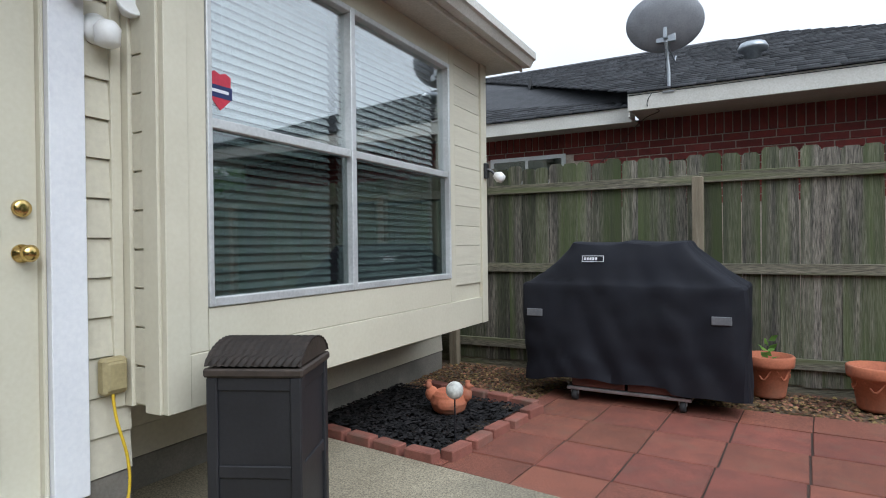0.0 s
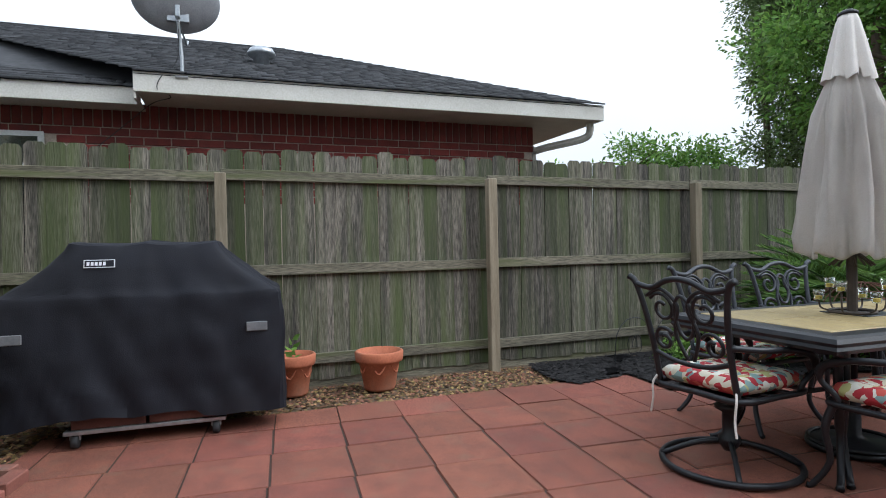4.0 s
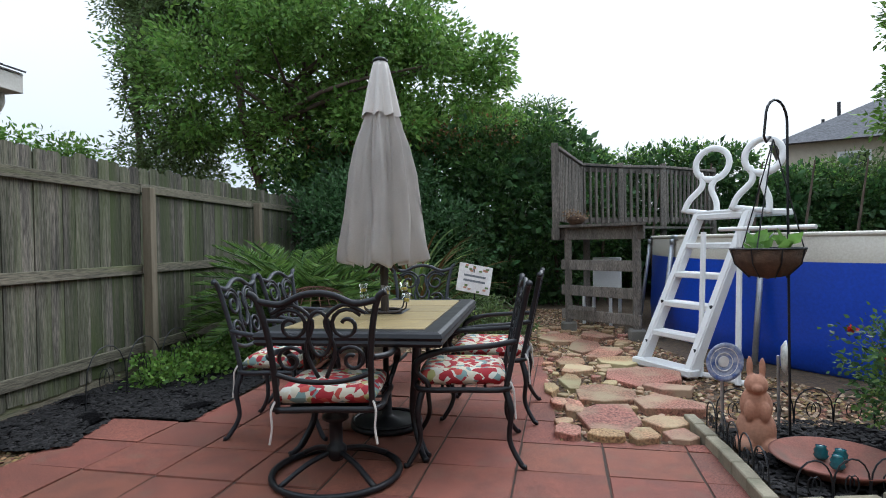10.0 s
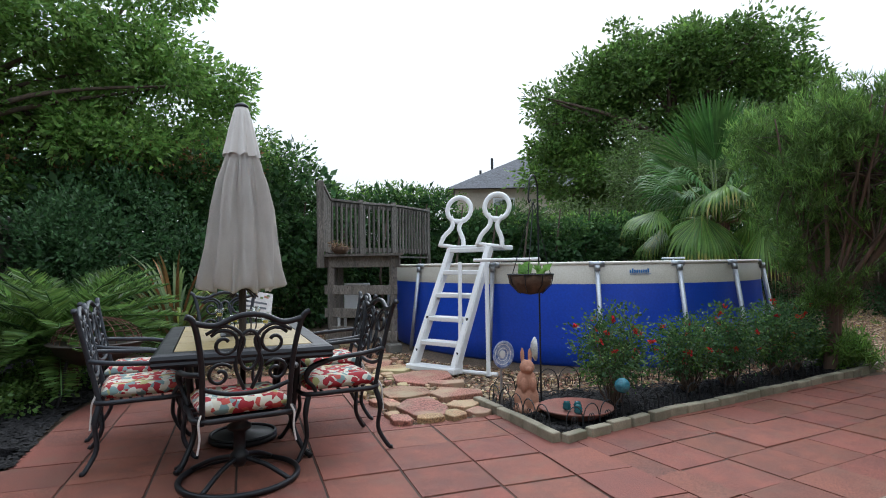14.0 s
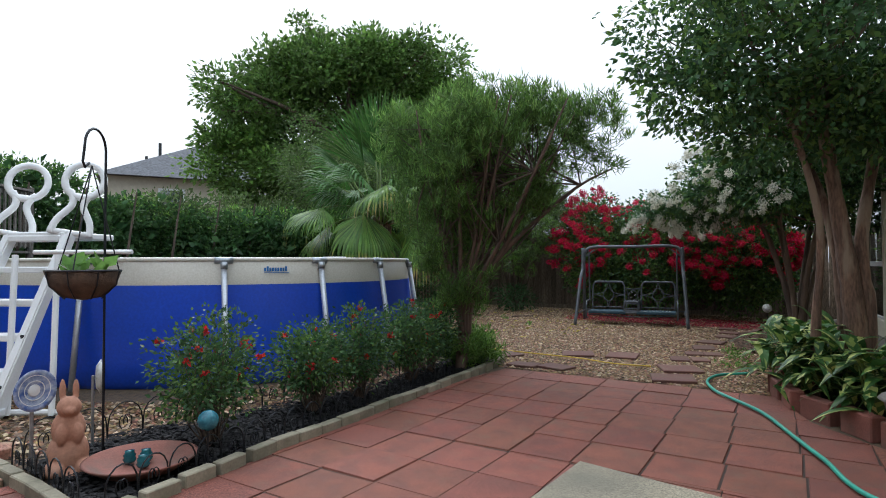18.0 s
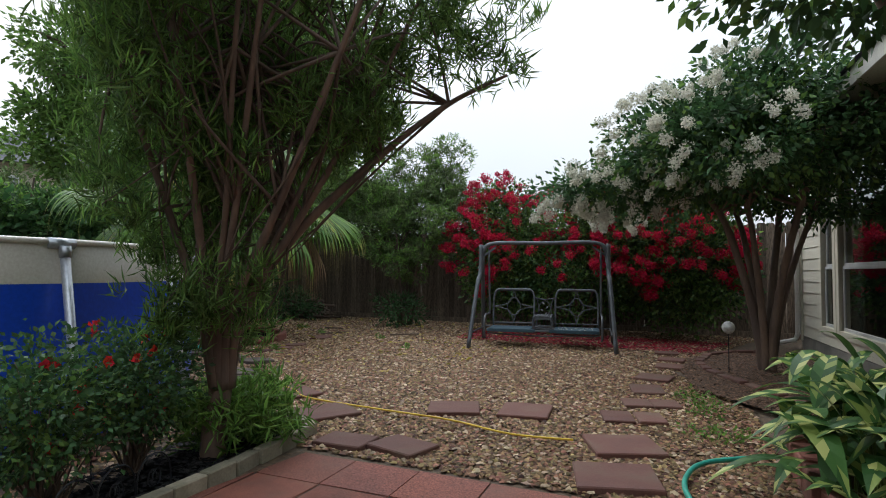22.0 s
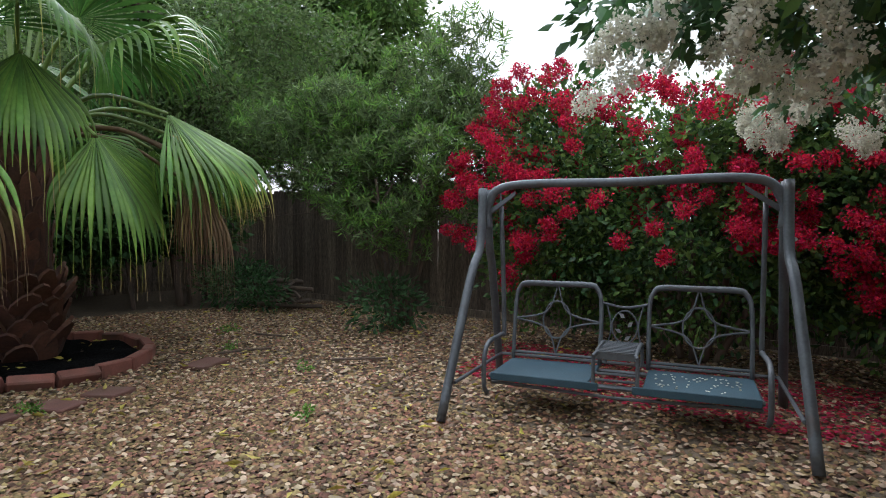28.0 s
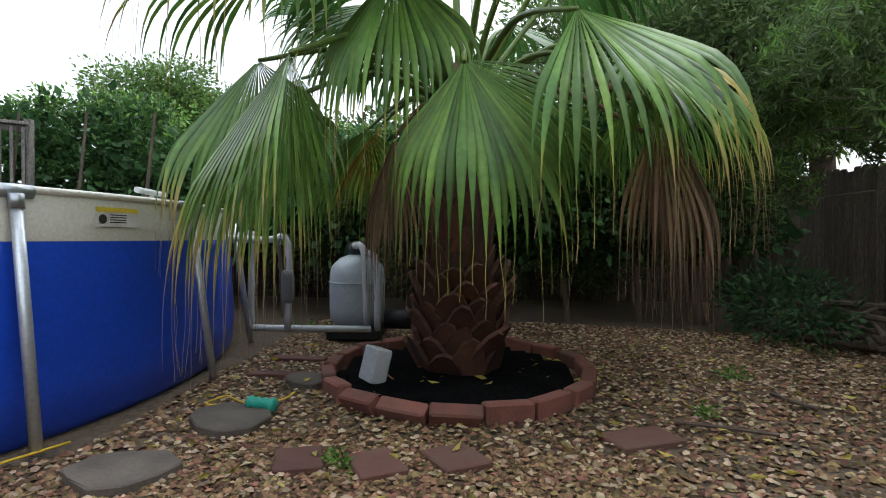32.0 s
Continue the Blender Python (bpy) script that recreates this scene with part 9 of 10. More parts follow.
part("cross_pipe", tube(bmesh.new(), [(5.95, -0.86, 1.29), (6.6, -0.40, 1.29)], 0.018, 8), M["plastic_white"], lad)

deck = thing("pool_deck", "weathered grey wooden pool deck with railing", "deck")
DZ = 1.42
floor = [(9.30, 0.82), (11.2, 0.30), (11.7, -0.45), (12.0, -1.25), (13.0, -2.40), (12.75, -2.3), (12.0, -1.45), (10.9, -0.55), (9.8, -0.25), (8.42, -0.18)]
part("deck_floor", prism(bmesh.new(), floor, DZ - 0.035, DZ), M["deck"], deck)
def beam(a, b, z0, z1, th, nm, par):
    a, b = Vector((*a, 0)), Vector((*b, 0))
    ang = math.atan2(b.y - a.y, b.x - a.x)
    return part(nm, boxed(0, (b - a).length, -th / 2, th / 2, z0, z1, 0.004, Matrix.Translation(a) @ Matrix.Rotation(ang, 4, "Z")), M["deck"], par)
FL, FR = (9.42, 0.76), (8.60, -0.20)
beam(FL, FR, DZ - 0.20, DZ - 0.036, 0.045, "rim_joist", deck)
beam((9.30, 0.84), (11.2, 0.32), DZ - 0.20, DZ - 0.036, 0.04, "rim_joist", deck)
for p in ((9.34, 0.64), (8.68, -0.12), (11.1, 0.2), (11.9, -1.2), (10.2, 0.3)):
    part("post", boxed(p[0] - 0.045, p[0] + 0.045, p[1] - 0.045, p[1] + 0.045, 0.10, DZ - 0.04, 0.004, None), M["deck"], deck)
    part("footing", boxed(p[0] - 0.1, p[0] + 0.1, p[1] - 0.1, p[1] + 0.1, -0.05, 0.12, 0.02), M["foundation"], deck)
for z in (0.16, 0.48, 0.82):
    beam((9.40, 0.72), (8.62, -0.16), z, z + 0.135, 0.035, "skirt_board", deck)
beam((9.2, 0.66), (8.9, 0.35), 0.3, 0.36, 0.03, "brace_board", deck)
rail = [(9.30, 0.80), (11.2, 0.28), (11.65, -0.45), (11.95, -1.22), (12.9, -2.35)]
for a, b in zip(rail, rail[1:]):
    A, B = Vector((*a, 0)), Vector((*b, 0))
    L = (B - A).length
    beam(a, b, DZ + 1.02, DZ + 1.06, 0.13, "hand_rail", deck)
    beam(a, b, DZ + 0.93, DZ + 1.015, 0.035, "top_rail", deck)
    beam(a, b, DZ + 0.08, DZ + 0.165, 0.035, "bottom_rail", deck)
    n = int(L / 0.115)
    for k in range(n):
        p = A.lerp(B, (k + 0.5) / n)
        part("baluster", boxed(-0.019, 0.019, -0.017, 0.017, DZ + 0.05, DZ + 0.99, 0.002, Matrix.Translation((p.x, p.y, 0)) @ Matrix.Rotation(math.atan2(b[1] - a[1], b[0] - a[0]), 4, "Z") @ Matrix.Translation((0, -0.036, 0))), M["deck"], deck)
for p in rail:
    part("rail_post", boxed(p[0] - 0.045, p[0] + 0.045, p[1] - 0.045, p[1] + 0.045, DZ - 0.2, DZ + 1.10, 0.004), M["deck"], deck)
nest = thing("dried_basket", "small tan basket of dried flowers on the deck edge", "basket", yaw_at(9.12, 0.55, 0, DZ))
part("basket", lathe(bmesh.new(), [(0.07, 0.0), (0.12, 0.05), (0.13, 0.10), (0.11, 0.10), (0.0, 0.06)], 18), M["coco"], nest, smooth=True)
crown(nest, "dried_flowers", [(0, 0, 0.12, 0.12, 0.12, 0.06)], 30, 8, 0.03, 0.03, 0.7, M["palm_dead"], 4, 0.3)
lch = thing("plastic_chair", "white plastic chair stored under the deck", "chair", yaw_at(10.1, 0.1, 60, 0.0))
part("seat", boxed(-0.22, 0.22, -0.2, 0.2, 0.40, 0.43, 0.01), M["plastic_white"], lch)
part("backrest", boxed(-0.22, 0.22, -0.22, -0.19, 0.43, 0.95, 0.01), M["plastic_white"], lch)
for sx in (-1, 1):
    for sy in (-1, 1):
        part("leg", boxed(sx * 0.2 - 0.02, sx * 0.2 + 0.02, sy * 0.18 - 0.02, sy * 0.18 + 0.02, -0.02, 0.40, 0.004), M["plastic_white"], lch)

# filter, pump and pipes behind the pool
pump = thing("pool_filter", "grey sand filter tank on a black pump with white pipes", "pool filter", yaw_at(11.35, -7.0, 0))
part("base", boxed(-0.28, 0.45, -0.26, 0.26, 0.0, 0.12, 0.02), M["black_plastic"], pump)
part("tank", lathe(bmesh.new(), [(0.20, 0.12), (0.27, 0.18), (0.28, 0.30), (0.28, 0.62), (0.26, 0.72), (0.18, 0.80), (0.08, 0.84), (0.0, 0.85)], 28), M["tank"], pump, smooth=True)
part("seam", tube(bmesh.new(), ring_points(0.283, 36, 0.56), 0.008, 6, True), M["tank"], pump)
part("valve", lathe(bmesh.new(), [(0.09, 0.84), (0.10, 0.90), (0.08, 0.95), (0.05, 0.97), (0.0, 0.98)], 16), M["black_plastic"], pump, smooth=True)
part("pump_body", tube(bmesh.new(), [(-0.1, -0.30, 0.20), (-0.1, -0.62, 0.20)], 0.10, 14), M["black_plastic"], pump, smooth=True)
for pts in ([(-0.05, 0.0, 0.92), (-0.25, -0.02, 0.93), (-0.32, -0.12, 0.86), (-0.32, -0.15, 0.16)], [(0.0, -0.06, 0.90), (-0.28, -0.14, 0.86), (-0.35, -0.24, 0.78), (-0.35, -0.26, 0.12)], [(-0.38, -0.2, 0.14), (-0.40, 0.9, 0.14), (-0.40, 0.95, 0.2), (-0.40, 0.95, 1.0), (-0.42, 1.0, 1.02), (-0.6, 1.35, 1.02)], [(-0.55, 0.55, 0.16), (-0.55, 0.55, 0.95), (-0.6, 0.75, 0.98), (-0.75, 1.25, 1.0)]):
    part("pipe", tube(bmesh.new(), smooth_path(pts, 4), 0.032, 10), M["pvc"], pump, "pale grey PVC pipe", smooth=True)
part("valve_body", lathe(bmesh.new(), [(0.05, 0.0), (0.06, 0.05), (0.06, 0.25), (0.05, 0.3)], 14, Matrix.Translation((-0.55, 0.55, 0.4))), M["dish"], pump, smooth=True)


# ---- swing ----
sw = thing("porch_swing", "grey metal garden swing with two teal sling seats", "swing", Matrix.Translation((4.88, -9.30, 0)) @ Matrix.Rotation(radians(14.5), 4, "Z"))
HW = 0.955
# local x to its left end, local -y is the back
for s in (-1, 1):
    for f in (1, -1):
        y0 = 0.0 if f > 0 else -1.22
        part("leg", tube(bmesh.new(), smooth_path([(s * (HW + 0.045), y0, 0.0), (s * (HW - 0.01), -0.61 + f * 0.24, 0.86), (s * (HW - 0.03), -0.61 + f * 0.10, 1.08), (s * (HW - 0.03), -0.61 + f * 0.05, 1.48)], 5), 0.030, 10), M["swing_metal"], sw, smooth=True)
    part("leg_brace", tube(bmesh.new(), [(s * HW, -0.12, 0.22), (s * HW, -1.1, 0.22)], 0.012, 8), M["swing_metal"], sw)
    part("gusset", prism(bmesh.new(), [(0, 0), (0.22, 0.16), (0.22, 0.19), (0.0, 0.04)], -0.012, 0.012, Matrix.Translation((s * (HW - 0.03), -0.61, 1.27)) @ Matrix.Rotation(0 if s < 0 else math.pi, 4, "Z") @ Matrix.Rotation(math.pi / 2, 4, "X")), M["swing_metal"], sw)
    for z in (1.02, 1.14):
        part("bolt", lathe(bmesh.new(), [(0.012, 0), (0.012, 0.012), (0, 0.014)], 8, Matrix.Translation((s * HW, -0.53, z)) @ Matrix.Rotation(-math.pi / 2, 4, "X")), M["galv"], sw)
part("top_bar", tube(bmesh.new(), smooth_path([(-HW + 0.05, -0.61, 1.20), (-HW + 0.06, -0.61, 1.38), (-HW + 0.22, -0.61, 1.50), (0, -0.61, 1.50), (HW - 0.22, -0.61, 1.50), (HW - 0.06, -0.61, 1.38), (HW - 0.05, -0.61, 1.20)], 6), 0.030, 10), M["swing_metal"], sw, smooth=True)
bench = part("seat_frame", tube(bmesh.new(), [(-0.80, -0.36, 0.36), (0.80, -0.36, 0.36), (0.80, -0.86, 0.34), (-0.80, -0.86, 0.34)], 0.016, 8, True), M["swing_metal"], sw)
for s in (-1, 1):
    part("sling_seat", boxed(min(s * 0.16, s * 0.79), max(s * 0.16, s * 0.79), -0.85, -0.35, 0.362, 0.382, 0.006), M["swing_seat"], bench, "teal sling seat")
    part("sling_hem", boxed(min(s * 0.10, s * 0.79), max(s * 0.10, s * 0.79), -0.352, -0.338, 0.335, 0.384, 0.004), M["swing_seat"], bench)
    part("arm", tube(bmesh.new(), smooth_path([(s * 0.82, -0.36, 0.24), (s * 0.83, -0.33, 0.30), (s * 0.83, -0.34, 0.50), (s * 0.83, -0.45, 0.57), (s * 0.82, -0.68, 0.58), (s * 0.82, -0.74, 0.64), (s * 0.82, -0.66, 1.36)], 5), 0.016, 8), M["swing_metal"], sw, smooth=True)
    part("chain", tube(bmesh.new(), [(s * 0.82, -0.66, 1.36), (s * 0.82, -0.63, 1.47)], 0.007, 6), M["galv"], sw)
    x0, x1 = (0.16, 0.78) if s > 0 else (-0.78, -0.16)
    B = lambda x, z: (x, -0.84 - 0.22 * (z - 0.38), z)
    xm = (x0 + x1) / 2
    part("back_frame", tube(bmesh.new(), smooth_path([B(x0, 0.38), B(x0, 0.70), B(x0 + 0.03, 0.78), B(x0 + 0.09, 0.80), B(xm, 0.80), B(x1 - 0.09, 0.80), B(x1 - 0.03, 0.78), B(x1, 0.70), B(x1, 0.38)], 4), 0.015, 8), M["swing_metal"], sw, smooth=True)
    part("back_rail", tube(bmesh.new(), [B(x0, 0.43), B(x1, 0.43)], 0.010, 6), M["swing_metal"], sw)
    st = bmesh.new()
    tube(st, [B(xm + 0.10 * math.cos(a), 0.615 + 0.10 * math.sin(a)) for a in np.linspace(0, math.tau, 25)[:-1]], 0.006, 6, True)
    for ax, az, bx, bz in ((xm, 0.80, x1, 0.615), (x1, 0.615, xm, 0.43), (xm, 0.43, x0, 0.615), (x0, 0.615, xm, 0.80)):
        mx, mz = xm + (((ax + bx) / 2) - xm) * 0.50, 0.615 + (((az + bz) / 2) - 0.615) * 0.50
        tube(st, smooth_path([B(ax, az), B(mx, mz), B(bx, bz)], 6), 0.006, 6)
    part("back_star", st, M["swing_metal"], sw)
tb = part("table_frame", tube(bmesh.new(), smooth_path([(-0.13, -0.36, 0.37), (-0.13, -0.37, 0.53), (-0.12, -0.40, 0.56), (-0.12, -0.80, 0.56), (-0.12, -0.84, 0.40)], 4), 0.012, 8), M["swing_metal"], sw)
part("table_frame", tube(bmesh.new(), smooth_path([(0.13, -0.36, 0.37), (0.13, -0.37, 0.53), (0.12, -0.40, 0.56), (0.12, -0.80, 0.56), (0.12, -0.84, 0.40)], 4), 0.012, 8), M["swing_metal"], sw)
for k in range(9):
    part("table_slat", boxed(-0.125, 0.125, -0.78 + k * 0.045, -0.765 + k * 0.045, 0.562, 0.570, 0.001), M["swing_metal"], tb)
part("table_skirt", boxed(-0.12, 0.12, -0.415, -0.408, 0.52, 0.56), M["swing_metal"], tb)
for z in (0.40, 0.44):
    part("table_rail", tube(bmesh.new(), [(-0.13, -0.37, z), (0.13, -0.37, z)], 0.008, 6), M["swing_metal"], tb)
sm = bmesh.new()
Bm = lambda x, z: (x, -0.84 - 0.22 * (z - 0.38), z)
tube(sm, smooth_path([Bm(-0.16, 0.72), Bm(0, 0.70), Bm(0.16, 0.72)], 5), 0.006, 6)
tube(sm, [Bm(0.085 * math.cos(a), 0.60 + 0.085 * math.sin(a)) for a in np.linspace(0, math.tau, 21)[:-1]], 0.005, 6, True)
for s in (-1, 1):
    tube(sm, smooth_path([Bm(s * 0.12, 0.71), Bm(s * 0.09, 0.60), Bm(s * 0.12, 0.47)], 5), 0.005, 6)
part("middle_scroll", sm, M["swing_metal"], sw)
for k, (x, z, an) in enumerate(((0.0, 0.65, 0.5), (-0.02, 0.60, 2.4), (0.02, 0.57, 0.4), (0.0, 0.53, 2.6))):
    part("leaf_ornament", prism(bmesh.new(), [(0, 0), (0.02, 0.012), (0.05, 0.0), (0.02, -0.012)], -0.002, 0.002, Matrix.Translation(Bm(x, z)) @ Matrix.Rotation(math.pi / 2, 4, "X") @ Matrix.Rotation(an, 4, "Z")), M["galv"], sw)
part("foot_bar", tube(bmesh.new(), [(-0.8, -0.40, 0.31), (0.0, -0.42, 0.28), (0.8, -0.40, 0.31)], 0.010, 6), M["swing_metal"], sw)
part("cross_bar", tube(bmesh.new(), [(-HW, -1.1, 0.22), (HW, -1.1, 0.22)], 0.012, 6), M["swing_metal"], sw)
spot = bmesh.new()
rs_ = random.Random(4)
for _ in range(60):
    x, y = rs_.uniform(-0.72, -0.22), rs_.uniform(-0.78, -0.40)
    box(spot, x, x + 0.012, y, y + 0.012, 0.2535, 0.256)
tagged(part("fallen_blossoms", spot, M["flower_white"]), "white fallen blossoms on the swing seat", "petals", kind="stuff").matrix_basis = sw.matrix_basis.copy()

# the bench hangs low on its arms: what is below the shoulders drops by a hand
for child in list(sw.children) + list(bench.children) + list(tb.children):
    if child.name.split(".")[0] in ("seat_frame", "sling_seat", "sling_hem", "arm", "back_frame", "back_rail", "back_star", "table_frame", "table_slat", "table_skirt", "table_rail", "middle_scroll", "leaf_ornament", "foot_bar"):
        for v in child.data.vertices:
            v.co.z -= 0.13 * max(0.0, min(1.0, (1.36 - v.co.z) / 0.7)) - 0.11 * max(0.0, min(0.42, v.co.z - 0.40)) / 0.42 * (child.name.split(".")[0] in ("back_frame", "back_star", "middle_scroll", "leaf_ornament"))

# ---- stepping stones and cords ----
rk = random.Random(6)
def slab_stone(x, y, w, d, a, material, label, h=0.03, group="stepping stones", name="stepping_stone", jag=0.0):
    bm = bmesh.new()
    if jag:
        out = []
        n = 9
        for k in range(n):
            b = math.tau * k / n
            out.append((w / 2 * math.cos(b) * (1 + rk.uniform(-jag, jag)), d / 2 * math.sin(b) * (1 + rk.uniform(-jag, jag))))
        prism(bm, out, -0.04, h)
        bmesh.ops.bevel(bm, geom=bm.edges[:], offset=0.008, segments=1, affect="EDGES")
    else:
        box(bm, -w / 2, w / 2, -d / 2, d / 2, -0.04, h, 0.007)
    o = tagged(part(name, bm, material), label, "stepping stone", group)
    o.matrix_basis = Matrix.Translation((x, y, 0)) @ Euler((rk.uniform(-0.015, 0.015), rk.uniform(-0.02, 0.02), radians(a))).to_matrix().to_4x4()
    return o


for x, y, w, d, a in ((2.90, -4.82, 0.42, 0.40, 20), (2.98, -5.40, 0.42, 0.40, 28), (3.82, -5.94, 0.38, 0.40, 12), (4.34, -5.75, 0.40, 0.38, 26), (5.12, -5.15, 0.42, 0.40, 62), (5.80, -5.52, 0.40, 0.38, 66), (4.15, -4.72, 0.36, 0.28, -10), (4.52, -4.64, 0.34, 0.26, 6)):
    slab_stone(x, y, w, d, a, M["step_stone"], "square red concrete stepping stone in the gravel", 0.020)
for x, y, w, d, a in ((3.17, -6.12, 0.22, 0.30, 20), (2.95, -6.20, 0.20, 0.30, 20), (3.13, -6.66, 0.22, 0.28, 20), (2.92, -6.74, 0.22, 0.28, 20), (3.15, -7.28, 0.28, 0.38, 18), (3.19, -7.95, 0.34, 0.36, -4), (3.14, -8.78, 0.32, 0.30, 5), (3.20, -9.34, 0.30, 0.28, 0), (3.34, -9.95, 0.3, 0.28, 8), (8.10, -7.34, 0.22, 0.26, 105), (8.07, -7.70, 0.22, 0.28, 116), (8.16, -8.06, 0.24, 0.28, 120), (8.48, -9.00, 0.38, 0.24, 112), (9.7, -6.75, 0.5, 0.12, 85), (10.25, -6.72, 0.45, 0.12, 88)):
    slab_stone(x, y, w, d, a, M["step_stone"], "worn brown-red brick paver set in the gravel", 0.014, "brick pavers in the gravel", "brick_paver")
for x, y, w, d in ((7.9, -6.62, 0.52, 0.44), (8.66, -6.78, 0.52, 0.42), (9.5, -6.98, 0.42, 0.3), (6.6, -5.75, 0.5, 0.36), (7.1, -6.0, 0.6, 0.4), (7.45, -6.65, 0.4, 0.3)):
    slab_stone(x, y, w, d, rk.uniform(0, 90), M["slate"], "flat grey-brown stone laid in the gravel", 0.03, "grey stones in the gravel", "flat_stone", 0.22)
tagged(part("extension_cord", tube(bmesh.new(), smooth_path([(8.2, -6.2, 0.02), (7.1, -5.75, 0.02), (6.0, -5.65, 0.02), (5.55, -5.42, 0.02), (4.8, -5.38, 0.02), (4.18, -5.36, 0.022), (3.67, -5.25, 0.02), (3.27, -5.32, 0.02)], 6), 0.007, 6), M["yellow_cord"], smooth=True), "yellow cord lying across the gravel", "cord")
tagged(part("garden_hose", tube(bmesh.new(), smooth_path([(2.30, -5.45, 0.025), (2.50, -5.25, 0.025), (2.57, -5.02, 0.025), (2.55, -4.72, 0.025), (2.40, -4.36, 0.025), (2.22, -4.12, 0.025), (1.94, -3.75, 0.025), (1.68, -3.19, 0.025), (1.49, -2.78, 0.025), (1.2, -2.2, 0.025), (0.4, -1.95, 0.03)], 8), 0.014, 8), M["hose"], smooth=True), "green garden hose snaking over the pavers", "hose")

# ---- planter with striped ginger, and edging rings ----
pe = thing("planter_edging", "red-brown block edging of the raised planter", "edging")
bm = boxed(-0.148, 0.148, -0.055, 0.055, -0.03, 0.15, 0.010)
spare = part("edging_block", bm, M["red_edging"])
pe_me = spare.data
bpy.data.objects.remove(spare)
pts = [(2.02, -6.3), (2.05, -5.5), (1.98, -4.75), (1.72, -4.08), (1.45, -3.80), (1.18, -3.48), (1.0, -3.25)]
for k, (a, b) in enumerate(zip(pts, pts[1:])):
    lay(pe, pe_me, a, b, 0.30, "edging_block", 0.0, 0.006, 40 + k)
PLANT = [(1.95, -6.3), (1.98, -5.5), (1.9, -4.8), (1.65, -4.15), (1.40, -3.9), (1.1, -3.6), (1.0, -3.5), (1.0, -6.3)]
bed("ground_bed", PLANT, M["soil"], "raised planter soil round the crape myrtle", 0.08)


def ginger(at, seed, n, label):
    t = thing("striped_ginger", label, "plant", yaw_at(*at, 0, 0.06), "striped plants in the planter")
    g = np.random.default_rng(seed)
    v, f = [], []
    rib = 9
    for k in range(2 * n):
        a, e = g.uniform(0, math.tau), g.uniform(0.1, 1.2)
        p0 = np.array((g.normal(0, 0.13), g.normal(0, 0.13), g.uniform(0.05, 0.45)))
        d = np.array((math.cos(a) * math.cos(e), math.sin(a) * math.cos(e), math.sin(e)))
        side = np.array((-math.sin(a), math.cos(a), 0))
        L, wd = g.uniform(0.34, 0.56), g.uniform(0.17, 0.23)
        for sgn in (-1, 1):
            for i in range(rib):
                q = len(v)
                for s, o in ((i / rib, 0), ((i + 1) / rib, 0), (min((i + 1) / rib + 0.10, 1), 1), (min(i / rib + 0.10, 1), 1)):
                    c = p0 + d * L * s + np.array((0, 0, -0.5 * L * s ** 2.2))
                    h = L * wd * 0.5 * max(math.sin(math.pi * min(s, 1) ** 0.8), 0.01) * o
                    v.append(c + side * sgn * h + np.array((0, 0, 0.10 * h)))
                f.append([q, q + 1, q + 2, q + 3])
    ob = share("striped_foliage", np_mesh("striped_foliage", np.array(v), np.array(f), M["leaf_band"]), t)
    ob["kind"] = "stuff"
    st = bmesh.new()
    for k in range(10):
        a = k * 0.63
        tube(st, [(0.05 * math.cos(a), 0.05 * math.sin(a), -0.05), (0.14 * math.cos(a), 0.14 * math.sin(a), 0.4)], 0.008, 5)
    part("stem", st, M["palm_stalk"], t)["kind"] = "stuff"
    return t


for k, (x, y) in enumerate(((1.75, -4.55), (1.45, -4.25), (1.85, -5.15), (1.75, -5.75), (1.2, -3.85))):
    ginger((x, y), 200 + k, 42 if k else 50, "variegated ginger with yellow-striped green leaves")
urn = thing("stone_urn", "pale grey stone urn at the end of the planter", "urn", yaw_at(1.0, -3.02))
part("urn_body", lathe(bmesh.new(), [(0.12, 0.0), (0.13, 0.03), (0.07, 0.07), (0.07, 0.12), (0.17, 0.24), (0.20, 0.36), (0.23, 0.38), (0.21, 0.40), (0.0, 0.36)], 24), M["foundation"], urn, smooth=True)

re2 = thing("ring_edging", "brown block edging round the white crape myrtle", "edging")
bm = boxed(-0.11, 0.11, -0.045, 0.045, -0.03, 0.055, 0.008)
spare = part("edging_block", bm, M["step_stone"])
r2_me = spare.data
bpy.data.objects.remove(spare)
pts = [(1.8, -6.75), (2.05, -7.35), (2.36, -7.85), (2.72, -8.45), (2.88, -9.1), (2.82, -9.8), (2.55, -10.3), (2.1, -10.6)]
for k, (a, b) in enumerate(zip(pts, pts[1:])):
    lay(re2, r2_me, a, b, 0.225, "edging_block", 0.0, 0.006, 60 + k)
pe2 = thing("palm_edging", "ring of tilted red concrete edging blocks round the palm", "edging")
bm = boxed(-0.150, 0.150, -0.05, 0.05, -0.03, 0.095, 0.012)
spare = part("edging_block", bm, M["red_edging"])
p2_me = spare.data
bpy.data.objects.remove(spare)
rj = random.Random(9)
for k in range(20):
    a = math.tau * k / 20
    p = (PALM_C[0] + 1.14 * math.cos(a), PALM_C[1] + 0.95 * math.sin(a))
    tang = math.atan2(0.95 * math.cos(a), -1.14 * math.sin(a))
    tip = rj.uniform(-0.10, 0.10) + (0.55 if k in (9, 10, 8) else 0)
    share("edging_block", p2_me, pe2, Matrix.Translation((*p, 0.0)) @ Matrix.Rotation(tang, 4, "Z") @ Matrix.Rotation(tip, 4, "X") @ Matrix.Rotation(rj.uniform(-0.08, 0.08), 4, "Y"))
ball_stake((2.53, -8.50), 0.50, 0.065, M["crackle_white"], "frosted glass ball on a thin metal stake")
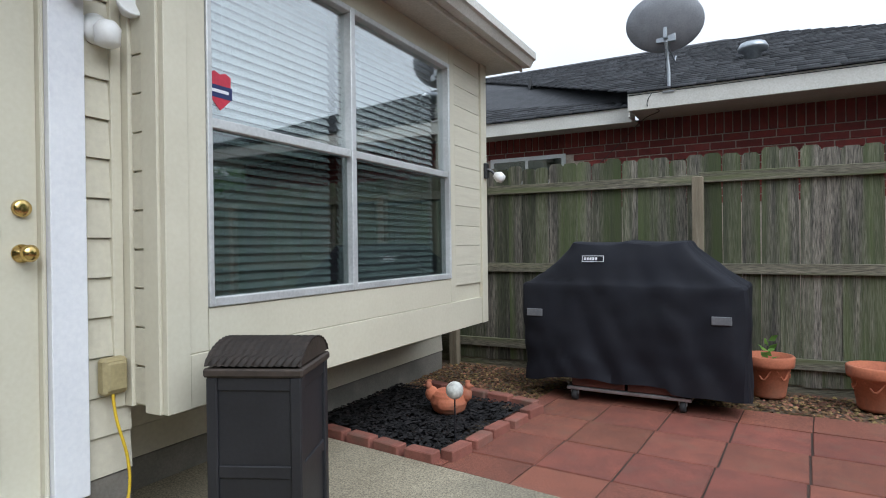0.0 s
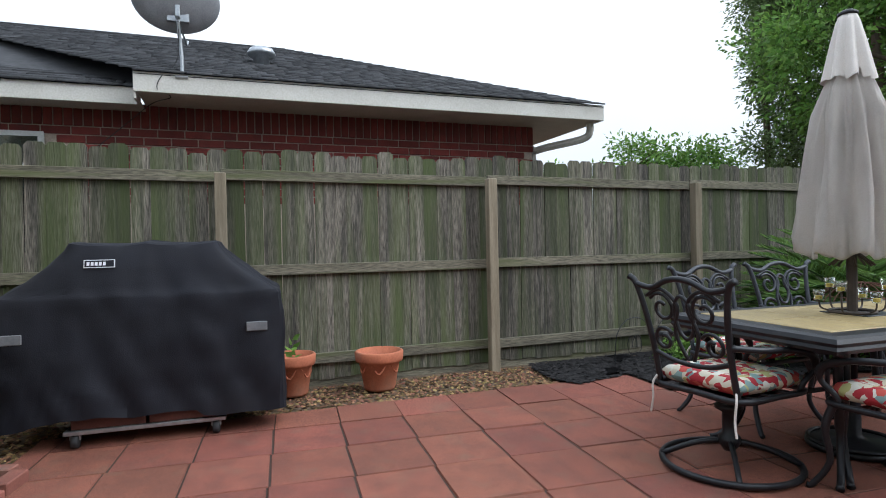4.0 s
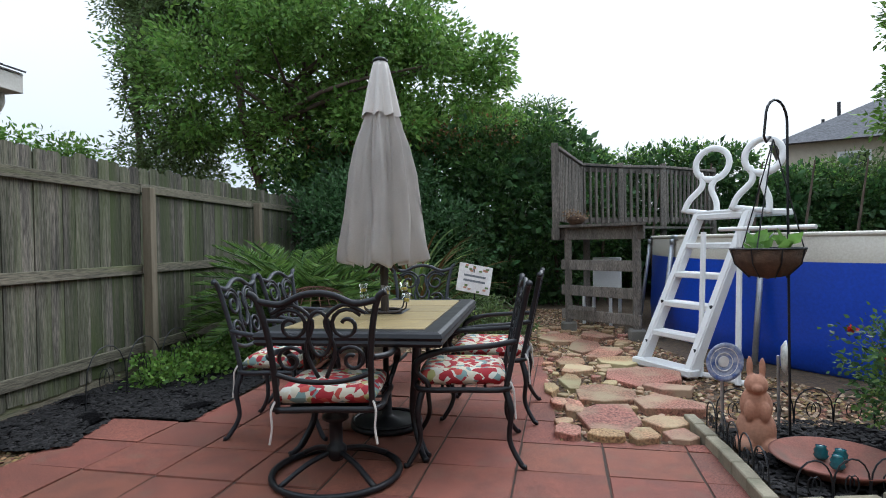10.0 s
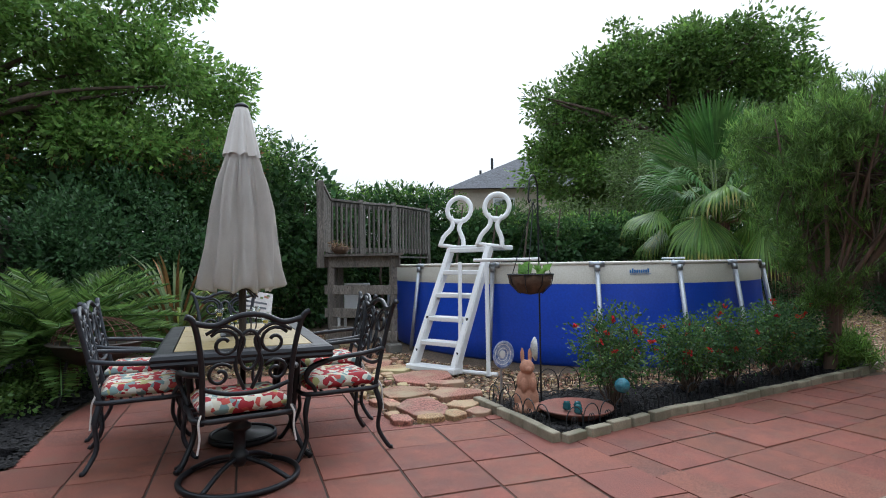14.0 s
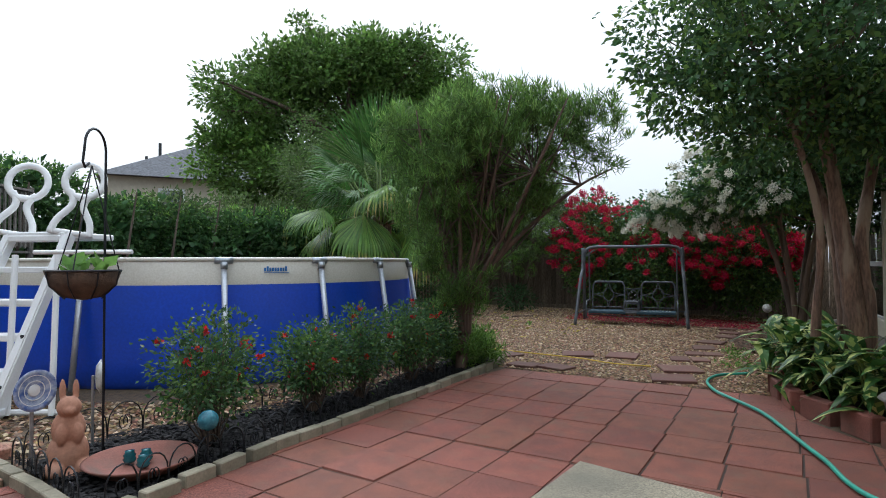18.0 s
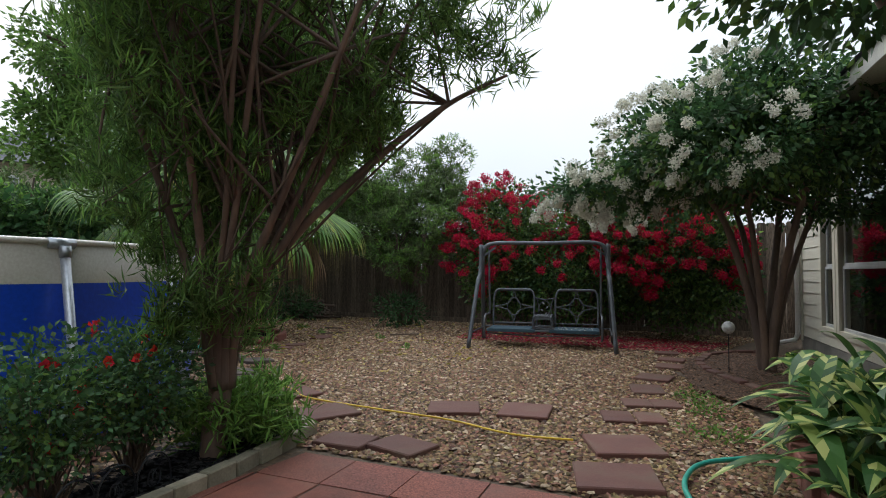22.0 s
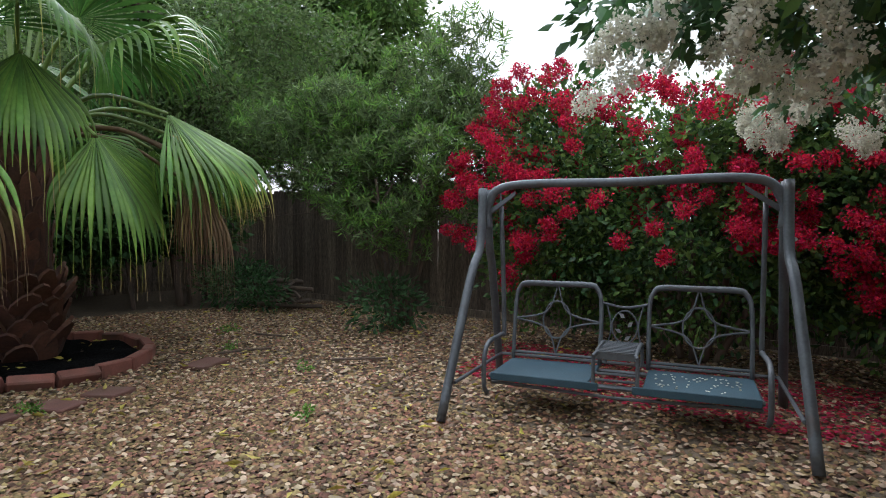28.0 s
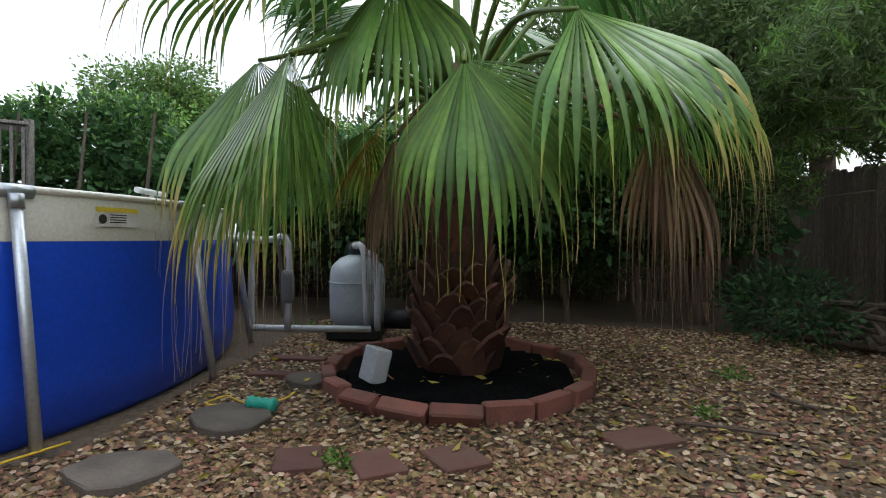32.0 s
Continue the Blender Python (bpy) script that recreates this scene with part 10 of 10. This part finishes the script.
tb_ = thing("timer_box", "grey electrical box leaning by the palm", "electric box", Matrix.Translation((9.45, -7.45, 0.0)) @ Euler((0.25, 0, 0.6)).to_matrix().to_4x4())
part("case", boxed(-0.10, 0.10, -0.06, 0.06, 0.02, 0.26, 0.01), M["pvc"], tb_)
part("door", boxed(-0.085, 0.085, -0.068, -0.060, 0.05, 0.24, 0.004), M["tank"], tb_)
part("plug", tube(bmesh.new(), [(0.14, -0.05, 0.02), (0.15, -0.05, 0.14)], 0.014, 8), M["rose_red"], tb_)
part("wire", tube(bmesh.new(), smooth_path([(0.0, -0.08, 0.1), (-0.12, -0.2, 0.03), (0.05, -0.35, 0.02), (0.25, -0.5, 0.02)], 5), 0.006, 6), M["terra_pale"], tb_)
spool = thing("cord_reel", "teal reel of yellow twine on the ground", "cord reel", Matrix.Translation((8.80, -6.92, 0.045)) @ Matrix.Rotation(radians(75), 4, "Z") @ Matrix.Rotation(math.pi / 2, 4, "Y"))
part("reel", lathe(bmesh.new(), [(0.0, -0.09), (0.035, -0.09), (0.045, -0.07), (0.03, -0.05), (0.042, -0.02), (0.03, 0.0), (0.042, 0.03), (0.03, 0.05), (0.045, 0.07), (0.035, 0.09), (0.0, 0.09)], 16), M["hose"], spool, smooth=True)
tagged(part("twine", tube(bmesh.new(), smooth_path([(8.83, -6.86, 0.02), (8.9, -6.72, 0.04), (9.0, -6.62, 0.03), (8.85, -6.58, 0.02), (8.95, -6.95, 0.02), (9.02, -7.05, 0.06)], 6), 0.006, 5), M["yellow_cord"]), "loose yellow twine by the reel", "cord")
rl = random.Random(14)
logs = thing("log_pile", "small pile of dark fallen branches by the fence", "log pile", yaw_at(11.2, -11.75, 20))
for k in range(18):
    x, y, z = rl.uniform(-0.35, 0.35), rl.uniform(-0.22, 0.22), 0.03 + 0.085 * (k // 4)
    a = rl.uniform(-1.5, 1.5)
    L = rl.uniform(0.5, 1.0)
    part("branch", tube(bmesh.new(), smooth_path([(x - L / 2 * math.cos(a), y - L / 2 * math.sin(a), z), (x, y, z + rl.uniform(0, 0.06)), (x + L / 2 * math.cos(a), y + L / 2 * math.sin(a), z + rl.uniform(0, 0.22))], 3), rl.uniform(0.018, 0.035), 7), M["bark"], logs)
for x, y, a, L in ((8.52, -9.72, 1.2, 0.5), (9.0, -10.2, 0.3, 0.35), (7.3, -10.1, 0.8, 0.5)):
    tagged(part("fallen_twig", tube(bmesh.new(), smooth_path([(x, y, 0.02), (x + L * 0.5 * math.cos(a), y + L * 0.5 * math.sin(a) + 0.03, 0.025), (x + L * math.cos(a), y + L * math.sin(a), 0.02)], 4), 0.012, 6), M["bark"]), "dark fallen twig on the gravel", "twig")
g = np.random.default_rng(88)
for x, y, s in ((9.85, -10.1, 0.10), (8.9, -9.5, 0.05), (8.05, -7.55, 0.05), (6.6, -8.6, 0.03), (2.6, -6.6, 0.2), (2.75, -7.1, 0.22), (2.5, -5.9, 0.2), (7.6, -9.4, 0.05), (11.8, -6.3, 0.3)):
    wd = thing("weed", "small green weed growing in the gravel", "weed", yaw_at(x, y), "weeds in the gravel")
    crown(wd, "foliage", [(0, 0, 0.02, s, s, 0.04)], int(8 + 60 * s), 10, 0.025, 0.03, 0.6, M["leaf_light"], int(x * 100), 0.1)
n = 420
pos = np.stack([g.uniform(5.2, 11.5, n), g.uniform(-12.2, -6.5, n), np.full(n, 0.022)], 1)
di = np.stack([np.cos(g.uniform(0, 6.28, n)), np.sin(g.uniform(0, 6.28, n)), g.normal(0, 0.1, n)], 1)
tagged(new("leaf_litter", leaf_mesh("leaf_litter", pos, di, g.uniform(0.04, 0.11, n), 0.3, M["leaf_yellow"], g, 0.3)), "yellow and brown leaves scattered on the gravel", "leaf litter", kind="stuff")
